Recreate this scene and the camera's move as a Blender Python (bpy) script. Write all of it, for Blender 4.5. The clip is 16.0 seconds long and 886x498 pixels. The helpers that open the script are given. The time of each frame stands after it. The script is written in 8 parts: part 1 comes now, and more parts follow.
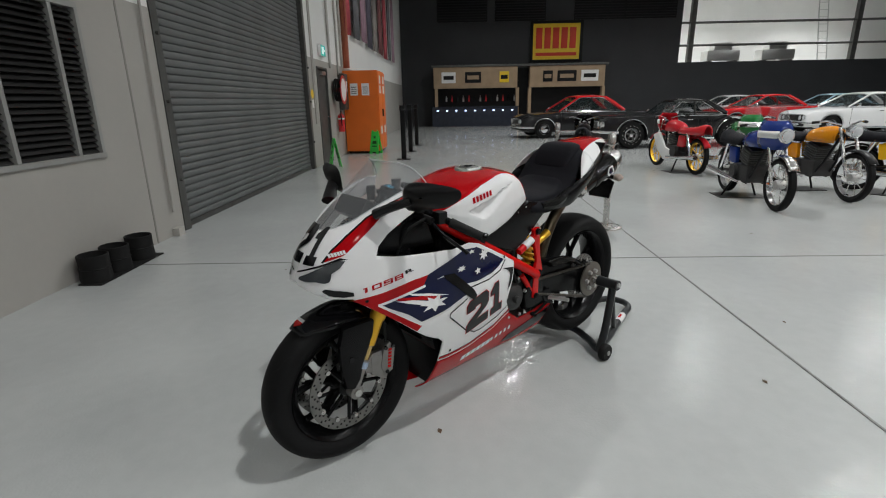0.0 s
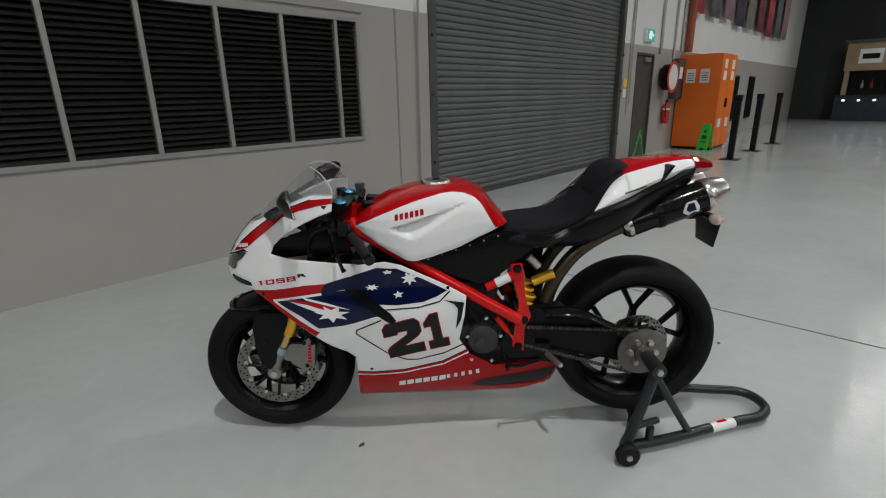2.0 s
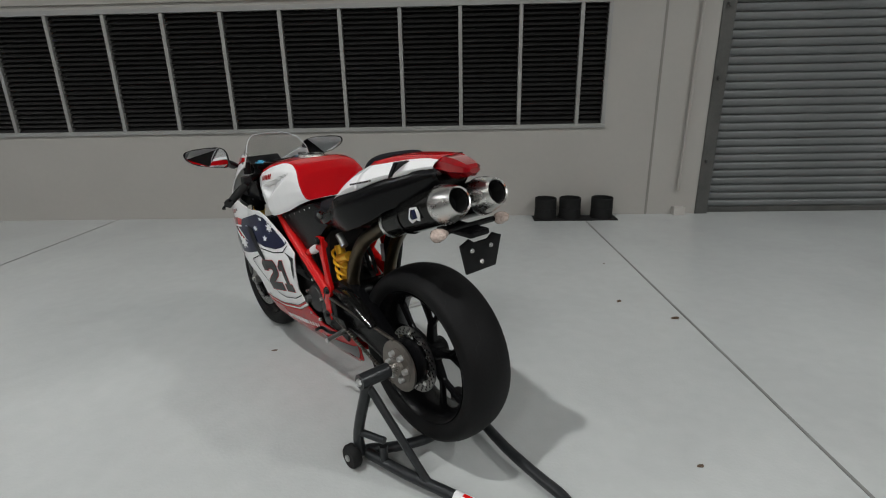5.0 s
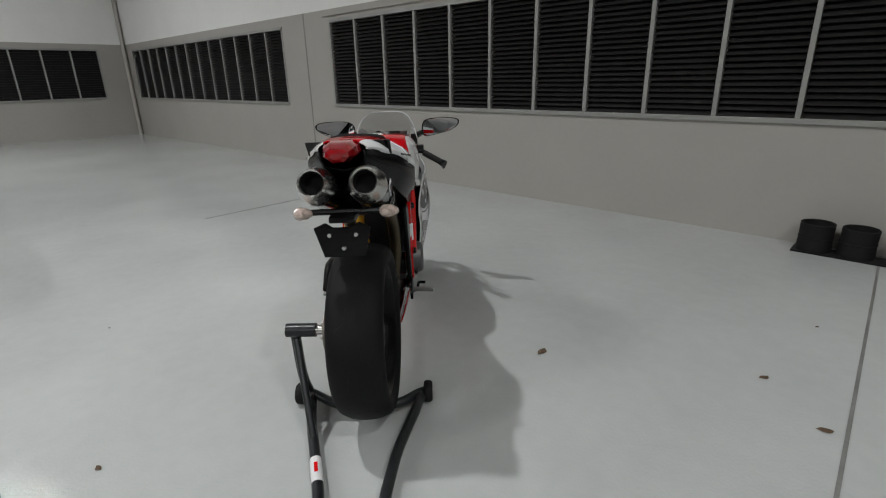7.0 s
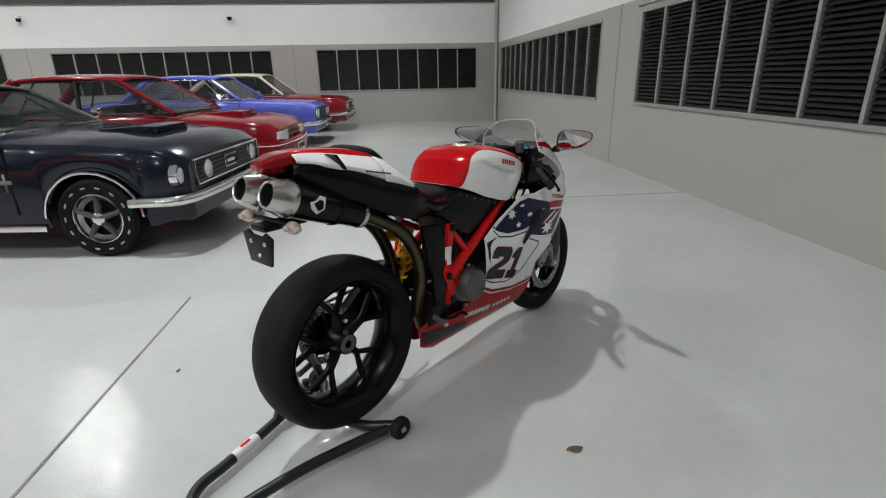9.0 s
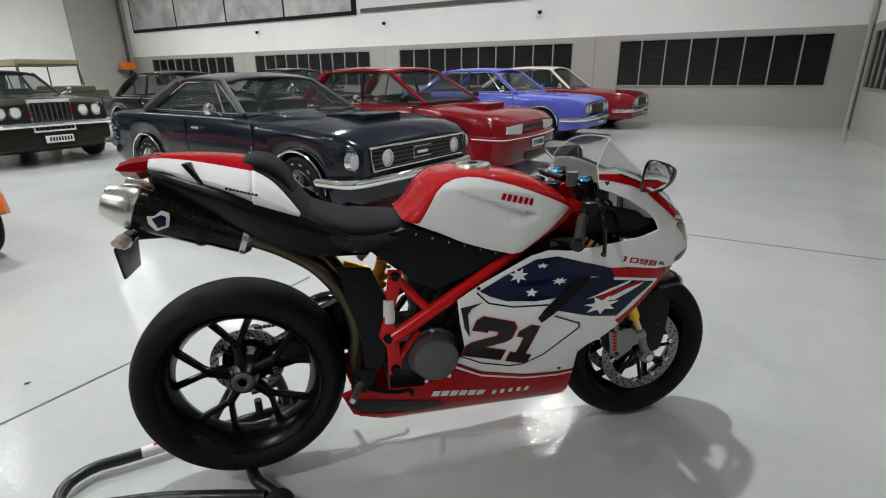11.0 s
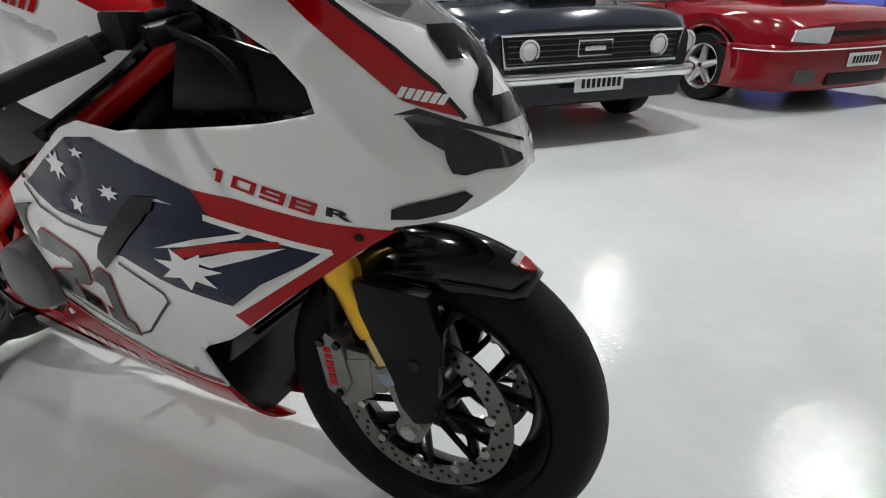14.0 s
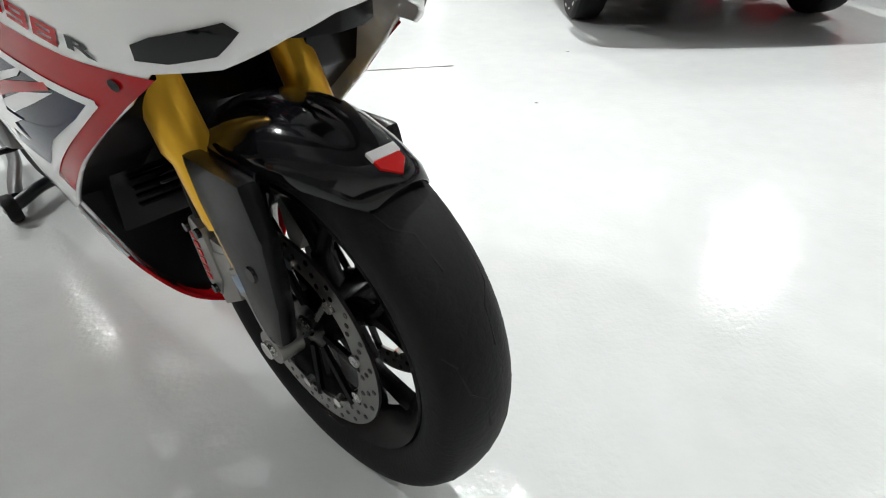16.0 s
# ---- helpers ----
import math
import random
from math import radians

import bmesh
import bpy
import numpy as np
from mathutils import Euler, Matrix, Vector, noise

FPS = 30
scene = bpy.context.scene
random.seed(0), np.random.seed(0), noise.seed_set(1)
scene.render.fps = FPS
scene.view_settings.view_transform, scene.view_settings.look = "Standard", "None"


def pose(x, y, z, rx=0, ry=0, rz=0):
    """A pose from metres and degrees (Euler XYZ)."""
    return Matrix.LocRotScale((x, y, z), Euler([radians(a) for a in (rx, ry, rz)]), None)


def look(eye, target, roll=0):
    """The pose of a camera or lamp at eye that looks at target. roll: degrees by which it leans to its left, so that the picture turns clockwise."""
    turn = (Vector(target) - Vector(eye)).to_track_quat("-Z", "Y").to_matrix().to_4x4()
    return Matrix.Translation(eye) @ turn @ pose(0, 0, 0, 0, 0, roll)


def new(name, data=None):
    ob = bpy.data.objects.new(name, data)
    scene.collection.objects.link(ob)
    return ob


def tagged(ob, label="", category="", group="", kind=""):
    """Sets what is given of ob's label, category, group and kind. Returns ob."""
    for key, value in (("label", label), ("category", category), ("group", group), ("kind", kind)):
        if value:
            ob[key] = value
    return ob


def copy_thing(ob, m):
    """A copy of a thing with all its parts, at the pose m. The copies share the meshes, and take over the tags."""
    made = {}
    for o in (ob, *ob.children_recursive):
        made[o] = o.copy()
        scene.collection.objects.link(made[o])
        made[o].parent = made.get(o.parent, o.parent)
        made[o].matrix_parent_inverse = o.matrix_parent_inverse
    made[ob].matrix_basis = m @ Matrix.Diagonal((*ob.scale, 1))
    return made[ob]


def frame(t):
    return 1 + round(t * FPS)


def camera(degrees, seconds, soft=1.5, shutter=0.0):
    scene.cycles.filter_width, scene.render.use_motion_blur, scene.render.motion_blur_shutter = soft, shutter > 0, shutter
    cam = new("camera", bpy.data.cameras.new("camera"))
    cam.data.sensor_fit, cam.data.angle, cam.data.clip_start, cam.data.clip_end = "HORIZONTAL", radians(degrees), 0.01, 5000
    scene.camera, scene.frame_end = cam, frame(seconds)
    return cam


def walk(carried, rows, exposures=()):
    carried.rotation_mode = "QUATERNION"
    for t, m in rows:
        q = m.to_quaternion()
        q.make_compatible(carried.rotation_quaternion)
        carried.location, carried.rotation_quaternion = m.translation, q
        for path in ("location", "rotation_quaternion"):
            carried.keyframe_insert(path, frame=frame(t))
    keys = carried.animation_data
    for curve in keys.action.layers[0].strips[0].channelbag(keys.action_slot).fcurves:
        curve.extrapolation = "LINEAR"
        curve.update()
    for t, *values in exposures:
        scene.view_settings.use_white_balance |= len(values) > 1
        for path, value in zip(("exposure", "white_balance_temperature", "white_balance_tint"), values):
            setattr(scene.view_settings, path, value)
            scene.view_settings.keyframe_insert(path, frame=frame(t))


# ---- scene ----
cam = camera(83.3, 16.0, soft=1.1)
PATH = [
    (0, (2.629, -0.603, 1.297), (0.711, -0.658, 0.731), -1.0),
    (0.5, (2.525, -0.241, 1.306), (0.651, -0.634, 0.729), -1.2),
    (1, (2.36, 0.112, 1.314), (0.601, -0.642, 0.735), -0.9),
    (1.5, (2.128, 0.424, 1.33), (0.523, -0.616, 0.745), -1.2),
    (2, (1.882, 0.707, 1.335), (0.476, -0.588, 0.745), -1.1),
    (2.5, (1.638, 0.963, 1.335), (0.433, -0.521, 0.749), -1.1),
    (3, (1.349, 1.227, 1.326), (0.346, -0.396, 0.725), -1.1),
    (3.2, (1.233, 1.281, 1.32), (0.291, -0.38, 0.726), -0.9),
    (5.3, (-0.334, 1.64, 1.297), (-0.061, -0.245, 0.685), -1.2),
    (5.5, (-0.488, 1.621, 1.301), (-0.082, -0.238, 0.686), -1.2),
    (6, (-0.873, 1.558, 1.286), (-0.157, -0.201, 0.66), -1.2),
    (6.5, (-1.139, 1.331, 1.289), (-0.144, -0.282, 0.648), -1.3),
    (7, (-1.363, 1.043, 1.285), (-0.071, -0.337, 0.632), -1.2),
    (7.5, (-1.452, 0.781, 1.299), (0.068, -0.34, 0.643), -0.8),
    (8, (-1.66, 0.47, 1.318), (0.054, -0.324, 0.661), -1.0),
    (8.5, (-1.698, 0.145, 1.311), (0.124, -0.346, 0.649), -1.1),
    (9, (-1.691, -0.222, 1.323), (0.188, -0.411, 0.665), -1.1),
    (9.2, (-1.672, -0.361, 1.322), (0.217, -0.425, 0.668), -1.2),
    (9.7, (-1.527, -0.641, 1.335), (0.348, -0.414, 0.678), -0.9),
    (11.8, (-0.452, -1.587, 1.286), (0.953, -0.34, 0.599), -0.9),
    (12.5, (-0.082, -1.784, 1.257), (1.114, -0.356, 0.528), -1.0),
    (13, (0.229, -1.814, 1.193), (1.222, -0.25, 0.44), -0.7),
    (13.5, (0.52, -1.812, 1.089), (1.37, -0.186, 0.293), -1.1),
    (14, (0.724, -1.7, 0.934), (1.411, -0.045, 0.046), -1.5),
    (14.5, (0.81, -1.615, 0.809), (1.326, 0.023, -0.217), -1.6),
    (14.6, (0.833, -1.608, 0.785), (1.3, 0.024, -0.272), -1.9),
    (15, (0.887, -1.583, 0.718), (1.301, 0.02, -0.403), -1.7),
    (15.2, (0.936, -1.574, 0.703), (1.246, 0.031, -0.45), -2.3),
    (15.5, (0.961, -1.582, 0.702), (1.292, 0.018, -0.452), -1.8),
    (16, (1.099, -1.606, 0.813), (1.225, -0.008, -0.382), -1.8),
]
EXPOSURES = [(0, -0.36), (0.5, -0.46), (1.0, -0.36), (2.0, -0.50), (3.2, -0.42), (5.5, -0.38), (7.0, -0.40), (7.5, -0.42), (8.5, -0.20), (9.2, 0.04), (9.7, 0.10), (11.8, 0.10), (12.5, 0.24), (13.0, 0.36), (14.0, 0.36), (14.8, 0.86), (15.2, 0.98), (16, 0.90)]
walk(cam, [(t, look(eye, target, roll)) for t, eye, target, roll in PATH], EXPOSURES)

# ---- light ----
world = bpy.data.worlds.new("hall_air")
scene.world = world
world.use_nodes = True
world.node_tree.nodes["Background"].inputs[0].default_value = (0.8, 0.9, 1.0, 1)
world.node_tree.nodes["Background"].inputs[1].default_value = 0.01

# the last two, over the mezzanine, are added only to brighten its white wall
LAMP_XY = [(x, y) for y in (1.45, 7.3, 13.1, 18.9) for x in (-19.9, -12.6, -5.4, 1.9, 9.2)] + [(-30.5, 14.5), (-30.5, 22.5)]
LAMP_W = 190.0
for lx, ly in LAMP_XY:
    ld = bpy.data.lights.new("high_bay_light", "AREA")
    ld.shape, ld.size, ld.energy, ld.color = "DISK", 0.20, LAMP_W * (1.7 if lx < -25 else 1.3 if lx > 5 else 1.9 if ly > 10 and lx > -8 else 1.0), (0.972, 0.988, 0.980)
    ld.spread = radians(150)
    lo = new("high_bay_light", ld)
    lo.location = (lx, ly, 6.88)


# ---- materials ----
def mat(name, col, rough=0.5, metal=0.0, var=0.12, scale=6.0, bump=0.0, bscale=60.0, coat=0.0, fine=0.0, rvar=0.0,
        trans=0.0, alpha=1.0, emit=0.0, ior=1.45, rand=0.0, aniso=0.0, spec=0.5):
    """A surface with stains at one scale and grain at another."""
    m = bpy.data.materials.new(name)
    m.use_nodes = True
    nt = m.node_tree
    n, l = nt.nodes, nt.links
    b = n["Principled BSDF"]
    b.inputs["Base Color"].default_value = (*col, 1)
    b.inputs["Roughness"].default_value = rough
    b.inputs["Metallic"].default_value = metal
    b.inputs["IOR"].default_value = ior
    b.inputs["Coat Weight"].default_value = coat
    b.inputs["Coat Roughness"].default_value = 0.04
    b.inputs["Transmission Weight"].default_value = trans
    b.inputs["Alpha"].default_value = alpha
    b.inputs["Specular IOR Level"].default_value = spec
    b.inputs["Anisotropic"].default_value = aniso
    if emit:
        b.inputs["Emission Color"].default_value = (*col, 1)
        b.inputs["Emission Strength"].default_value = emit
    tc = n.new("ShaderNodeTexCoord")
    if var or rvar:
        nz = n.new("ShaderNodeTexNoise")
        nz.inputs["Scale"].default_value, nz.inputs["Detail"].default_value = scale, 6
        l.new(tc.outputs["Object"], nz.inputs["Vector"])
        nf = n.new("ShaderNodeTexNoise")
        nf.inputs["Scale"].default_value, nf.inputs["Detail"].default_value = scale * 14, 3
        l.new(tc.outputs["Object"], nf.inputs["Vector"])
        mixn = n.new("ShaderNodeMath")
        mixn.operation = "MULTIPLY_ADD"
        mixn.inputs[1].default_value = 0.35
        l.new(nf.outputs["Fac"], mixn.inputs[0])
        l.new(nz.outputs["Fac"], mixn.inputs[2])
        last = mixn.outputs[0]
        if rand:
            oi = n.new("ShaderNodeObjectInfo")
            ad = n.new("ShaderNodeMath")
            ad.operation = "MULTIPLY_ADD"
            ad.inputs[1].default_value = rand
            l.new(oi.outputs["Random"], ad.inputs[0])
            l.new(last, ad.inputs[2])
            last = ad.outputs[0]
        mr = n.new("ShaderNodeMapRange")
        mr.inputs["From Min"].default_value, mr.inputs["From Max"].default_value = 0.35, 1.0
        mr.inputs["To Min"].default_value, mr.inputs["To Max"].default_value = 1 - var, 1 + var
        l.new(last, mr.inputs["Value"])
        mx = n.new("ShaderNodeMix")
        mx.data_type, mx.blend_type = "RGBA", "MULTIPLY"
        mx.inputs[0].default_value = 1.0
        mx.inputs[6].default_value = (*col, 1)
        l.new(mr.outputs[0], mx.inputs[7])
        l.new(mx.outputs[2], b.inputs["Base Color"])
        if rvar:
            rr = n.new("ShaderNodeMapRange")
            rr.inputs["From Min"].default_value, rr.inputs["From Max"].default_value = 0.35, 1.0
            rr.inputs["To Min"].default_value, rr.inputs["To Max"].default_value = max(0.02, rough - rvar), rough + rvar
            l.new(last, rr.inputs["Value"])
            l.new(rr.outputs[0], b.inputs["Roughness"])
    if bump:
        nb = n.new("ShaderNodeTexNoise")
        nb.inputs["Scale"].default_value, nb.inputs["Detail"].default_value = bscale, 4
        l.new(tc.outputs["Object"], nb.inputs["Vector"])
        bp = n.new("ShaderNodeBump")
        bp.inputs["Strength"].default_value, bp.inputs["Distance"].default_value = bump, 0.01
        l.new(nb.outputs["Fac"], bp.inputs["Height"])
        l.new(bp.outputs[0], b.inputs["Normal"])
    return m


def weave(name, col, dark, rough=0.25):
    """Carbon cloth under lacquer: a fine twill."""
    m = mat(name, col, rough, var=0, coat=0.0, spec=0.25)
    n, l = m.node_tree.nodes, m.node_tree.links
    tc = n.new("ShaderNodeTexCoord")
    ck = n.new("ShaderNodeTexChecker")
    ck.inputs["Scale"].default_value = 190
    ck.inputs["Color1"].default_value, ck.inputs["Color2"].default_value = (*col, 1), (*dark, 1)
    l.new(tc.outputs["Object"], ck.inputs["Vector"])
    l.new(ck.outputs["Color"], n["Principled BSDF"].inputs["Base Color"])
    return m


M_FLOOR = mat("epoxy_floor", (0.462, 0.476, 0.468), 0.055, var=0.11, scale=0.9, bump=0.12, bscale=75, rvar=0.025, spec=0.24)
M_JOINT = mat("joint_sealant", (0.19, 0.19, 0.18), 0.7, var=0.4, scale=5)
M_WALLG = mat("warm_grey_paint", (0.385, 0.370, 0.341), 0.62, var=0.05, scale=1.4, bump=0.06, bscale=90)
M_WALLW = mat("white_wall_paint", (0.80, 0.80, 0.78), 0.6, var=0.04, scale=1.2, bump=0.05, bscale=90)
M_CEIL = mat("ceiling_sheet", (0.36, 0.36, 0.365), 0.6, var=0.06, scale=1.0)
M_BLACKW = mat("charcoal_wall_paint", (0.030, 0.032, 0.035), 0.6, var=0.15, scale=0.8, bump=0.05)
M_ALU = mat("louvre_frame_paint", (0.34, 0.34, 0.325), 0.45, metal=0.3, var=0.1, scale=3)
M_SLAT = mat("dark_louvre_blade", (0.020, 0.0195, 0.019), 0.42, metal=0.2, var=0.2, scale=8, rand=0.25)
# shade put into colour: unlit depths behind louvres and door, in bore and grooves
M_VOID = mat("unlit_depth_black", (0.008, 0.008, 0.008), 0.9, var=0.2)
M_ROLL = mat("roller_door_steel", (0.14, 0.147, 0.147), 0.5, metal=0.25, var=0.18, scale=2.2, bump=0.08, bscale=40, rand=0.12)
M_GUIDE = mat("door_guide_steel", (0.10, 0.10, 0.095), 0.5, metal=0.4, var=0.3, scale=5)
M_SEAM = mat("panel_seam_sealant", (0.24, 0.23, 0.21), 0.6, var=0.15, scale=3)
M_PIPE = mat("painted_conduit", (0.46, 0.44, 0.41), 0.5, var=0.08)
M_BLACKP = mat("black_plastic", (0.007, 0.007, 0.0075), 0.38, spec=0.28, var=0.2, scale=10)
M_RUBBER = mat("black_rubber", (0.009, 0.009, 0.009), 0.7, spec=0.3, var=0.35, scale=14, bump=0.12, bscale=120)
M_TYRE = mat("tyre_rubber", (0.008, 0.008, 0.0083), 0.6, spec=0.16, var=0.5, scale=7, bump=0.1, bscale=160, rvar=0.1)
M_STEEL = mat("brushed_steel", (0.62, 0.61, 0.59), 0.26, metal=1, var=0.08, scale=12, rvar=0.08)
M_CHROME = mat("chrome", (0.80, 0.81, 0.82), 0.08, metal=1, var=0.04, scale=9)
M_ALLOY = mat("cast_alloy", (0.55, 0.55, 0.54), 0.35, metal=0.9, var=0.12, scale=15)
M_ORANGE = mat("orange_cabinet_paint", (0.80, 0.17, 0.02), 0.42, var=0.08, scale=3)
M_GREEN = mat("green_sign_plastic", (0.05, 0.62, 0.08), 0.4, var=0.08)
M_REDP = mat("red_enamel", (0.62, 0.02, 0.025), 0.3, var=0.08, coat=0.5)
M_WHITEP = mat("white_plastic", (0.78, 0.78, 0.77), 0.4, var=0.05)
M_WOOD = mat("pale_plywood", (0.34, 0.24, 0.15), 0.55, var=0.18, scale=3)
M_SIGNY = mat("sign_yellow", (0.85, 0.58, 0.03), 0.4, var=0.06)
M_SIGNR = mat("sign_red", (0.65, 0.05, 0.02), 0.4, var=0.06)
M_LAMP = mat("lamp_diffuser", (1.0, 0.985, 0.95), 0.4, var=0, emit=9)
M_GLASS = mat("tinted_glass", (0.02, 0.024, 0.026), 0.04, var=0, coat=0.3)
M_EXIT = mat("exit_sign_face", (0.02, 0.30, 0.25), 0.4, var=0, emit=0.9)
M_EXITW = mat("exit_sign_symbol", (0.8, 0.9, 0.88), 0.4, var=0, emit=1.0)
M_LEAF = mat("dry_leaf", (0.10, 0.065, 0.04), 0.8, var=0.5, scale=60)
M_DARKWOOD = mat("bar_counter_laminate", (0.03, 0.035, 0.05), 0.12, var=0.2)


# ---- mesh helpers ----
def obj(name, verts, faces, material, parent=None, label="", smooth=True, mats=None, idx=None):
    me = bpy.data.meshes.new(name)
    me.from_pydata([tuple(map(float, v)) for v in verts], [], faces)
    for mm in (mats or [material]):
        me.materials.append(mm)
    if idx is not None:
        me.polygons.foreach_set("material_index", idx)
    if smooth:
        me.polygons.foreach_set("use_smooth", [True] * len(me.polygons))
        me.update()
        try:
            me.set_sharp_from_angle(angle=radians(38))
        except AttributeError:
            pass
    ob = new(name, me)
    if parent is not None:
        ob.parent = parent
    if label:
        ob["label"] = label
    return ob


def part(name, bm, material, parent, label="", smooth=True):
    """Links a bmesh as one mesh under a thing or a part."""
    me = bpy.data.meshes.new(name)
    bmesh.ops.recalc_face_normals(bm, faces=bm.faces[:])
    bm.to_mesh(me)
    bm.free()
    me.materials.append(material)
    if smooth:
        me.polygons.foreach_set("use_smooth", [True] * len(me.polygons))
        me.set_sharp_from_angle(angle=radians(38))
    ob = new(name, me)
    ob.parent = parent
    if label:
        ob["label"] = label
    return ob


def box(x0, x1, y0, y1, z0, z1, bevel=0.0, seg=2, bm=None):
    own = bmesh.new()
    bmesh.ops.create_cube(own, size=1)
    for v in own.verts:
        v.co = Vector(((x0 + x1) / 2 + v.co.x * (x1 - x0), (y0 + y1) / 2 + v.co.y * (y1 - y0), (z0 + z1) / 2 + v.co.z * (z1 - z0)))
    if bevel:
        bmesh.ops.bevel(own, geom=own.edges[:], offset=bevel, segments=seg, affect="EDGES", profile=0.7)
    if bm is None:
        return own
    tmp = bpy.data.meshes.new("tmp")
    own.to_mesh(tmp)
    own.free()
    bm.from_mesh(tmp)
    bpy.data.meshes.remove(tmp)
    return bm


def merge(*bms):
    out = bmesh.new()
    for b in bms:
        tmp = bpy.data.meshes.new("tmp")
        b.to_mesh(tmp)
        b.free()
        out.from_mesh(tmp)
        bpy.data.meshes.remove(tmp)
    return out


def moved(bm, m):
    bmesh.ops.transform(bm, matrix=m, verts=bm.verts[:])
    return bm


def spline(pts, n=6):
    """A smooth line through the points."""
    p = [Vector(q) for q in pts]
    if len(p) < 3:
        return p
    p = [2 * p[0] - p[1]] + p + [2 * p[-1] - p[-2]]
    out = []
    for i in range(1, len(p) - 2):
        a, b, c, d = p[i - 1:i + 3]
        for k in range(n):
            t = k / n
            out.append(0.5 * (2 * b + (c - a) * t + (2 * a - 5 * b + 4 * c - d) * t * t + (3 * b - a - 3 * c + d) * t ** 3))
    return out + [p[-2]]


def tube(pts, r, seg=10, smooth=0, flat=1.0, caps=True):
    """A pipe along a line; r is a radius or one for each point."""
    line = spline(pts, smooth) if smooth else [Vector(q) for q in pts]
    n = len(line)
    rs = [r] * n if isinstance(r, (int, float)) else [float(np.interp(i / (n - 1), np.linspace(0, 1, len(r)), r)) for i in range(n)]
    bm = bmesh.new()
    rings, up = [], None
    for i, p in enumerate(line):
        d = (line[min(i + 1, n - 1)] - line[max(i - 1, 0)]).normalized()
        if up is None:
            up = Vector((0, 0, 1)) if abs(d.z) < 0.9 else Vector((1, 0, 0))
        side = d.cross(up).normalized()
        up = side.cross(d).normalized()
        rings.append([bm.verts.new(p + rs[i] * (math.cos(2 * math.pi * k / seg) * side * flat + math.sin(2 * math.pi * k / seg) * up)) for k in range(seg)])
    for a, b in zip(rings, rings[1:]):
        for k in range(seg):
            bm.faces.new((a[k], a[(k + 1) % seg], b[(k + 1) % seg], b[k]))
    if caps:
        bm.faces.new(rings[0][::-1])
        bm.faces.new(rings[-1])
    return bm


def lathe(profile, axis="z", seg=32, at=(0, 0, 0), closed=False, arc=1.0):
    """Turns (radius, height) pairs round an axis."""
    bm = bmesh.new()
    cols = []
    n = seg if arc == 1.0 else seg + 1
    for k in range(n):
        a = 2 * math.pi * arc * k / seg
        col = []
        for r, h in profile:
            u, v = r * math.cos(a), r * math.sin(a)
            c = {"z": (u, v, h), "y": (u, h, v), "x": (h, u, v)}[axis]
            col.append(bm.verts.new(Vector(c) + Vector(at)))
        cols.append(col)
    m = len(profile)
    for k in range(seg):
        a, b = cols[k], cols[(k + 1) % n]
        for i in range(m if closed else m - 1):
            q = (a[i], b[i], b[(i + 1) % m], a[(i + 1) % m])
            bm.faces.new(q)
    bmesh.ops.remove_doubles(bm, verts=bm.verts[:], dist=1e-5)
    bmesh.ops.recalc_face_normals(bm, faces=bm.faces[:])
    return bm


def prism(poly, y0, y1, bevel=0.0, plane="xz"):
    """A flat outline given thickness; plane xz runs along y, xy along z, yz along x."""
    bm = bmesh.new()
    put = {"xz": lambda a, b, h: (a, h, b), "xy": lambda a, b, h: (a, b, h), "yz": lambda a, b, h: (h, a, b)}[plane]
    lo = [bm.verts.new(put(a, b, y0)) for a, b in poly]
    hi = [bm.verts.new(put(a, b, y1)) for a, b in poly]
    n = len(poly)
    bm.faces.new(lo)
    bm.faces.new(hi[::-1])
    for i in range(n):
        bm.faces.new((lo[i], hi[i], hi[(i + 1) % n], lo[(i + 1) % n]))
    bmesh.ops.recalc_face_normals(bm, faces=bm.faces[:])
    if bevel:
        bmesh.ops.bevel(bm, geom=bm.edges[:], offset=bevel, segments=2, affect="EDGES", profile=0.7)
    return bm


def loft(rows, material, name, parent, label="", closed=False, caps=False, mats=None, pick=None, solid=0.0):
    """A skin through rows of points; pick(i, j) chooses the material."""
    r, c = len(rows), len(rows[0])
    verts = [p for row in rows for p in row]
    faces, idx = [], []
    for i in range(r - 1):
        for j in range(c if closed else c - 1):
            k = (j + 1) % c
            faces.append((i * c + j, i * c + k, (i + 1) * c + k, (i + 1) * c + j))
            idx.append(pick(i, j) if pick else 0)
    if caps:
        faces += [tuple(range(c))[::-1], tuple((r - 1) * c + j for j in range(c))]
        idx += [idx[0], idx[-1]]
    ob = obj(name, verts, faces, material, parent, label, mats=mats, idx=idx)
    if solid:
        md = ob.modifiers.new("thickness", "SOLIDIFY")
        md.thickness, md.offset = solid, 1
    return ob


def empty(name, m, label, category, group="", kind=""):
    e = new(name)
    e.matrix_world = m
    e.empty_display_size = 0.1
    return tagged(e, label, category, group, kind)


def structure(name, bm, material, label="", smooth=False):
    ob = part(name, bm, material, None, smooth=smooth)
    return tagged(ob, label, "", "", "structure")


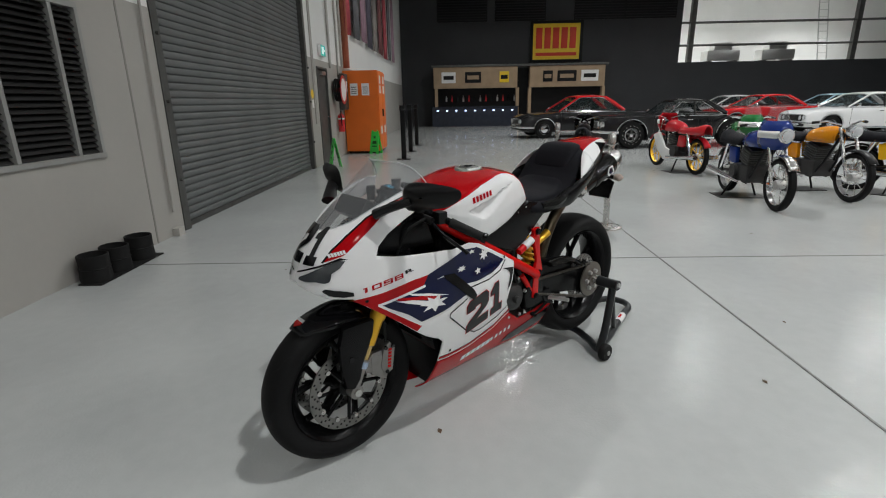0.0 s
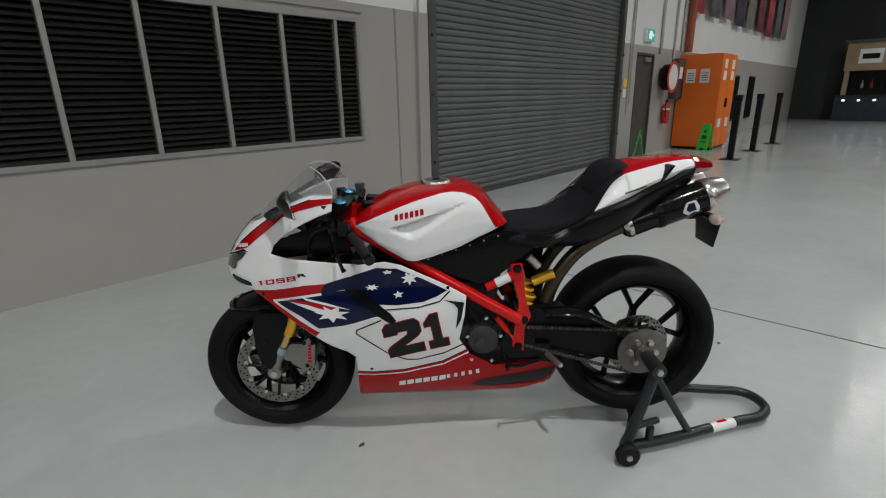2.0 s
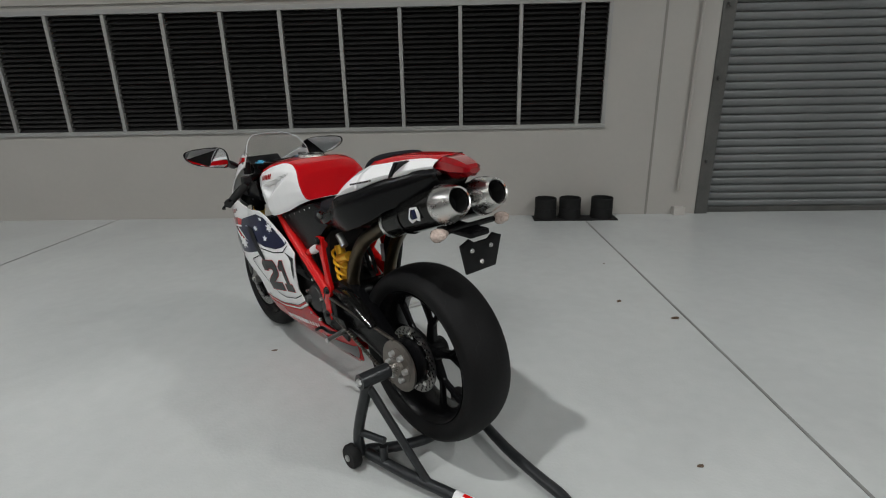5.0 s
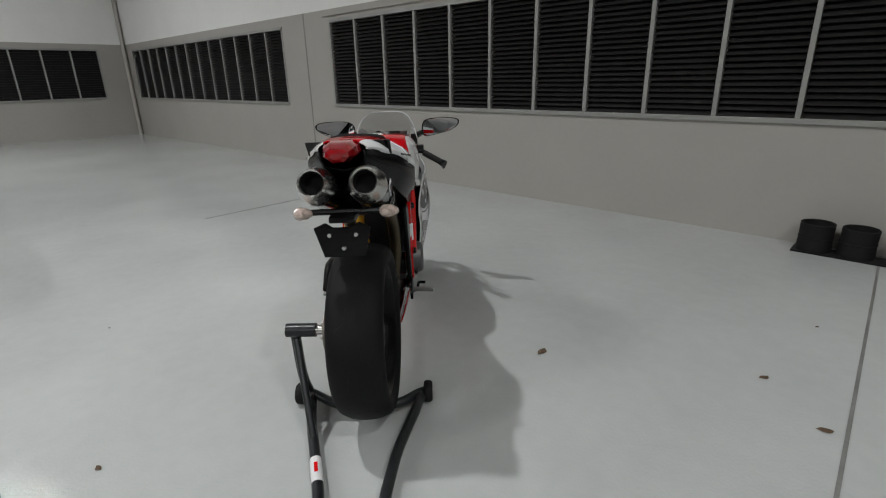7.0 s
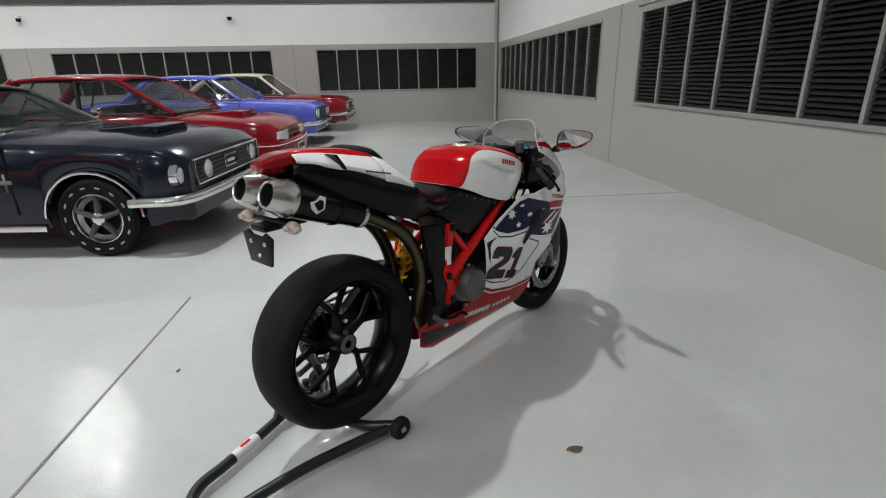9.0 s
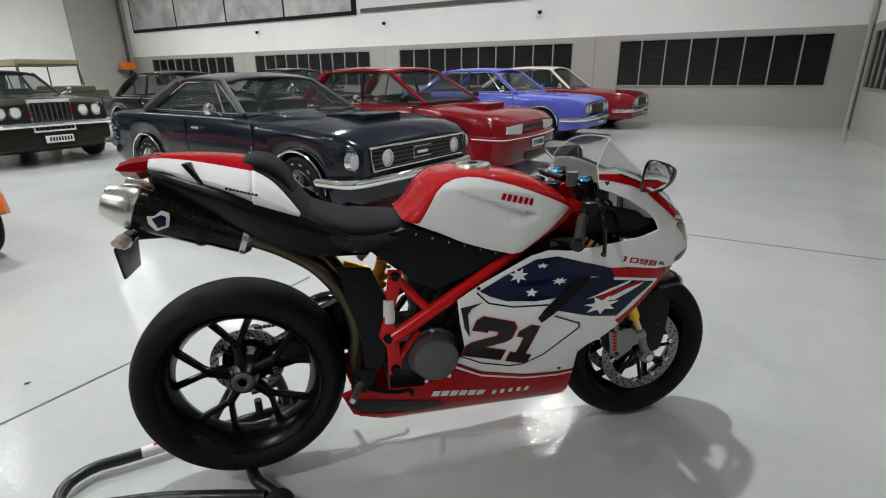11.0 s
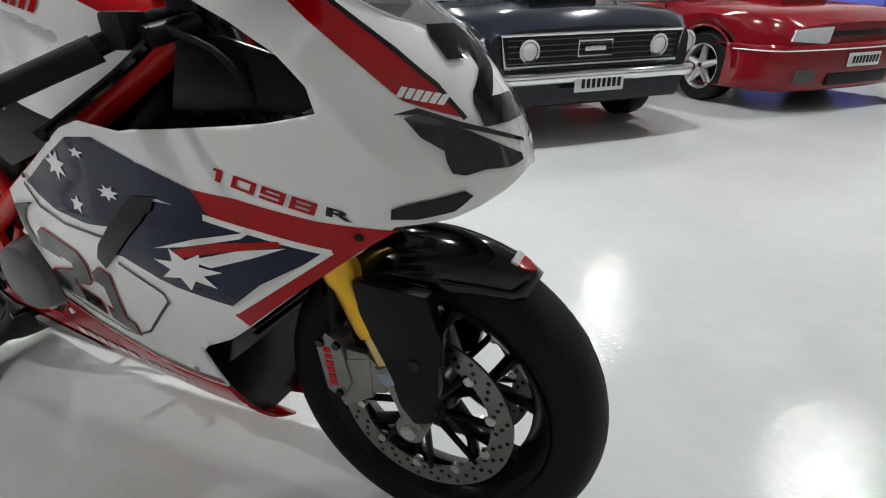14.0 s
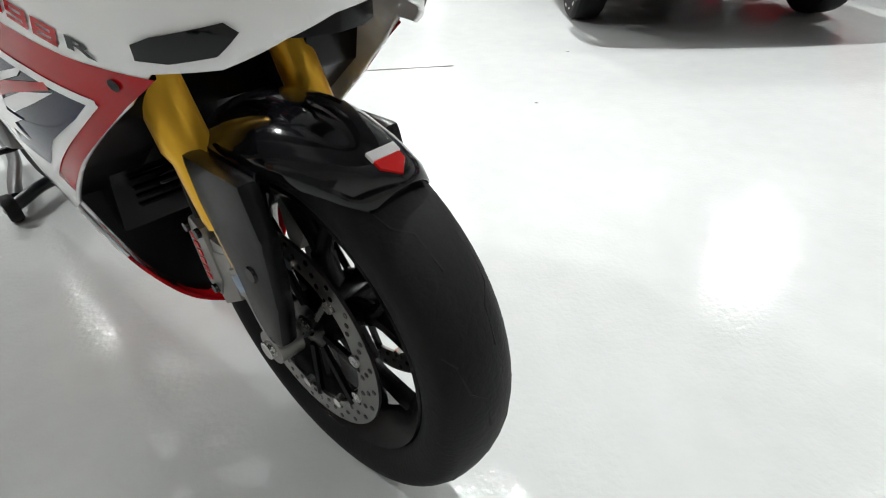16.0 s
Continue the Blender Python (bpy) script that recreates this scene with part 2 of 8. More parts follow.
# ---- the hall ----
WY, FX, BX, CY = -3.56, 14.0, -26.5, 24.6   # louvre wall, far wall, dark back wall, white end wall
GREY_H, TOP = 2.22, 7.6
structure("floor", box(BX - 8, FX + 0.3, WY - 0.6, 40, -0.2, 0.0), M_FLOOR, "pale grey glossy epoxy floor with faint scuffs")
structure("ceiling", box(BX - 8, FX + 0.4, WY - 0.6, 40, TOP, TOP + 0.2), M_CEIL, "plain pale metal ceiling of the hall")
for nm, bm in (("floor_joint_1", prism([(-1.378, WY), (-1.364, WY), (-1.448, 1.1), (-1.46, 12), (-1.474, 12), (-1.462, 1.1)], 0.0005, 0.0025, plane="xy")), ("floor_joint_2", box(3.622, 3.634, WY, -0.85, 0.0005, 0.0025)),
               ("floor_joint_3", box(-12, 1.4, 1.105, 1.117, 0.0015, 0.0035))):
    structure(nm, bm, M_JOINT, "thin dark sealed saw-cut joint in the floor")


def louvre_window(name, along, a0, a1, face, z0, z1, panes, slats, split, sign, rest=0.0):
    """A band of fixed louvres; along 'x' lies in the y wall, 'y' in the x wall. face: the wall's face; sign: towards the room."""
    put = (lambda a0, a1, d0, d1, z0, z1, b=0.0: box(a0, a1, *sorted((face + sign * d0, face + sign * d1)), z0, z1, b)) if along == "x" else \
          (lambda a0, a1, d0, d1, z0, z1, b=0.0: box(*sorted((face + sign * d0, face + sign * d1)), a0, a1, z0, z1, b))
    w = empty(name, Matrix(), "wide louvred window with dark blades and pale mullions", "window", "louvre windows", "structure")
    part("window_frame", merge(put(a0, a1, -0.10, 0.012, z1 - 0.045, z1, 0.004), put(a0, a1, -0.10, 0.02, z0, z0 + 0.04, 0.004),
                               put(a0, a0 + 0.035, -0.10, 0.010, z0 + 0.04, z1 - 0.045), put(a1 - 0.035, a1, -0.10, 0.010, z0 + 0.04, z1 - 0.045)), M_ALU, w, smooth=False)
    # near-black sheet painted as the unlit space behind the blades
    part("backing", put(a0 + 0.01, a1 - 0.01, -0.125, -0.105, z0 + 0.01, z1 - 0.01), M_VOID, w, "near-black sheet standing for the unlit space behind the blades", smooth=False)
    step = (a1 - a0 + rest) / panes
    shift = -rest
    for i in range(1, panes):
        part("mullion", put(a0 + i * step + shift - 0.018, a0 + i * step + shift + 0.018, -0.09, 0.006, z0 + 0.04, z1 - 0.045, 0.003), M_ALU, w, smooth=False)
    hh = (z1 - z0 - 0.085) / slats
    base = None
    rows = []
    for i in range(panes):
        for k in range(slats):
            zc, ac = z0 + 0.04 + (k + 0.5) * hh, a0 + (i + 0.5) * step + shift
            if i == 0 and rest:
                ac += rest * 0.5
            bm = bmesh.new()
            half = (step - (rest if i == 0 else 0)) / 2 - 0.022
            sec = [(-0.085, 0.46), (-0.045, 0.30), (-0.012, -0.42), (-0.018, -0.50), (-0.052, 0.2), (-0.088, 0.38)]
            lo, hi = [], []
            for d, h in sec:
                c = (lambda s: (s * half, sign * d, h * hh)) if along == "x" else (lambda s: (sign * d, s * half, h * hh))
                lo.append(c(-1))
                hi.append(c(1))
            place = (ac, face, zc) if along == "x" else (face, ac, zc)
            if split:
                bm.free()
                if base is None or (i == 1 and k == 0 and rest):
                    base = obj("blade", lo + hi, [tuple(range(6)), tuple(range(11, 5, -1))] + [(q, 6 + q, 6 + (q + 1) % 6, (q + 1) % 6) for q in range(6)], M_SLAT, w, smooth=False)
                    base.location = place
                else:
                    ob = new("blade", base.data)
                    ob.parent, ob.location = w, place
            else:
                bm.free()
                rows.append((lo, hi, place))
    if not split:
        vv, ff = [], []
        for lo, hi, place in rows:
            o = len(vv)
            vv += [tuple(np.add(p, place)) for p in lo + hi]
            ff += [tuple(o + q for q in range(6)), tuple(o + q for q in range(11, 5, -1))] + [(o + q, o + 6 + q, o + 6 + (q + 1) % 6, o + (q + 1) % 6) for q in range(6)]
        b = obj("blades", vv, ff, M_SLAT, w, smooth=False)
        b["kind"] = "stuff"
    return w


def wall_band(name, along, face, back, a0, a1, holes, z0, z1, material, label):
    """A wall with thickness and rectangular openings (a0, a1, z0, z1) right through it."""
    bms = []
    cuts = sorted({a0, a1, *[h[0] for h in holes], *[h[1] for h in holes]})
    for p, q in zip(cuts, cuts[1:]):
        spans = [(z0, z1)]
        for h in holes:
            if h[0] <= p and q <= h[1]:
                spans = [s for u, v in spans for s in ((u, min(v, h[2])), (max(u, h[3]), v)) if s[1] > s[0] + 1e-6]
        for u, v in spans:
            d = sorted((face, back))
            bms.append(box(p, q, d[0], d[1], u, v) if along == "x" else box(d[0], d[1], p, q, u, v))
    return structure(name, merge(*bms), material, label)


SILL, HEAD = 0.90, 2.09
W1, W2 = (-1.56, 5.09), (6.35, 13.55)
DOOR = (-7.85, -2.62)
EXITD = (-9.45, -8.55)
side_holes = [(W1[0], W1[1], SILL, HEAD), (W2[0], W2[1], SILL, HEAD), (DOOR[0], DOOR[1], 0.0, GREY_H), (EXITD[0], EXITD[1], 0, 2.08)]
wall_band("wall_south", "x", WY, WY - 0.25, BX, FX, side_holes, 0, GREY_H, M_WALLG, "warm grey painted concrete wall with louvred windows")
wall_band("wall_south_upper", "x", WY - 0.004, WY - 0.25, BX, FX, [(DOOR[0], DOOR[1], GREY_H, 5.2)], GREY_H, TOP, M_WALLW, "white painted upper wall")
far_w = [(-2.93, 1.77), (3.0, 8.92), (10.12, 15.95), (17.2, 22.9)]
wall_band("wall_east", "y", FX, FX + 0.25, WY, CY, [(a, b, SILL + 0.02, HEAD + 0.02) for a, b in far_w], 0, GREY_H, M_WALLG, "warm grey painted concrete wall with louvred windows")
structure("wall_east_upper", box(FX + 0.004, FX + 0.25, WY, CY, GREY_H, TOP), M_WALLW, "white painted upper wall")
louvre_window("window_1", "x", W1[0], W1[1], WY, SILL, HEAD, 12, 24, True, 1, 0.30)
louvre_window("window_2", "x", W2[0], W2[1], WY, SILL, HEAD, 13, 24, False, 1)
for i, (a, b) in enumerate(far_w):
    louvre_window(f"window_{i + 3}", "y", a, b, FX, SILL + 0.02, HEAD + 0.02, 8 if i == 0 else 10, 20, False, -1)
# panel joints and pilasters in the walls
for i, x in enumerate((5.72, -2.06)):
    structure(f"trim_{i + 1}", box(x - 0.012, x + 0.012, WY - 0.003, WY + 0.003, 0, GREY_H), M_SEAM, "shallow sealed joint between wall panels")
for i, y in enumerate((2.4, 9.5, 16.6)):
    structure(f"trim_{i + 3}", box(FX - 0.004, FX + 0.003, y - 0.008, y + 0.008, 0, GREY_H), M_SEAM, "shallow sealed joint between wall panels")
structure("trim_7", box(-1.6, 5.2, WY, WY + 0.022, 2.135, 2.15), M_WALLG, "narrow painted ledge above the louvres")
structure("trim_8", tube([(13.93, -3.49, 0), (13.93, -3.49, 6)], 0.045), M_PIPE, "painted corner downpipe")
structure("trim_9", tube([(-2.36, WY + 0.03, 0.25), (-2.40, WY + 0.03, 3.5)], 0.014), M_WALLG, "thin painted conduit beside the roller door")
structure("trim_10", box(-2.44, -2.33, WY + 0.002, WY + 0.07, 0.0, 0.08), M_PIPE, "small white plastic box at the foot of the conduit")

# roller door
rd = empty("door_1", pose(0, 0, 0), "closed dark grey corrugated steel roller door", "roller door", kind="structure")
pitch = 0.079
prof = [(0.0, 0.0), (0.010, 0.004), (0.018, 0.016), (0.021, 0.034), (0.019, 0.054), (0.012, 0.068), (-0.002, 0.073), (-0.004, 0.079)]
first = None
for k in range(int(5.2 / pitch)):
    z = 0.05 + k * pitch
    if first is None:
        v = [(s, d, h) for s in (DOOR[0] + 0.05, DOOR[1] - 0.05) for d, h in prof]
        m = len(prof)
        first = obj("slat", v, [(i, i + 1, m + i + 1, m + i) for i in range(m - 1)], M_ROLL, rd, smooth=False)
        first.location = (0, WY - 0.09, z)
    else:
        o = new("slat", first.data)
        o.parent, o.location = rd, (0, WY - 0.09, z)
part("bottom_rail", box(DOOR[0] + 0.05, DOOR[1] - 0.05, WY - 0.10, WY - 0.05, 0.0, 0.055, 0.006), M_GUIDE, rd)
for x in DOOR:
    s = 1 if x < -5 else -1
    g = part("guide", merge(box(*sorted((x - s * 0.05, x + s * 0.075)), WY - 0.055, WY + 0.012, 0, 5.2, 0.004), box(*sorted((x + s * 0.045, x + s * 0.075)), WY - 0.12, WY - 0.05, 0, 5.2)), M_GUIDE, rd, smooth=False)
    for z in (0.55, 1.35, 2.0):
        part("bolt", lathe([(0, 0.03), (0.018, 0.03), (0.02, 0.0)], "y", 8, (x, WY + 0.012, z)), M_GUIDE, g)
part("back_panel", box(DOOR[0], DOOR[1], WY - 0.2, WY - 0.17, 0, 5.2), M_VOID, rd, smooth=False)

# exit door, its sign and the clutter on that wall
ed = empty("door_2", Matrix(), "closed dark grey fire exit door", "door", kind="structure")
part("leaf", box(EXITD[0] + 0.04, EXITD[1] - 0.04, WY - 0.08, WY - 0.03, 0.01, 2.03, 0.004), M_GUIDE, ed)
part("door_frame", merge(box(EXITD[0], EXITD[0] + 0.04, WY - 0.12, WY + 0.015, 0, 2.08), box(EXITD[1] - 0.04, EXITD[1], WY - 0.12, WY + 0.015, 0, 2.08), box(EXITD[0] + 0.04, EXITD[1] - 0.04, WY - 0.12, WY + 0.015, 2.035, 2.08)), M_GUIDE, ed, smooth=False)
part("door_handle", tube([(-9.32, WY - 0.03, 1.02), (-9.32, WY + 0.04, 1.02), (-9.2, WY + 0.04, 1.02)], 0.012), M_STEEL, ed, "steel lever handle")
part("door_closer", box(-9.25, -8.95, WY - 0.03, WY + 0.03, 1.92, 2.0, 0.006), M_ALLOY, ed)
# dark back wall, mezzanine and the white store behind it
structure("wall_west", box(BX - 0.25, BX, WY - 0.25, 11.5, 0, TOP), M_BLACKW, "charcoal painted end wall")
structure("wall_west_low", box(BX - 0.25, BX, 11.5, 40, 0, 3.15), M_BLACKW, "charcoal painted mezzanine front")
structure("mezzanine_floor", box(BX - 8, BX - 0.25, 11.5, 40, 2.9, 3.1), M_WALLW, "mezzanine deck")
structure("wall_west_back", box(BX - 8.2, BX - 8, 8, 40, 0, TOP), M_WALLW, "white painted wall behind the mezzanine")
structure("wall_west_return", box(BX - 8, BX - 0.25, 11.2, 11.5, 3.1, TOP), M_WALLW, "white painted return wall")
structure("wall_north", box(BX - 8.2, FX + 0.25, 39.8, 40, 0, TOP), M_BLACKW, "dark painted end wall of the far bay")
structure("wall_north_upper", box(-20, 3.2, 39.7, 39.8, 3.4, TOP), M_WALLG, "grey upper wall of the far bay")
# white cove wall that ends the car bay
rows = []
for x in (2.75, 11.6):
    rows.append([(x, CY - 1.6 + 1.6 * math.sin(a), 0.004 + 1.6 - 1.6 * math.cos(a)) for a in np.linspace(0, math.pi / 2, 14)] + [(x, CY, TOP)])
cv = loft(rows, M_WALLW, "wall_cove", None, "white seamless photo cove wall curving into the floor")
tagged(cv, "white seamless photo cove wall curving into the floor", kind="structure")
structure("wall_cove_back", box(2.6, 11.6, CY + 0.02, CY + 0.25, 0, TOP), M_WALLW, "back of the white cove wall")
structure("wall_pier", box(11.6, FX, CY - 0.3, CY + 0.2, 0, TOP), M_WALLG, "grey painted pier")
structure("trim_11", tube([(13.7, CY - 0.38, 0), (13.7, CY - 0.38, 6)], 0.07), M_GUIDE, "dark downpipe on the pier")

# ---- the sports motorcycle ----
M_BWHITE = mat("gloss_white_paint", (0.84, 0.84, 0.84), 0.05, var=0.02, spec=0.55)
M_BRED = mat("gloss_red_paint", (0.42, 0.003, 0.006), 0.06, var=0.04, spec=0.3)
M_BBLUE = mat("gloss_navy_paint", (0.004, 0.007, 0.038), 0.05, var=0.1, spec=0.35)
M_BBLACK = mat("gloss_black_paint", (0.004, 0.004, 0.005), 0.08, var=0.1, spec=0.4)
M_SATIN = mat("satin_black", (0.004, 0.004, 0.0045), 0.27, spec=0.20, var=0.2, scale=12)
M_SEAT = mat("seat_suede", (0.009, 0.009, 0.012), 0.8, spec=0.2, var=0.2, scale=30, bump=0.15, bscale=300)
M_CARBON = weave("carbon_cloth", (0.011, 0.011, 0.010), (0.004, 0.004, 0.004), 0.12)
M_GOLD = mat("gold_anodised", (0.88, 0.50, 0.045), 0.32, metal=0.7, var=0.06)
M_SPRING = mat("yellow_spring", (0.80, 0.42, 0.02), 0.35, var=0.1)
M_FRAME = mat("red_frame_enamel", (0.58, 0.006, 0.006), 0.2, var=0.06, spec=0.4)
M_SCREEN = mat("screen_acrylic", (0.30, 0.31, 0.32), 0.02, var=0, alpha=0.16, spec=0.6)
M_EDGE = mat("acrylic_edge_highlight", (0.62, 0.64, 0.66), 0.12, var=0.1, alpha=0.75)
M_LENS = mat("headlamp_glass", (0.05, 0.055, 0.06), 0.05, var=0.3, scale=20, coat=1)
M_MIRROR = mat("mirror_glass", (0.85, 0.86, 0.87), 0.02, metal=1, var=0)
M_TAILRED = mat("tail_lamp_red", (0.24, 0.003, 0.006), 0.05, var=0.2, scale=40, coat=1)
M_AMBER = mat("indicator_lens", (0.50, 0.40, 0.35), 0.04, var=0.5, scale=90, coat=1)
M_MANIFOLD = mat("heat_tinted_pipe", (0.085, 0.068, 0.045), 0.32, metal=0.9, var=0.4, scale=9)
M_ENGINE = mat("engine_casting", (0.045, 0.045, 0.045), 0.5, metal=0.4, var=0.25, scale=18, bump=0.1)
M_COVER = mat("clutch_cover_alloy", (0.13, 0.13, 0.13), 0.42, metal=0.7, var=0.1)
M_DISC = mat("brake_disc_steel", (0.23, 0.225, 0.215), 0.3, metal=1, var=0.12, scale=25)
M_CALIPER = mat("caliper_grey_anodised", (0.27, 0.26, 0.25), 0.38, metal=0.75, var=0.15, scale=20)
M_CHAIN = mat("oiled_chain", (0.09, 0.08, 0.07), 0.4, metal=0.8, var=0.4, scale=60)
M_SPRKT = mat("sprocket_alloy", (0.20, 0.18, 0.16), 0.4, metal=0.9, var=0.2, scale=30)
M_BLUEA = mat("blue_anodised", (0.10, 0.42, 0.62), 0.25, metal=0.8, var=0.05)
M_STAND = mat("stand_hammer_paint", (0.024, 0.026, 0.028), 0.32, metal=0.3, var=0.25, scale=40, bump=0.05)
M_TAPE = mat("white_tape", (0.72, 0.72, 0.72), 0.35, var=0.08)

BIKE = pose(0, 0, 0, -1.2, 0, -47)
bike = empty("motorcycle", BIKE, "white, red and navy sports motorcycle raised on a paddock stand", "motorcycle")

# the skin of the fairing: half width by height, tapered to the rear and rounded to the nose
ZW = [0.13, 0.145, 0.17, 0.20, 0.25, 0.30, 0.36, 0.43, 0.50, 0.58, 0.64, 0.68, 0.72, 0.78, 0.85, 0.95, 1.02, 1.08, 1.12]
HW = [0.0, 0.035, 0.075, 0.105, 0.135, 0.158, 0.178, 0.198, 0.214, 0.226, 0.222, 0.214, 0.212, 0.210, 0.200, 0.178, 0.162, 0.138, 0.110]
ZF = [0.60, 0.655, 0.68, 0.70, 0.724, 0.80, 0.87, 0.95, 1.02, 1.08, 1.12]
XF = [1.50, 1.53, 1.560, 1.578, 1.582, 1.555, 1.505, 1.42, 1.335, 1.265, 1.22]
XR, KU = 1.08, 0.30


ZQ = np.linspace(0.13, 1.12, 400)
HQ = np.convolve(np.pad(np.interp(ZQ, ZW, HW), 9, mode="edge"), np.ones(19) / 19, "valid")
XQ = np.convolve(np.pad(np.interp(ZQ, ZF, XF), 9, mode="edge"), np.ones(19) / 19, "valid")


def half_width(x, z):
    return float(np.interp(z, ZQ, HQ)) * float(np.interp(x, [0.3, 0.65, 0.77, 0.95, 1.12], [0.72, 0.82, 0.86, 0.96, 1.0]))


def u_of(x, z):
    """The way along the skin of a point seen from the side."""
    if x <= XR:
        return x
    s = min(1.0, (x - XR) / (float(np.interp(z, ZQ, XQ)) - XR))
    return XR + KU * math.asin(s ** 1.15)


U_MID = XR + KU * math.pi / 2


def on_skin(u, z, off=0.0):
    def p(u, z):
        if u <= XR:
            return Vector((u, half_width(u, z), z))
        a = min(math.pi / 2, (u - XR) / KU)
        w = half_width(XR, z)
        return Vector((XR + (float(np.interp(z, ZQ, XQ)) - XR) * max(0, math.sin(a)) ** (1 / 1.15), w * max(0.0, math.cos(a)) ** (1 / 1.15), z))
    q = p(u, z)
    if off:
        du, dz = p(u + 0.004, z) - p(u - 0.004, z), p(u, z + 0.004) - p(u, z - 0.004)
        n = dz.cross(du)
        if n.length > 1e-9:
            n.normalize()
            if n.y < -0.02 or (abs(n.y) < 0.02 and n.x < 0):
                n = -n
            q = q + n * off
    return q


def gridded(bm, step):
    """Cuts a flat outline into small cells."""
    for ax in (0, 1):
        vals = [v.co[ax] for v in bm.verts]
        lo, hi = min(vals), max(vals)
        k = math.floor(lo / step) + 1
        while k * step < hi - 1e-6:
            co, no = [0, 0, 0], [0, 0, 0]
            co[ax], no[ax] = k * step, 1
            bmesh.ops.bisect_plane(bm, geom=bm.verts[:] + bm.edges[:] + bm.faces[:], dist=1e-6, plane_co=co, plane_no=no)
            k += 1


def dense(poly, step=0.02):
    out = []
    for (a, b), (c, d) in zip(poly, poly[1:] + poly[:1]):
        n = max(1, int(math.hypot(c - a, d - b) / step))
        out += [(a + (c - a) * i / n, b + (d - b) * i / n) for i in range(n)]
    return out


def flat_face(poly):
    bm = bmesh.new()
    fc = bm.faces.new([bm.verts.new((a, b, 0)) for a, b in poly])
    fc.normal_update()
    bmesh.ops.triangulate(bm, faces=bm.faces[:])
    return bm


def skin(name, poly, material, off=0.0, thick=0.0, sides=(1, -1), space="xz", step=0.012, parent=None, label="", bm=None, surf=None):
    """Lays an outline drawn from the side on the fairing's skin, on both flanks."""
    made = []
    surf = surf or on_skin
    for s in sides:
        if bm is None:
            pts = dense(poly)
            if space == "xz":
                pts = [(u_of(x, z), z) for x, z in pts]
            b = flat_face(pts)
        else:
            b = bm.copy()
        gridded(b, step)
        for v in b.verts:
            u, z = v.co.x, v.co.y
            if bm is not None and space == "xz":
                u = u_of(u, z)
            side = s
            if u > U_MID:
                u, side = 2 * U_MID - u, -s
            p = surf(u, z, off)
            v.co = Vector((p.x, p.y * side, p.z))
        bmesh.ops.recalc_face_normals(b, faces=b.faces[:])
        if sum(f.normal.y * s + f.normal.x * 0.3 for f in b.faces) < 0:
            bmesh.ops.reverse_faces(b, faces=b.faces[:])
        me = bpy.data.meshes.new(name)
        b.to_mesh(me)
        b.free()
        me.materials.append(material)
        me.polygons.foreach_set("use_smooth", [True] * len(me.polygons))
        ob = new(name, me)
        ob.parent = parent or bike
        if label:
            ob["label"] = label
        if thick:
            md = ob.modifiers.new("thickness", "SOLIDIFY")
            md.thickness, md.offset = thick, -1
        made.append(ob)
    return made


def letters(text, size, shear=0.0, bold=0.0, space=1.0):
    """Text as a flat bmesh with its middle at the origin."""
    cu = bpy.data.curves.new("letters", "FONT")
    cu.body, cu.size, cu.shear, cu.offset, cu.space_character = text, size, shear, bold, space
    cu.align_x, cu.align_y, cu.resolution_u = "CENTER", "CENTER", 3
    ob = bpy.data.objects.new("letters", cu)
    me = bpy.data.meshes.new_from_object(ob)
    bm = bmesh.new()
    bm.from_mesh(me)
    bpy.data.objects.remove(ob)
    bpy.data.curves.remove(cu)
    bpy.data.meshes.remove(me)
    return bm


DIGITS = {
    "2": [(0, 0.66), (0, 0.88), (0.12, 1), (0.88, 1), (1, 0.88), (1, 0.60), (0.90, 0.50), (0.45, 0.27), (1, 0.27), (1, 0), (0, 0), (0, 0.24), (0.10, 0.34), (0.64, 0.60), (0.64, 0.72), (0.36, 0.72), (0.36, 0.66)],
    "1": [(0, 0.68), (0, 0.80), (0.34, 1), (0.68, 1), (0.68, 0.24), (0.95, 0.24), (0.95, 0), (0.05, 0), (0.05, 0.24), (0.30, 0.24), (0.30, 0.68)]}
SEGS = {"1": "nq", "0": "tbwxyz", "9": "tmbwyz", "8": "tmbwxyz"}


def grown(poly, d):
    """The outline moved outwards by d."""
    out, n = [], len(poly)
    for i in range(n):
        (a, b), (c, e), (g, h) = poly[i - 1], poly[i], poly[(i + 1) % n]
        u, v = Vector((c - a, e - b)).normalized(), Vector((g - c, h - e)).normalized()
        n1, n2 = Vector((-u.y, u.x)), Vector((-v.y, v.x))
        m = n1 + n2
        m = m * (2 / max(0.5, m.length_squared))
        out.append((c + m.x * d, e + m.y * d))
    return out


def digit_outline(ch, x0, w, h, cx, cz, s, turn, lean=0.0, d=0.0):
    pts = [(x0 + a * w + lean * (b - 0.5) * h, (b - 0.5) * h) for a, b in DIGITS[ch]]
    pts = grown(pts, d) if d else pts
    out = []
    for a, b in pts:
        c, e = a * math.cos(turn) - b * math.sin(turn), a * math.sin(turn) + b * math.cos(turn)
        out.append((cx - s * c, cz + e))
    return out


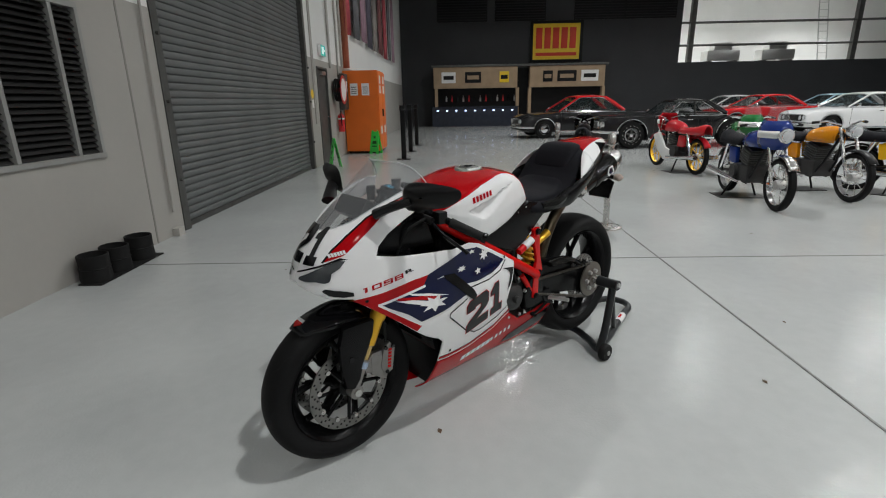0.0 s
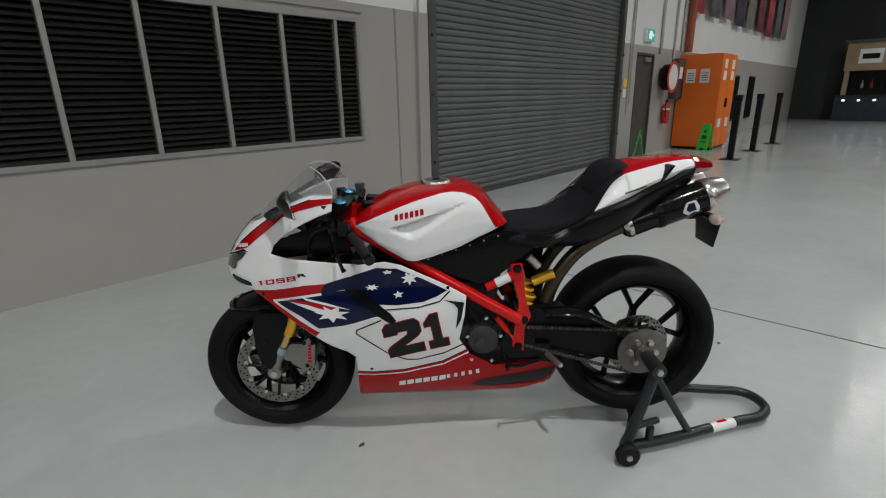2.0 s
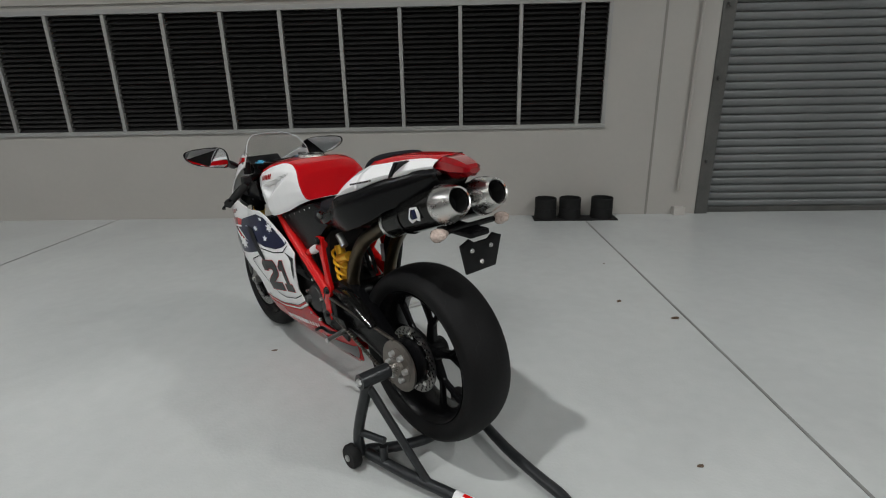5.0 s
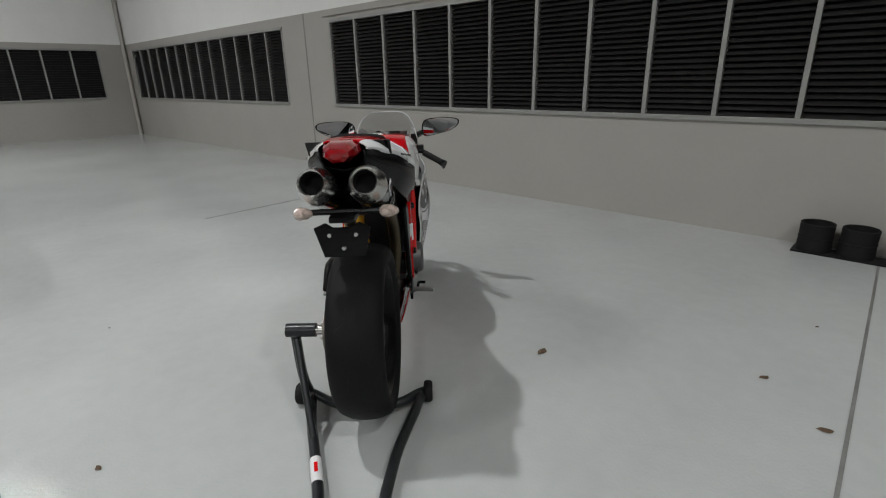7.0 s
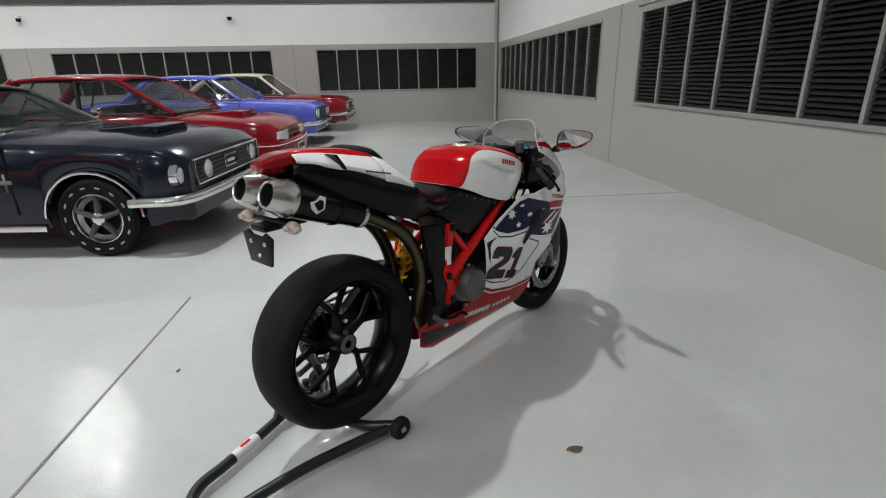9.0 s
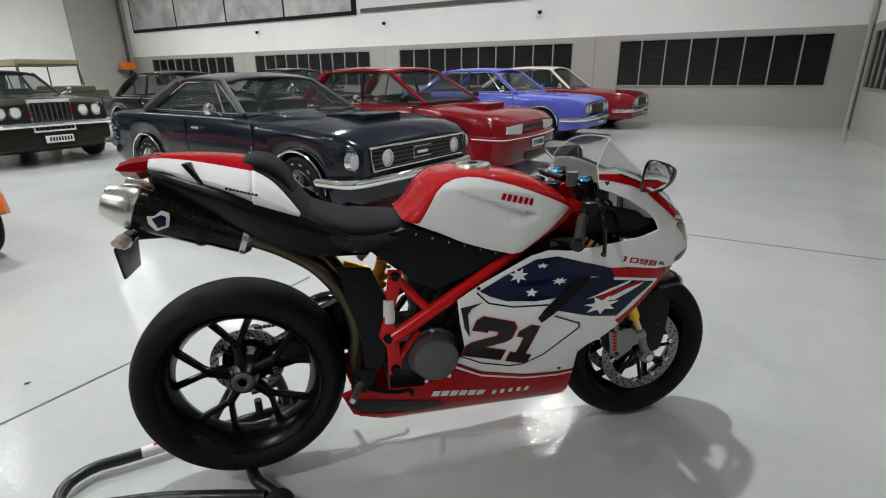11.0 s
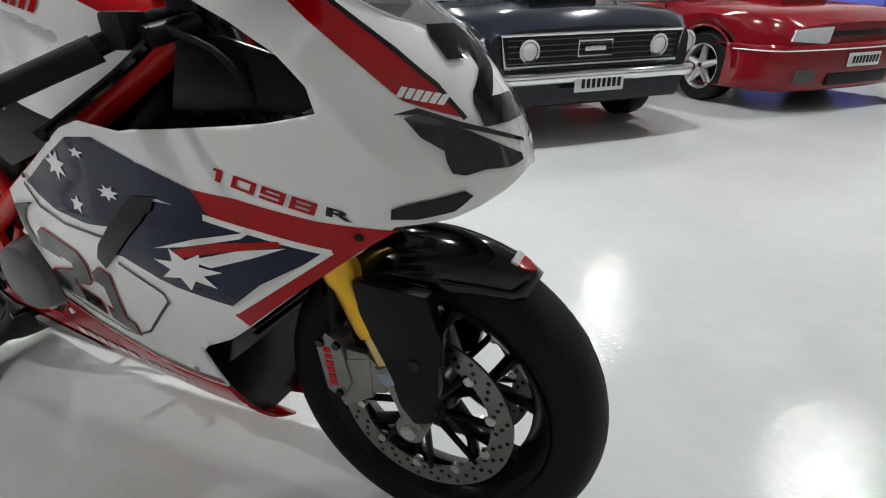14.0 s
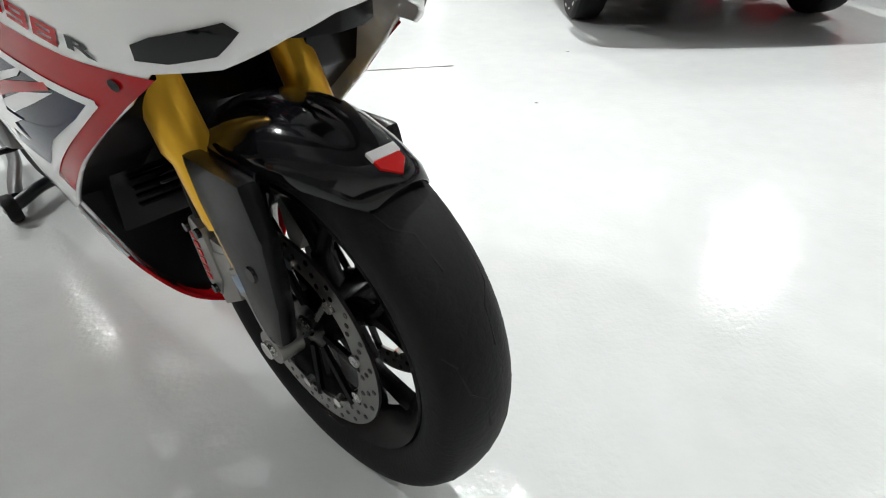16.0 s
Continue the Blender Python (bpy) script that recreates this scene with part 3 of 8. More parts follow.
def segment_text(text):
    """Wide square figures built of bars, as a flat bmesh."""
    bm = bmesh.new()
    k, w = 0.22, 1.32
    for i, ch in enumerate(text):
        x0 = i * 1.6
        R = {"t": (0, w, 1 - k, 1), "b": (0, w, 0, k), "m": (0, w, 0.5 - k / 2, 0.5 + k / 2), "w": (0, k * 1.3, 0.5 + k / 2, 1 - k), "y": (w - k * 1.3, w, 0.5 + k / 2, 1 - k),
             "x": (0, k * 1.3, k, 0.5 - k / 2), "z": (w - k * 1.3, w, k, 0.5 - k / 2), "n": (0.45, 1.0, 1 - k, 1), "q": (0.66, 1.0, 0, 1 - k)}
        if ch == "0":
            R["w"], R["y"] = (0, k * 1.3, 0.5 - k / 2, 1 - k), (w - k * 1.3, w, 0.5 - k / 2, 1 - k)
        for g in SEGS[ch]:
            a, b, c, e = R[g]
            bm.faces.new([bm.verts.new((x0 + p + 0.12 * q, q, 0)) for p, q in ((a, c), (b, c), (b, e), (a, e))])
    return bm


def written(name, text, cx, cz, size, material, off, turn=0.0, sides=(1, -1), shear=0.0, bold=0.0, wide=1.0, surf=None, space=1.0, parent=None):
    for s in sides:
        bm = segment_text(text) if text == "1098" else letters(text, 1.0, shear, bold, space)
        xs_, ys_ = [v.co.x for v in bm.verts], [v.co.y for v in bm.verts]
        fx, fy = wide / (max(xs_) - min(xs_)), size / (max(ys_) - min(ys_))
        for v in bm.verts:
            a, b = (v.co.x - (max(xs_) + min(xs_)) / 2) * fx, (v.co.y - (max(ys_) + min(ys_)) / 2) * fy
            c, d = a * math.cos(turn) - b * math.sin(turn), a * math.sin(turn) + b * math.cos(turn)
            v.co = Vector((cx - s * c, cz + d, 0)) if s == 1 else Vector((cx + c, cz + d, 0))
        skin(name, None, material, off, sides=(s,), bm=bm, surf=surf, step=0.012, parent=parent)
        bm.free()


def bars(name, n, cx, cz, length, height, material, off, turn=0.0, sides=(1, -1), surf=None, parent=None, lean=0.12, fill=0.80):
    """A word as plain bars: n blocks of its size and colour."""
    for s in sides:
        bm = bmesh.new()
        w = length / n
        for i in range(n):
            a0, a1 = -length / 2 + i * w, -length / 2 + (i + fill) * w
            q = []
            for a, b in ((a0, -height / 2), (a1, -height / 2), (a1, height / 2), (a0, height / 2)):
                a += lean * b
                c, d = a * math.cos(turn) - b * math.sin(turn), a * math.sin(turn) + b * math.cos(turn)
                q.append(bm.verts.new((cx - s * c if s == 1 else cx + c, cz + d, 0)))
            bm.faces.new(q)
        skin(name, None, material, off, sides=(s,), bm=bm, surf=surf, step=0.015, parent=parent)
        bm.free()


def star(cx, cz, r, n=7, inner=0.48, turn=0.2):
    return [(cx + (r if k % 2 == 0 else r * inner) * math.cos(math.pi * k / n + turn), cz + (r if k % 2 == 0 else r * inner) * math.sin(math.pi * k / n + turn)) for k in range(2 * n)]


def stroke(line, w, closed=False):
    """A thin band along a line, as outlines for skin()."""
    out = []
    pts = line + ([line[0]] if closed else [])
    for (a, b), (c, d) in zip(pts, pts[1:]):
        L = math.hypot(c - a, d - b) or 1
        nx, nz = -(d - b) / L * w / 2, (c - a) / L * w / 2
        ex, ez = (c - a) / L * w * 0.3, (d - b) / L * w * 0.3
        out.append([(a - ex + nx, b - ez + nz), (c + ex + nx, d + ez + nz), (c + ex - nx, d + ez - nz), (a - ex - nx, b - ez - nz)])
    return out


# flank panels
def F(f, z):
    return (XR + KU * f * math.pi / 2, z)


def FX_(f, z):
    """The side-view place of a point of the nose."""
    return XR + (float(np.interp(z, ZQ, XQ)) - XR) * math.sin(f * math.pi / 2) ** (1 / 1.15), z


STRIP_LO = [(1.362, 0.818), (1.350, 0.847), (1.312, 0.882), (1.25, 0.918), (1.19, 0.946), (1.135, 0.966)]
STRIP_HI = [(1.13, 1.022), (1.20, 1.020), (1.28, 0.990), (1.35, 0.957), (1.41, 0.925), (1.46, 0.903)]
SIDE = [(0.675, 0.648), (0.745, 0.69), (0.905, 0.775), (0.96, 0.79), (1.05, 0.782), (1.18, 0.795), (1.30, 0.806)]
FRONT = [F(1, 0.895), F(1, 0.735), F(0.90, 0.728), F(0.79, 0.712), F(0.67, 0.688), F(0.53, 0.681)]
LOWER = [(1.405, 0.645), (1.28, 0.553), (1.18, 0.474), (1.115, 0.440), (1.088, 0.415), (1.090, 0.318), (1.03, 0.312), (0.91, 0.317), (0.765, 0.346), (0.664, 0.400), (0.702, 0.467), (0.682, 0.57)]
uz = lambda pts: [(u_of(x, z), z) for x, z in pts]
side_l, side_r = skin("fairing", uz(SIDE + STRIP_LO + STRIP_HI) + FRONT + uz(LOWER), M_BWHITE, 0.0, 0.005, space="uz", label="white fairing with number 21, red stripes and a star flag")
BELLY = [(0.664, 0.396), (0.765, 0.342), (0.91, 0.313), (1.03, 0.308), (1.09, 0.314), (1.105, 0.145), (0.95, 0.133), (0.64, 0.134), (0.45, 0.172), (0.337, 0.234), (0.303, 0.337), (0.374, 0.364), (0.449, 0.335), (0.569, 0.330)]
belly = skin("belly_pan", BELLY, M_BRED, 0.0, 0.005, label="red belly pan with white lettering bars")
nose = (side_l, side_r)
SCREEN = [(u_of(*p), p[1]) for p in STRIP_HI] + [F(1, 0.897), F(1, 1.105), F(0.5, 1.10), (u_of(1.16, 1.075), 1.075)]
scr = skin("windscreen", SCREEN, M_SCREEN, -0.003, 0.004, space="uz", step=0.012, label="clear acrylic windscreen")
for o in scr:
    o.visible_shadow = False
# pale bead on the screen's rim: the edge highlight put into its colour
for s in (1, -1):
    edge = [on_skin(u, z, 0.0) for u, z in [(u_of(*p), p[1]) for p in STRIP_HI[::-1]] + [(u_of(1.16, 1.075), 1.075), F(0.5, 1.10), F(0.75, 1.104), F(1, 1.105)]]
    part("screen_edge", tube([(p.x, p.y * s, p.z) for p in edge], 0.0022, 6, 3), M_EDGE, scr[0], "screen edge bead, pale to paint in its bright highlight")
for k, s in enumerate((1, -1)):
    sp = (side_l, side_r)[k]
    kw = dict(sides=(s,), parent=sp)
    skin("red_band", [(1.165, 0.716), (1.245, 0.709), (1.355, 0.688), (1.450, 0.676), (1.405, 0.647), (1.30, 0.570), (1.225, 0.510), (1.206, 0.528), (1.360, 0.646), (1.273, 0.667), (1.185, 0.679)], M_BRED, 0.0007, **kw)
    skin("navy_field", [(0.745, 0.672), (0.83, 0.720), (0.92, 0.764), (0.99, 0.770), (1.11, 0.735), (1.172, 0.716), (1.195, 0.680), (1.10, 0.695), (0.99, 0.636), (0.92, 0.629), (0.83, 0.635), (0.78, 0.652)], M_BBLUE, 0.0013, **kw)
    skin("navy_field", [(1.095, 0.690), (1.19, 0.688), (1.20, 0.676), (1.366, 0.645), (1.265, 0.590), (1.208, 0.545), (1.11, 0.560), (1.0, 0.590), (0.98, 0.588), (1.03, 0.630), (1.08, 0.672)], M_BBLUE, 0.0010, **kw)
    for q in stroke([(1.19, 0.678), (1.273, 0.664), (1.366, 0.645), (1.212, 0.537)], 0.009):
        skin("white_band", q, M_BWHITE, 0.0019, **kw)
    skin("white_stripe", [(1.085, 0.620), (1.17, 0.646), (1.265, 0.667), (1.245, 0.655), (1.15, 0.632)], M_BWHITE, 0.0020, **kw)
    skin("white_stripe", [(1.150, 0.612), (1.24, 0.638), (1.31, 0.648), (1.262, 0.630), (1.19, 0.606)], M_BWHITE, 0.0020, **kw)
    skin("red_stripe", [(1.120, 0.622), (1.20, 0.644), (1.30, 0.657), (1.305, 0.650), (1.21, 0.632), (1.14, 0.614)], M_BRED, 0.0022, **kw)
    sx, sz = (0.004, 0.005) if s == 1 else (-0.006, -0.005)
    for cx, cz, r, n, squash in ((1.150, 0.600, 0.066, 7, 0.50), (0.873, 0.721, 0.031, 7, 0.85), (0.914, 0.663, 0.020, 5, 0.75), (1.005, 0.694, 0.026, 7, 0.50), (0.948, 0.748, 0.020, 5, 0.45)):
        skin("star", [(a + sx, cz + sz + (b - cz) * squash) for a, b in star(cx, cz, r, n)], M_BWHITE, 0.0025, **kw)
    skin("air_duct", [(1.105, 0.697), (1.05, 0.692), (0.992, 0.641), (0.948, 0.600), (0.929, 0.572), (0.943, 0.555), (0.98, 0.582), (1.03, 0.626), (1.09, 0.674)], M_SATIN, 0.0038, label="black moulded air duct", **kw)
    skin("rear_vent", [(0.757, 0.637), (0.684, 0.624), (0.696, 0.555), (0.714, 0.518), (0.706, 0.600), (0.720, 0.620)], M_BBLACK, 0.003, **kw)
    for q in stroke([(0.985, 0.574), (1.072, 0.538), (1.074, 0.522), (0.965, 0.424), (0.90, 0.389), (0.855, 0.386), (0.76, 0.408), (0.685, 0.447)], 0.005) + stroke([(0.737, 0.667), (0.772, 0.632), (0.85, 0.615), (0.962, 0.615)], 0.005):
        skin("pin_line", q, M_BBLACK, 0.0016, **kw)
    for q in stroke([(0.672, 0.414), (0.765, 0.362), (0.91, 0.332), (1.03, 0.327), (1.088, 0.333)], 0.011):
        skin("pin_line", q, M_BRED, 0.0016, **kw)
    for q in stroke([(0.672, 0.420), (0.765, 0.369), (0.91, 0.339), (1.03, 0.334), (1.088, 0.340)], 0.003):
        skin("pin_line", q, M_BBLACK, 0.0018, **kw)
    for cx, cz in ((0.742, 0.682), (1.035, 0.352), (1.405, 0.668)):
        skin("screw", [(cx + 0.006 * math.cos(a), cz + 0.006 * math.sin(a)) for a in np.linspace(0, 6.283, 9)[:-1]], M_SATIN, 0.003, **kw)
    tn, lean, ncx, ncz = (0.19, 0.02, 0.858, 0.500) if s == 1 else (-0.26, 0.07, 0.828, 0.492)
    for ch, x0, w_ in (("2", -0.116, 0.134), ("1", 0.034, 0.080)):
        skin("number_edge", digit_outline(ch, x0, w_, 0.150, ncx, ncz, s, tn, lean, 0.003), M_BRED, 0.0022, **kw)
        skin("number", digit_outline(ch, x0, w_, 0.150, ncx, ncz, s, tn, lean), M_BBLACK, 0.0028, **kw)
    tw_ = 0.20 if s == 1 else -0.26
    written("model_number", "1098", 1.345 if s == 1 else 1.288, 0.722, 0.0175, M_BRED, 0.0014, turn=tw_, sides=(s,), bold=0.03, wide=0.146, space=1.1, parent=sp)
    written("model_letter", "R", 1.250 if s == 1 else 1.386, 0.7475 if s == 1 else 0.6985, 0.0125, M_BBLACK, 0.0014, turn=tw_, sides=(s,), wide=0.034, bold=0.03, parent=sp)
    bars("lettering", 6, 0.843 if s == 1 else 0.695, 0.270 if s == 1 else 0.279, 0.190, 0.026, M_BWHITE, 0.002, turn=0.11 if s == 1 else -0.13, sides=(s,), parent=belly[k], lean=0.2)
    bars("lettering", 5, 0.679 if s == 1 else 0.885, 0.296 if s == 1 else 0.264, 0.145, 0.022, M_WALLW, 0.002, turn=0.18 if s == 1 else 0.02, sides=(s,), parent=belly[k], fill=0.45)
    skin("belly_vent", [(0.654, 0.224), (0.617, 0.255), (0.362, 0.306), (0.318, 0.325), (0.330, 0.276), (0.360, 0.240), (0.562, 0.212)], M_BBLACK, 0.003, sides=(s,), parent=belly[k], label="black vent in the belly pan")
    skin("vent_lip", [(0.640, 0.214), (0.562, 0.206), (0.360, 0.233), (0.352, 0.225), (0.45, 0.204), (0.56, 0.198)], M_BRED, 0.0045, sides=(s,), parent=belly[k])
    nk = dict(sides=(s,), parent=nose[k], step=0.012)
    lo = [FX_(0.595, 0.830), FX_(0.53, 0.870), FX_(0.465, 0.916), (1.315, 0.941), (1.25, 0.966), (1.18, 0.984), (1.132, 0.992)]
    hi = [(1.132, 1.010), (1.21, 1.003), (1.29, 0.973), FX_(0.56, 0.937), FX_(0.65, 0.883), FX_(0.71, 0.846), FX_(0.745, 0.808)]
    skin("red_stripe", lo + hi, M_BRED, 0.0014, **nk)
    for q in stroke(hi[1:], 0.004):
        skin("pin_line", q, M_BBLACK, 0.0020, **nk)
    skin("headlamp", [F(0.575, 0.812), F(0.62, 0.815), F(0.72, 0.798), F(0.85, 0.772), F(0.94, 0.756), F(0.94, 0.748), F(0.86, 0.745), F(0.76, 0.748), F(0.69, 0.744), F(0.655, 0.748), F(0.648, 0.760), F(0.650, 0.774), F(0.600, 0.790)], M_LENS, 0.003, space="uz", label="smoked glass headlamp", **nk)
    skin("seal", [F(0.555, 0.816), F(0.62, 0.822), F(0.72, 0.805), F(0.98, 0.772), F(0.98, 0.767), F(0.72, 0.798), F(0.62, 0.815)], M_BBLACK, 0.0035, space="uz", **nk)
    skin("intake", [F(0.505, 0.694), F(0.50, 0.707), F(0.54, 0.714), F(0.68, 0.726), F(0.705, 0.719), F(0.66, 0.701), F(0.57, 0.693)], M_BBLACK, 0.003, space="uz", label="black intake slot", **nk)
    bars("lettering", 6, FX_(0.655, 0.835)[0], 0.834, 0.05, 0.011, M_BWHITE, 0.003, turn=0.25 * s, sides=(s,), parent=nose[k])
# number on the nose, across the middle
for ch, x0, w_ in (("2", -0.094, 0.104), ("1", 0.026, 0.066)):
    skin("number", [(U_MID + x, z) for x, z in digit_outline(ch, x0, w_, 0.112, 0.0, 0.852, -1, 0.0)], M_BBLACK, 0.003, sides=(-1,), space="uz", step=0.015, parent=nose[0])
# black inner duct behind the screen and lower nose
loft([[(XR + (float(np.interp(z, ZQ, XQ)) - XR) * math.sin(a) * 0.90, s_ * half_width(XR, z) * math.cos(a) * 0.88, z) for a, s_ in [(a, 1) for a in np.linspace(0.15, 1.57, 9)] + [(a, -1) for a in np.linspace(1.57, 0.15, 9)]] for z in (0.70, 0.74, 0.77, 0.79)],
     M_SATIN, "inner_cowl", bike, "matt black inner cowl")
part("radiator", merge(prism([(1.05, 0.72), (1.12, 0.72), (1.20, 0.56), (1.13, 0.46), (1.09, 0.36), (1.03, 0.36), (1.0, 0.55)], -0.15, 0.15, 0.01)), M_SATIN, bike, "black radiator core")
DUCT = [(half_width(1.05, z) * 0.93, z) for z in np.linspace(0.165, 0.45, 10)]
part("lower_duct", prism(DUCT + [(-y, z) for y, z in DUCT[::-1]], 1.02, 1.066, 0.0, "yz"), M_SATIN, bike, "black lower duct")
rad_slats = [box(1.135, 1.145, -0.125, 0.125, z, z + 0.004) for z in np.arange(0.42, 0.66, 0.014)]
for b_ in rad_slats:
    part("radiator_fin", b_, M_SATIN, bike)
for s in (1, -1):
    part("wheel_arch_liner", prism([(1.085, 0.44), (1.215, 0.53), (1.30, 0.60), (1.32, 0.66), (1.10, 0.70), (1.06, 0.50)], s * 0.10, s * 0.195, 0.004), M_SATIN, bike)

# tank: flat flanks pressed in behind the front corner, a red deck and a red rear edge
def finer(rows, m):
    """Adds smooth rows between the given ones."""
    cols = [spline([r[j] for r in rows], m) for j in range(len(rows[0]))]
    return [[tuple(c[i]) for c in cols] for i in range(len(cols[0]))]


TANK_B = ([0.525, 0.56, 0.63, 0.70, 0.79, 0.855, 0.885, 0.94, 0.98, 1.02, 1.065], [0.898, 0.887, 0.860, 0.827, 0.797, 0.780, 0.784, 0.816, 0.839, 0.866, 0.890])
TANK_R = ([0.525, 0.560, 0.572, 0.595, 0.622, 0.648, 0.68, 0.72, 0.76, 0.81, 0.86, 0.92, 0.98, 1.045, 1.065], [0.899, 0.888, 0.893, 0.934, 0.980, 1.003, 1.015, 1.020, 1.016, 1.004, 0.990, 0.968, 0.943, 0.912, 0.899])
TANK_T = ([0.525, 0.545, 0.565, 0.60, 0.65, 0.72, 0.80, 0.88, 0.95, 1.02, 1.065], [0.900, 0.925, 0.950, 0.996, 1.023, 1.032, 1.030, 1.018, 0.999, 0.966, 0.932])
TANK_H = ([0.525, 0.545, 0.575, 0.62, 0.68, 0.75, 0.82, 0.88, 0.94, 0.99, 1.03, 1.065], [0.112, 0.136, 0.152, 0.164, 0.175, 0.182, 0.186, 0.186, 0.178, 0.164, 0.146, 0.118])


def hollow(x, z):
    """The wedge pressed into the flank: sharp along its upper edge, running out below, ended by a ridge."""
    zu, zl = float(np.interp(x, [0.655, 0.94], [0.993, 0.902])), float(np.interp(x, [0.655, 0.845, 0.94], [0.990, 0.866, 0.835]))
    if x < 0.655 or not zl < z < zu:
        return 0.0
    v = (zu - z) / (zu - zl)
    end = 0.852 + (z - 0.868) * 2.0
    return 0.036 * min(1, (x - 0.655) / 0.18) * min(1, v / 0.16) * (1 - v) ** 0.8 * min(1.0, max(0.0, (end - x) / 0.030 + 1))


FLANK, DECK = 26, 9
fine_rows = []
for x in np.linspace(0.525, 1.065, 82):
    b, r, t, h = (float(np.interp(x, *q)) for q in (TANK_B, TANK_R, TANK_T, TANK_H))
    r = max(r, b + 0.001)
    row = []
    for k in range(FLANK):
        f = k / (FLANK - 1)
        z = b + (r - b) * f
        g = min(1.0, (z - b) / max(0.02, t - b))
        y = h * float(np.interp(g, [0, 0.08, 0.35, 0.62, 0.80, 0.92, 1.0], [0.93, 0.965, 1.0, 0.975, 0.915, 0.80, 0.66]))
        row.append((x, y - hollow(x, z), z))
    yr = row[-1][1]
    for k in range(1, DECK + 1):
        a = k / DECK * math.pi / 2
        row.append((x, yr * math.cos(a) ** 0.85 if k < DECK else 0.0, r + (t - r) * math.sin(a)))
    fine_rows.append(row + [(x, -y, z) for x, y, z in row[-2::-1]])
nt = len(fine_rows[0])
tank = loft(fine_rows, M_BWHITE, "fuel_tank", bike, "white tank with a red deck and rear edge", mats=[M_BWHITE, M_BRED], pick=lambda i, j: 1 if min(j, nt - 2 - j) >= FLANK - 1 else 0, caps=True)


TU = [r[0][0] for r in fine_rows]
THALF = [[(y, z) for x, y, z in r[:FLANK]] for r in fine_rows]


def on_tank(u, z, off=0.0):
    """A point of the tank's flank, at a place along it and a height."""
    i = max(0, min(len(TU) - 2, int(np.searchsorted(TU, u)) - 1))
    ys = [float(np.interp(z, [p[1] for p in THALF[k]], [p[0] for p in THALF[k]])) for k in (i, i + 1)]
    f = min(1.0, max(0.0, (u - TU[i]) / max(1e-6, TU[i + 1] - TU[i])))
    return Vector((u - off * 0.4, ys[0] + (ys[1] - ys[0]) * f + off, z + off * 0.4))


bars("lettering", 6, 0.868, 0.950, 0.108, 0.020, M_BRED, 0.0022, turn=0.20, sides=(1,), surf=on_tank, parent=tank, fill=0.66, lean=0.2)
bars("lettering", 6, 0.868, 0.950, 0.108, 0.020, M_BRED, 0.0022, turn=-0.24, sides=(-1,), surf=on_tank, parent=tank, fill=0.66, lean=0.2)
part("filler_cap", lathe([(0.036, 0.006), (0.044, 0.008), (0.054, 0.006), (0.058, 0.0), (0.058, -0.02)], "z", 36, (0.776, 0, 1.0325)), M_STEEL, tank, "brushed filler cap ring")
part("cap_lid", lathe([(0.0, 0.007), (0.030, 0.007), (0.037, 0.004)], "z", 30, (0.776, 0, 1.0325)), M_COVER, tank, "dark grey cap lid")
part("cap_latch", box(0.762, 0.790, -0.010, 0.010, 1.039, 1.044, 0.002), M_BBLACK, tank)
for s in (1, -1):
    part("deck_intake", prism([(1.0, 0.02 * s), (1.045, 0.03 * s), (1.045, 0.085 * s), (0.985, 0.075 * s)], 0.955, 0.972, 0.004, "xy"), M_SATIN, tank, "black recess in the deck")

# seat, tail and the panels below them
rows = []
for x, zc, ze, h in ((0.555, 0.868, 0.842, 0.09), (0.52, 0.872, 0.826, 0.125), (0.45, 0.868, 0.820, 0.146), (0.38, 0.872, 0.826, 0.152), (0.31, 0.893, 0.850, 0.150), (0.26, 0.922, 0.888, 0.146), (0.225, 0.955, 0.930, 0.146), (0.20, 0.992, 0.975, 0.140), (0.175, 1.024, 1.010, 0.128), (0.145, 1.048, 1.036, 0.116), (0.105, 1.066, 1.054, 0.10)):
    rows.append([(x, h * math.sin(a), ze + (zc - ze) * math.cos(a) ** 0.6) for a in np.linspace(-1.5707, 1.5707, 15)])
seat = loft(finer(rows, 3), M_SEAT, "seat", bike, "black rider's seat with suede pads", solid=0.02)
rows = []
for x, zc, dz, h in ((0.553, 0.850, 0.010, 0.070), (0.535, 0.853, 0.030, 0.098), (0.49, 0.850, 0.042, 0.124), (0.43, 0.850, 0.046, 0.138), (0.37, 0.856, 0.046, 0.143), (0.315, 0.874, 0.044, 0.138), (0.275, 0.896, 0.040, 0.122), (0.255, 0.914, 0.028, 0.100), (0.246, 0.922, 0.008, 0.080)):
    rows.append([(x, h * math.copysign(abs(math.sin(a)) ** 0.7, math.sin(a)), zc + dz * max(0.0, math.cos(a)) ** 0.35) for a in np.linspace(-1.5707, 1.5707, 17)])
loft(finer(rows, 3), M_SEAT, "seat_pad", seat, "black suede seat pad", solid=0.004)
rows = []
for x, z0, dz, h in ((0.222, 0.975, 0.012, 0.075), (0.213, 0.985, 0.034, 0.094), (0.190, 1.015, 0.046, 0.104), (0.155, 1.045, 0.044, 0.106), (0.118, 1.060, 0.036, 0.098), (0.098, 1.064, 0.026, 0.085)):
    rows.append([(x, h * math.copysign(abs(math.sin(a)) ** 0.7, math.sin(a)), z0 + dz * max(0.0, math.cos(a)) ** 0.4) for a in np.linspace(-1.5707, 1.5707, 15)])
loft(finer(rows, 3), M_SEAT, "back_pad", seat, "black suede bump pad", solid=0.004)
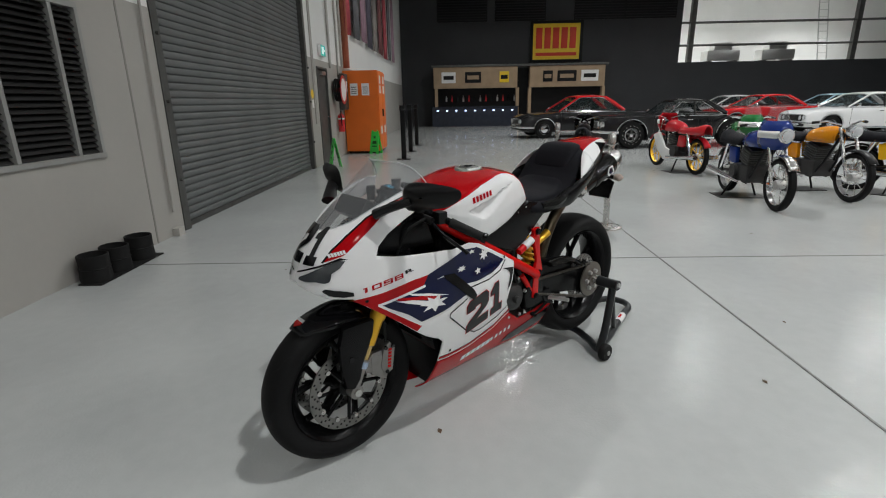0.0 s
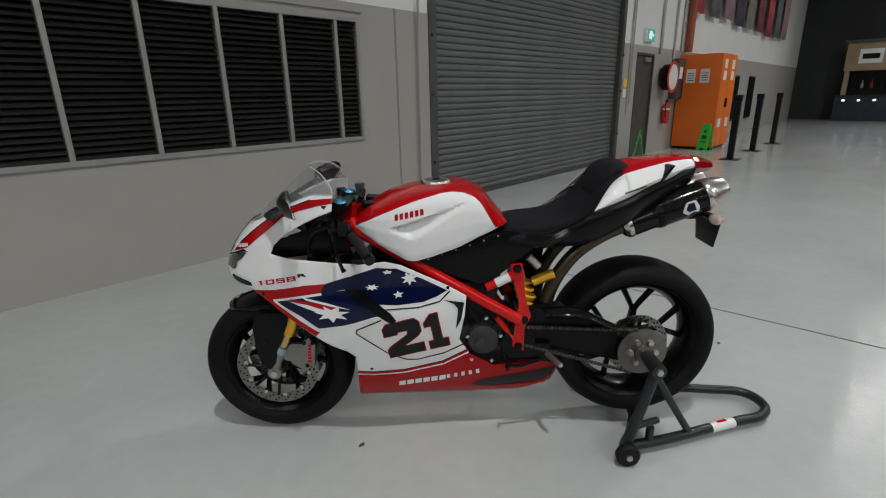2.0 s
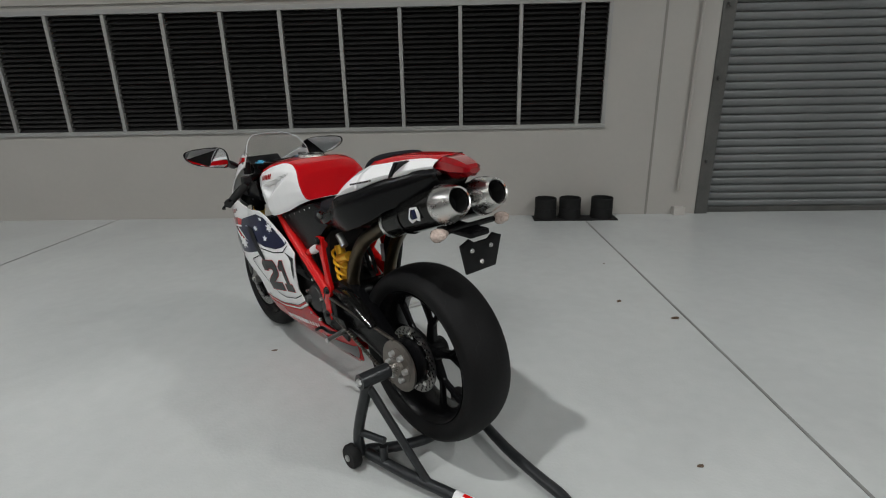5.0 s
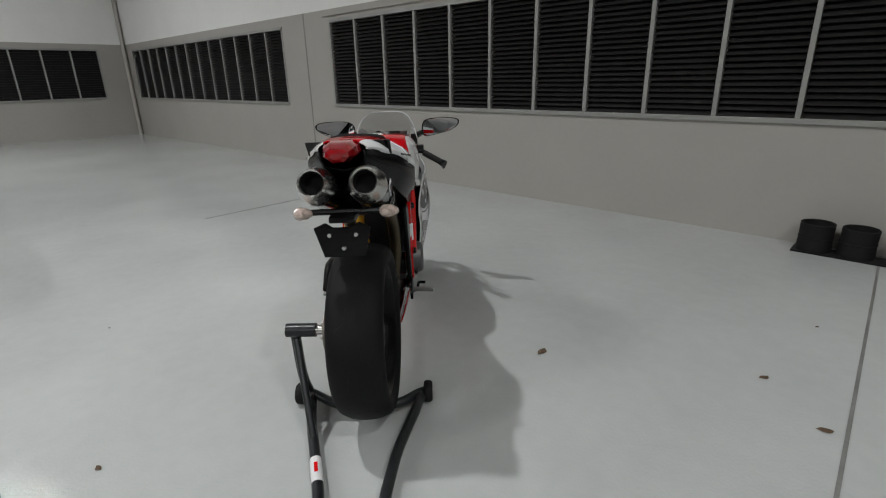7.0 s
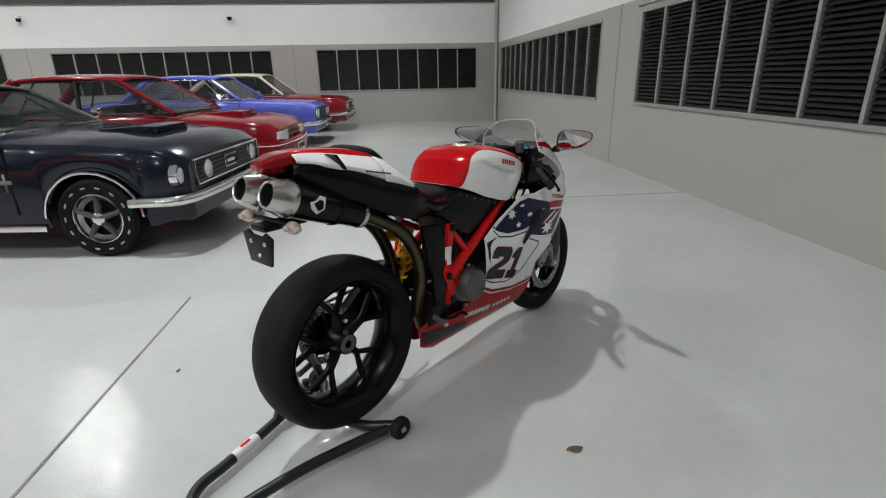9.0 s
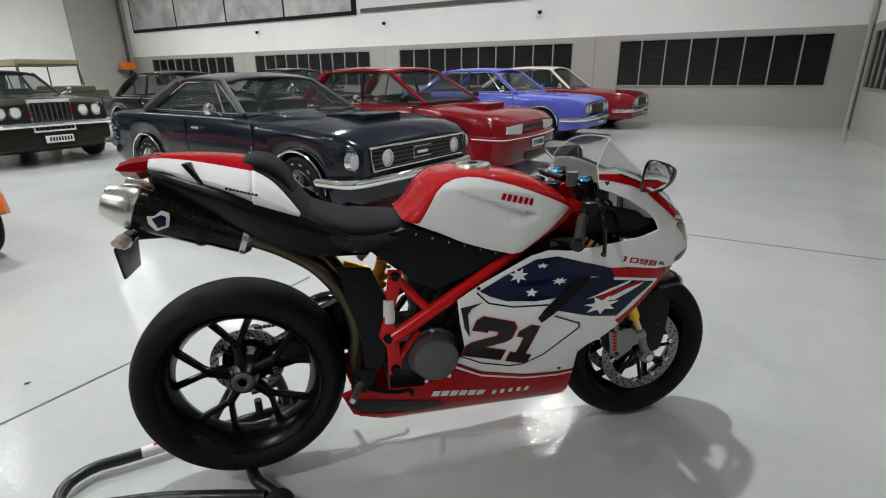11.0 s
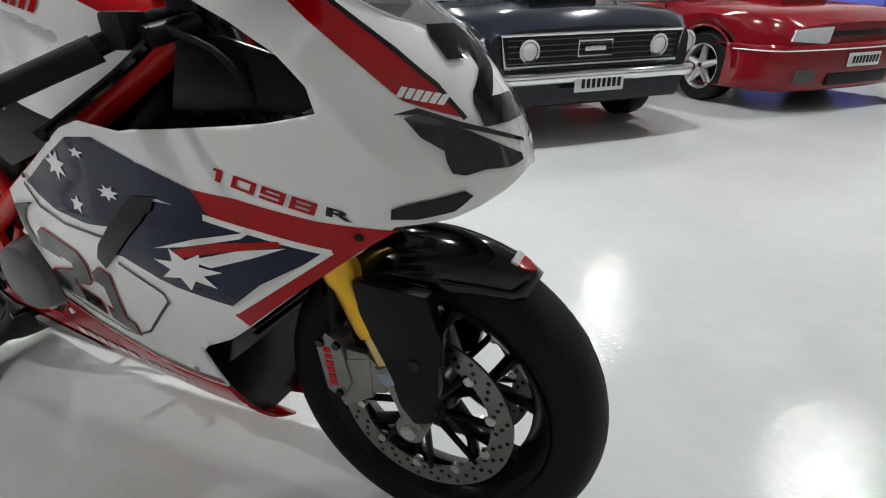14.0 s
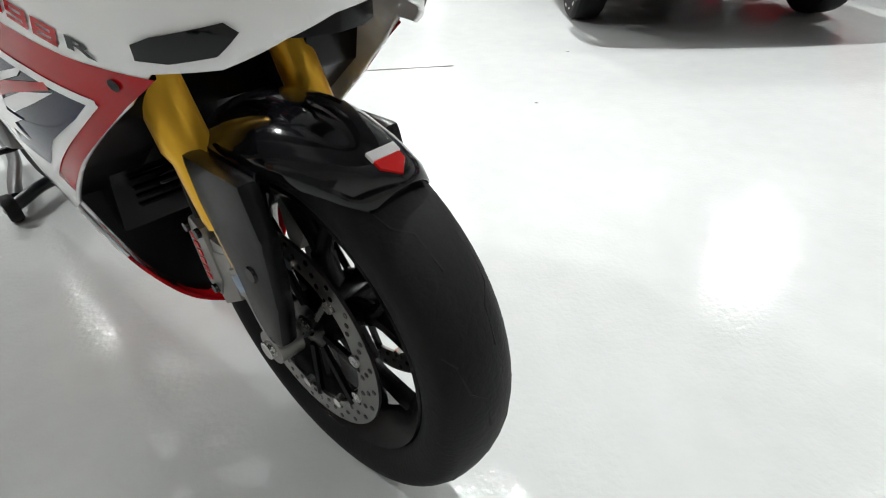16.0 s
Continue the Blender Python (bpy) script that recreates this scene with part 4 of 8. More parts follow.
def tail_row(x, zt, zw, zb, hs, hw):
    row = [(x, hs * 0.98, zb), (x, hs, zb + 0.3 * (zw - zb)), (x, hs * 0.6 + hw * 0.4, zb + 0.72 * (zw - zb)), (x, hw, zw), (x, hw * 0.84, zw + 0.62 * (zt - zw)), (x, hw * 0.5, zt - 0.002), (x, 0, zt)]
    return row + [(a, -b, c) for a, b, c in row[-2::-1]]


TAIL = ((0.125, 1.086, 1.066, 0.990, 0.183, 0.122), (0.055, 1.100, 1.079, 1.022, 0.160, 0.097), (-0.031, 1.108, 1.095, 1.048, 0.127, 0.077), (-0.10, 1.111, 1.103, 1.068, 0.094, 0.064), (-0.140, 1.109, 1.102, 1.078, 0.078, 0.056))
tail = loft(finer([tail_row(*q) for q in TAIL], 4), M_BWHITE, "tail_fairing", bike, "white tail with a red top", mats=[M_BWHITE, M_BRED], pick=lambda i, j: 1 if 3 <= j <= 8 else 0, solid=0.004)
FIN = ((0.240, 0.960, 0.958, 0.953, 0.200, 0.196), (0.200, 1.015, 1.010, 0.966, 0.198, 0.166), (0.165, 1.050, 1.044, 0.978, 0.193, 0.142), TAIL[0])
for s in (1, -1):
    loft(finer([[(x, s * y, z) for x, y, z in tail_row(*q)[:4]] for q in FIN], 4), M_BWHITE, "tail_fin", tail, solid=0.004)
    part("tail_slot", prism([(-0.030, 1.094), (-0.044, 1.094), (-0.012, 1.046), (0.008, 1.040)], s * 0.086, s * 0.139, 0.003), M_BBLACK, tail, "black slot in the tail")
    bars("lettering", 9, 0.10, 1.022, 0.085, 0.006, M_BBLACK, 0.0, turn=0.22 * s, sides=(s,), surf=lambda u, z, off: Vector((u, 0.1875 - (0.125 - u) * 0.34 - max(0, z - 1.03) * 0.4, z)), parent=tail)
rows = [[(x, hs * k, zz) for k, zz in ((1.0, za), (0.99, (za + zb) / 2), (0.80, zb), (0, zb - 0.01), (-0.80, zb), (-0.99, (za + zb) / 2), (-1.0, za))] for x, hs, za, zb in ((0.42, 0.152, 0.85, 0.805), (0.30, 0.182, 0.915, 0.820), (0.235, 0.195, 0.958, 0.836), (0.125, 0.178, 0.994, 0.885), (0.05, 0.154, 1.026, 0.930), (-0.03, 0.120, 1.052, 0.960), (-0.10, 0.089, 1.072, 0.995), (-0.145, 0.066, 1.076, 1.030))]
loft(finer(rows, 3), M_SATIN, "tail_underside", bike, "black plastic under the tail", solid=0.004)
for s in (1, -1):
    part("seat_side", tube([(0.46, s * 0.145, 0.845), (0.38, s * 0.162, 0.850), (0.31, s * 0.164, 0.882), (0.27, s * 0.160, 0.905)], [0.02, 0.024, 0.020, 0.012], 8, 4), M_CARBON, bike)
    part("tank_side_panel", prism([(0.54, 0.880), (0.70, 0.832), (0.87, 0.776), (0.80, 0.735), (0.62, 0.672), (0.56, 0.70), (0.44, 0.80), (0.38, 0.848)], s * 0.10, s * 0.142, 0.012), M_SATIN, bike, "black side panel below the tank")
    for i in range(6):
        part("rivet", lathe([(0, 0.003), (0.0025, 0.002), (0.004, 0)], "y", 8, (0.56 + 0.05 * i, s * 0.1415, 0.858 - 0.0165 * i)) if s > 0 else lathe([(0, -0.003), (0.0025, -0.002), (0.004, 0)], "y", 8, (0.56 + 0.05 * i, s * 0.1415, 0.858 - 0.0165 * i)), M_STEEL, bike)
rows = [[(x, w * a, z0 + (z1 - z0) * b) for a, b in ((1.0, 0.42), (0.92, 0.80), (0.55, 1.0), (-0.55, 1.0), (-0.92, 0.80), (-1.0, 0.42), (-0.45, 0.0), (0.45, 0.0))] for x, w, z0, z1 in ((-0.100, 0.052, 1.060, 1.104), (-0.136, 0.059, 1.050, 1.109), (-0.185, 0.052, 1.044, 1.104), (-0.225, 0.036, 1.054, 1.090), (-0.238, 0.020, 1.064, 1.080))]
tl = loft(rows, M_TAILRED, "tail_lamp", bike, "faceted red lens of the tail lamp", closed=True, caps=True)
tl.data.set_sharp_from_angle(angle=radians(18))

# silencers, pipes
for s in (1, -1):
    yc = s * 0.078
    d = Vector((-0.345, 0, 0.132)).normalized()
    a = Vector((0.095, yc, 0.868))
    rot = Matrix.Translation(a) @ d.to_track_quat("Z", "Y").to_matrix().to_4x4()
    can = part("silencer", moved(lathe([(0.036, 0.0), (0.046, 0.01), (0.050, 0.03), (0.050, 0.10), (0.056, 0.14), (0.057, 0.302)], "z", 32), rot), M_CARBON, bike, "carbon silencer")
    part("end_cap", moved(lathe([(0.058, 0.294), (0.0605, 0.298), (0.0600, 0.312), (0.056, 0.330), (0.044, 0.368), (0.040, 0.376), (0.036, 0.372), (0.035, 0.31), (0.0, 0.31)], "z", 32), rot), M_STEEL, can, "brushed steel end cap")
    part("bore", moved(lathe([(0.0, 0.314), (0.0345, 0.314), (0.0345, 0.366)], "z", 20), rot), M_VOID, can)
    part("clamp", moved(lathe([(0.0515, 0.112), (0.055, 0.114), (0.058, 0.126), (0.0585, 0.134)], "z", 32), rot), M_SATIN, can)
    part("inlet_ring", moved(lathe([(0.037, -0.006), (0.051, 0.008), (0.052, 0.022), (0.0505, 0.024)], "z", 32), rot), M_STEEL, can)
    bd = part("badge", moved(prism([(-0.022, -0.018), (0.010, -0.020), (0.022, -0.004), (0.030, 0.012), (0.016, 0.026), (-0.006, 0.020), (-0.024, 0.026), (-0.030, 0.006)], 0.0, 0.003, 0.0006, "xy"),
              Matrix.Translation(a + d * 0.225 + Vector((0, s * 0.0585, 0))) @ pose(0, 0, 0, -90 if s > 0 else 90, 0, 0) @ pose(0, 0, 0, 0, 0, 20)), M_TAPE, can, "white shield sticker")
    part("sticker_centre", moved(prism([(-0.014, -0.012), (0.006, -0.014), (0.018, 0.006), (0.010, 0.016), (-0.016, 0.016)], 0.002, 0.005, 0.0004, "xy"),
         Matrix.Translation(a + d * 0.225 + Vector((0, s * 0.0585, 0))) @ pose(0, 0, 0, -90 if s > 0 else 90, 0, 0) @ pose(0, 0, 0, 0, 0, 20)), M_BBLUE, bd)
    part("link_pipe", tube([(0.10, yc, 0.866), (0.18, yc * 0.95, 0.825), (0.27, s * 0.085, 0.762), (0.34, s * 0.09, 0.66), (0.37, s * 0.085, 0.54), (0.36, s * 0.06, 0.40), (0.40, s * 0.04, 0.30)], 0.026, 12, 5), M_MANIFOLD, bike, "heat-tinted exhaust pipe")
part("heat_shield", prism([(0.325, 0.775), (0.42, 0.765), (0.47, 0.64), (0.46, 0.50), (0.43, 0.42), (0.385, 0.42), (0.375, 0.55), (0.345, 0.66)], -0.148, -0.128, 0.007), M_SATIN, bike, "black heat shield")

# trellis frame
for s in (1, -1):
    fr = part("frame_tube", tube([(1.085, s * 0.075, 0.905), (1.05, s * 0.105, 0.872), (0.76, s * 0.142, 0.700), (0.47, s * 0.150, 0.528)], 0.0215, 14), M_FRAME, bike, "red main frame tube")
    part("frame_brace", tube([(0.60, s * 0.146, 0.600), (0.488, s * 0.140, 0.735)], 0.014, 10) if s < 0 else tube([(0.60, s * 0.146, 0.662), (0.475, s * 0.140, 0.722)], 0.016, 10), M_FRAME, fr)
    part("frame_plate", merge(prism([(0.470, 0.755), (0.515, 0.752), (0.505, 0.70), (0.478, 0.60), (0.492, 0.53), (0.500, 0.42), (0.455, 0.40), (0.455, 0.50), (0.432, 0.545), (0.455, 0.62), (0.465, 0.70)], s * 0.138, s * 0.154, 0.005)), M_FRAME, fr)
    part("frame_brace", tube([(0.478, s * 0.14, 0.43), (0.56, s * 0.135, 0.54)], 0.013, 10), M_FRAME, fr)
    for x, z in ((0.49, 0.738), (0.46, 0.535), (0.478, 0.425)):
        part("frame_bolt", lathe([(0, s * 0.012), (0.012, s * 0.012), (0.016, 0)], "y", 12, (x, s * 0.158, z)), M_SATIN, fr)
    part("sleeve", tube([(0.470, s * 0.142, 0.66), (0.466, s * 0.142, 0.585)], 0.019, 10) if s < 0 else tube([(0.565, 0.146, 0.679), (0.515, 0.146, 0.703)], 0.0175, 10), M_TAPE, fr, "white sleeve on the frame")
part("steering_head", merge(tube([(1.075, 0, 0.96), (1.13, 0, 0.80)], 0.042, 18), tube([(1.10, -0.10, 0.895), (1.10, 0.10, 0.895)], 0.02, 10)), M_FRAME, bike)
# engine
eng = part("engine", merge(box(0.46, 0.92, -0.085, 0.085, 0.27, 0.50, 0.03), box(0.46, 0.90, -0.118, 0.118, 0.385, 0.50, 0.03), moved(box(-0.09, 0.09, -0.085, 0.085, 0, 0.30, 0.02), pose(0.66, 0, 0.47, 0, -8, 0)), moved(box(-0.09, 0.09, -0.085, 0.085, 0, 0.26, 0.02), pose(0.86, 0, 0.42, 0, 68, 0))), M_ENGINE, bike, "dark cast engine")
part("clutch_cover", lathe([(0.0, -0.192), (0.060, -0.192), (0.070, -0.186), (0.076, -0.170), (0.080, -0.14), (0.088, -0.135), (0.088, -0.10)], "y", 36, (0.605, 0, 0.452)), M_COVER, eng, "round grey clutch cover")
part("alternator_cover", merge(lathe([(0.0, 0.150), (0.04, 0.150), (0.058, 0.142), (0.066, 0.12), (0.07, 0.10)], "y", 30, (0.61, 0, 0.445)), lathe([(0, 0.178), (0.016, 0.178), (0.018, 0.16)], "y", 14, (0.625, 0, 0.45))), M_ENGINE, eng)
part("sprocket_cover", prism([(0.40, 0.36), (0.53, 0.36), (0.55, 0.44), (0.50, 0.52), (0.42, 0.50)], 0.11, 0.15, 0.012), M_SATIN, eng)
for x, z in ((0.665, 0.46), (0.60, 0.51), (0.55, 0.46), (0.58, 0.39), (0.65, 0.395)):
    for s in (1, -1):
        part("cover_bolt", lathe([(0, s * 0.01), (0.007, s * 0.01), (0.009, 0)], "y", 8, (x + 0.09 * (x - 0.605), s * 0.142, z + 0.5 * (z - 0.45))), M_STEEL, eng)
for i in range(4):
    part("hose", tube([(0.52 + 0.05 * i, 0.11, 0.50), (0.58 + 0.04 * i, 0.13, 0.57), (0.62 + 0.05 * i, 0.12, 0.66)], 0.009, 8, 4), M_RUBBER, eng)
    part("hose", tube([(0.50 + 0.05 * i, -0.11, 0.52), (0.55 + 0.05 * i, -0.12, 0.60), (0.60 + 0.05 * i, -0.11, 0.68)], 0.009, 8, 4), M_RUBBER, eng)
part("airbox", box(0.58, 1.02, -0.10, 0.10, 0.66, 0.84, 0.03), M_SATIN, bike)
# shock absorber on the flank
sh = part("shock_absorber", tube([(0.475, 0.075, 0.705), (0.405, 0.075, 0.47)], 0.020, 12), M_GOLD, bike, "gold damper with a yellow spring")
coil = [Vector((0.465, 0.075, 0.675)).lerp(Vector((0.412, 0.075, 0.495)), k / 90) + 0.035 * Vector((math.cos(k * 0.42), math.sin(k * 0.42), 0.25 * math.cos(k * 0.42))) for k in range(91)]
part("spring", tube(coil, 0.0065, 8), M_SPRING, sh)
part("reservoir", tube([(0.425, 0.105, 0.665), (0.345, 0.105, 0.697)], 0.019, 14), M_GOLD, sh, "gold damper reservoir")
part("shock_adjuster", tube([(0.40, 0.09, 0.72), (0.44, 0.09, 0.76)], 0.015, 10), M_ALLOY, sh)
# swing arm on the chain side only
sw = part("swing_arm", merge(prism([(0.475, 0.42), (0.475, 0.555), (0.41, 0.582), (0.31, 0.575), (0.22, 0.535), (0.11, 0.455), (0.05, 0.435), (0.0, 0.33), (0.08, 0.335), (0.22, 0.365), (0.36, 0.385)], 0.080, 0.132, 0.018), tube([(0.45, -0.12, 0.48), (0.45, 0.12, 0.48)], 0.05, 14),
                            lathe([(0.085, 0.09), (0.085, 0.13), (0.06, 0.142), (0.03, 0.142)], "y", 30, (0, 0, 0.384))), M_SATIN, bike, "black single-sided swing arm")
part("chain_guard", tube([(0.38, 0.15, 0.555), (0.26, 0.165, 0.56), (0.12, 0.165, 0.50)], [0.012, 0.016, 0.010], 8, 4, 2.2), M_CARBON, sw)


# wheels
def wheel(name, cx, cz, R, tw, rim_w, label, disc_y, disc_r):
    w = part(name, merge(lathe([(R - 0.088, -rim_w / 2), (R - 0.082, -rim_w / 2 - 0.004), (R - 0.079, -rim_w / 2), (R - 0.098, -rim_w * 0.32), (R - 0.112, 0), (R - 0.098, rim_w * 0.32), (R - 0.079, rim_w / 2), (R - 0.082, rim_w / 2 + 0.004), (R - 0.088, rim_w / 2), (R - 0.108, rim_w * 0.3), (R - 0.122, 0), (R - 0.108, -rim_w * 0.3)], "y", 56, (cx, 0, cz), True),
                        lathe([(0.018, -0.055), (0.040, -0.05), (0.046, -0.02), (0.046, 0.02), (0.040, 0.05), (0.018, 0.055)], "y", 24, (cx, 0, cz), True)), M_SATIN, bike, label)
    prof = [(R - 0.082, -rim_w / 2 + 0.002), (R - 0.062, -tw / 2 + 0.004), (R - 0.040, -tw / 2), (R - 0.020, -tw * 0.44), (R - 0.006, -tw * 0.27), (R - 0.0008, -tw * 0.1), (R, 0), (R - 0.0008, tw * 0.1), (R - 0.006, tw * 0.27), (R - 0.020, tw * 0.44), (R - 0.040, tw / 2), (R - 0.062, tw / 2 - 0.004), (R - 0.082, rim_w / 2 - 0.002)]
    ty = part("tyre", lathe([tuple(v)[:2] for v in spline([(a, b, 0) for a, b in prof], 3)], "y", 72, (cx, 0, cz)), M_TYRE, w, "black sports tyre with fine grooves")
    for k in range(9):
        for s in (1, -1):
            a0 = 2 * math.pi * k / 9 + (0.35 if s > 0 else 0)
            pts = []
            for i, (da, f) in enumerate(((0, 0.10), (0.16, 0.14), (0.22, 0.28), (0.36, 0.33), (0.42, 0.41))):
                rr = float(np.interp(f, [0, 0.1, 0.27, 0.44, 0.5], [R, R - 0.0008, R - 0.006, R - 0.020, R - 0.040])) - 0.0006
                pts.append((cx + rr * math.cos(a0 + da), s * f * tw, cz + rr * math.sin(a0 + da)))
            part("groove", tube(pts, 0.0020, 5), M_VOID, ty)
    for k in range(5):
        a = 2 * math.pi * k / 5 + 0.4
        at = lambda rr, da: (cx + rr * math.cos(a + da), 0, cz + rr * math.sin(a + da))
        split = 0.045 + 0.36 * (R - 0.15)
        arm = [tube([at(0.036, 0), at(split, 0)], [0.019, 0.015], 8, 0, 1.3)]
        for t in (-1, 1):
            arm.append(tube([at(split - 0.012, 0), at(split + 0.02, t * 0.10), at(R - 0.108, t * 0.30)], [0.012, 0.0105, 0.0125], 8, 3, 1.25))
        part("spoke", merge(*arm), M_SATIN, w)
    for y in disc_y:
        d = part("brake_disc", lathe([(disc_r * 0.76, y - 0.0025), (disc_r, y - 0.0025), (disc_r, y + 0.0025), (disc_r * 0.76, y + 0.0025)], "y", 56, (cx, 0, cz), True), M_DISC, w, "drilled steel brake disc")
        for a in np.linspace(0, 6.283, 9)[:-1]:
            part("carrier_arm", tube([(cx + 0.04 * math.cos(a), y * 0.8, cz + 0.04 * math.sin(a)), (cx + disc_r * 0.80 * math.cos(a + 0.1), y, cz + disc_r * 0.80 * math.sin(a + 0.1))], 0.0065, 6), M_SATIN, d)
        holes = []
        for k in range(24):
            for q, rr in enumerate((0.82, 0.88, 0.945)):
                a = 2 * math.pi * (k + 0.33 * q) / 24
                holes.append(lathe([(0.0, -0.0032), (0.0042, -0.0032), (0.0042, 0.0032), (0.0, 0.0032)], "y", 6, (cx + disc_r * rr * math.cos(a), y, cz + disc_r * rr * math.sin(a))))
        part("drilling", merge(*holes), M_BBLACK, d)["kind"] = "stuff"
        for a in np.linspace(0.2, 6.483, 11)[:-1]:
            part("bobbin", lathe([(0, -0.006), (0.009, -0.006), (0.009, 0.006), (0, 0.006)], "y", 8, (cx + disc_r * 0.775 * math.cos(a), y, cz + disc_r * 0.775 * math.sin(a))), M_STEEL, d)
    return w


FA, RA = Vector((1.43, 0, 0.300)), Vector((0, 0, 0.386))
fw = wheel("front_wheel", FA.x, FA.z, 0.300, 0.122, 0.092, "black forged front wheel", (0.062, -0.062), 0.163)
rw = wheel("rear_wheel", RA.x, RA.z, 0.328, 0.192, 0.150, "black forged rear wheel", (0.085,), 0.122)
part("hub_nut", lathe([(0.014, -0.052), (0.024, -0.058), (0.030, -0.056), (0.038, -0.048), (0.040, -0.03)], "y", 24, (0, 0, RA.z)), M_COVER, rw, "dark alloy hub nut")
spr = part("sprocket", merge(lathe([(0.062, 0.145), (0.094, 0.145), (0.094, 0.152), (0.062, 0.152)], "y", 44, (0, 0, RA.z), True), lathe([(0.0, 0.165), (0.03, 0.165), (0.034, 0.155), (0.066, 0.153), (0.066, 0.145)], "y", 30, (0, 0, RA.z))), M_SPRKT, rw, "worn alloy rear sprocket")
for k in range(6):
    a = k * math.pi / 3
    part("sprocket_bolt", lathe([(0, 0.168), (0.010, 0.168), (0.012, 0.152)], "y", 10, (0.048 * math.cos(a), 0, RA.z + 0.048 * math.sin(a))), M_ALLOY, spr)
links = []
for k in range(60):
    t = k / 30
    if k < 30:
        p = Vector((0.03, 0.149, RA.z + 0.092)).lerp(Vector((0.47, 0.149, 0.50)), t)
    else:
        p = Vector((0.47, 0.149, 0.43)).lerp(Vector((0.03, 0.149, RA.z - 0.092)), t - 1)
    links.append(box(p.x - 0.0065, p.x + 0.0065, p.y - 0.006, p.y + 0.006, p.z - 0.006, p.z + 0.006, 0.002, 1))
for k_, n_ in ((0, 30), (30, 60)):
    part("chain_run", merge(*links[k_:n_]), M_CHAIN, bike, "oiled drive chain")
# fork
for s in (1, -1):
    y = s * 0.094
    ax = lambda z: 1.440 - 0.470 * (z - 0.30)
    fk = part("fork_leg", tube([(ax(0.465), y, 0.465), (ax(0.478), y, 0.478), (ax(0.545), y, 0.545), (ax(0.56), y, 0.56), (ax(0.74), y, 0.74)], [0.0225, 0.0245, 0.0245, 0.030, 0.029], 20), M_GOLD, bike, "gold fork leg")
    part("fork_upper", tube([(ax(0.74), y, 0.74), (ax(0.98), y, 0.98)], 0.0275, 18), M_SATIN, fk, "black upper fork tube")
    part("stanchion", tube([(ax(0.36), y, 0.36), (ax(0.53), y, 0.53)], 0.0185, 16), mat("nitride_gold", (0.66, 0.48, 0.20), 0.2, metal=0.95, var=0.05) if s == 1 else bpy.data.materials["nitride_gold"], fk)
    part("fork_cap", lathe([(0, 0.012), (0.012, 0.012), (0.014, 0.006), (0.024, 0.006), (0.027, 0)], "z", 20, (ax(0.98), y, 0.98)), M_BLUEA, fk, "blue anodised fork cap")
    part("fork_foot", merge(tube([(ax(0.415), y, 0.415), (ax(0.36), y, 0.36), (1.432, y, 0.30)], [0.023, 0.021, 0.018], 12, 3), lathe([(0.014, -0.018), (0.026, -0.018), (0.026, 0.018), (0.014, 0.018)], "y", 20, (1.43, y, 0.30), True), prism([(1.36, 0.34), (1.30, 0.30), (1.285, 0.33), (1.30, 0.40), (1.36, 0.42)], y - 0.012, y + 0.012, 0.004)), M_CALIPER, fk, "bare alloy fork foot")
    part("fork_tape", tube([(ax(0.408), y, 0.408), (ax(0.386), y, 0.386)], 0.0238, 14), mat("blue_label", (0.30, 0.38, 0.50), 0.4, var=0.3, scale=60) if s == 1 else bpy.data.materials["blue_label"], fk)
    cal = part("caliper", merge(prism([(1.268, 0.330), (1.256, 0.418), (1.278, 0.452), (1.306, 0.440), (1.322, 0.36), (1.302, 0.318)], s * 0.070, s * 0.110, 0.009), prism([(1.272, 0.335), (1.262, 0.415), (1.282, 0.444), (1.312, 0.43), (1.322, 0.36), (1.302, 0.325)], s * 0.030, s * 0.056, 0.008), box(1.265, 1.30, *sorted((s * 0.05, s * 0.078)), 0.36, 0.40, 0.004)), M_CALIPER, bike, "grey radial brake caliper")
    for i in range(6):
        part("letter_bar", prism([(1.279 - 0.0012 * i, 0.346 + 0.0135 * i), (1.278 - 0.0012 * i, 0.3555 + 0.0135 * i), (1.292 - 0.0012 * i, 0.3570 + 0.0135 * i), (1.293 - 0.0012 * i, 0.3475 + 0.0135 * i)], s * 0.109, s * 0.1115, 0.0), M_FRAME, cal)
    for x, z in ((1.296, 0.333), (1.268, 0.430), (1.300, 0.432)):
        part("caliper_bolt", lathe([(0, s * 0.006), (0.007, s * 0.006), (0.008, 0)], "y", 10, (x, s * 0.109, z)), M_BBLACK, cal)
    part("caliper_bracket", prism([(1.31, 0.335), (1.385, 0.355), (1.392, 0.392), (1.352, 0.425), (1.312, 0.425)], s * 0.088, s * 0.104, 0.004), M_CALIPER, cal)
    part("fork_guard", prism([(1.345, 0.565), (1.470, 0.565), (1.490, 0.50), (1.486, 0.40), (1.472, 0.330), (1.440, 0.318), (1.415, 0.35), (1.395, 0.42), (1.355, 0.50)], s * 0.090, s * 0.116, 0.010), M_SATIN, bike, "black fork guard")
    part("screw", lathe([(0, s * 0.004), (0.010, s * 0.004), (0.012, 0)], "y", 12, (1.447, s * 0.115, 0.44)), M_BBLACK, bike)
part("fork_yoke", box(1.085, 1.155, -0.125, 0.125, 0.955, 0.975, 0.008), M_SATIN, bike, "black fork yoke")
part("fork_yoke", box(1.19, 1.25, -0.13, 0.13, 0.76, 0.79, 0.008), M_SATIN, bike)
part("axle", tube([(1.43, -0.12, 0.30), (1.43, 0.12, 0.30)], 0.014, 12), M_STEEL, bike)
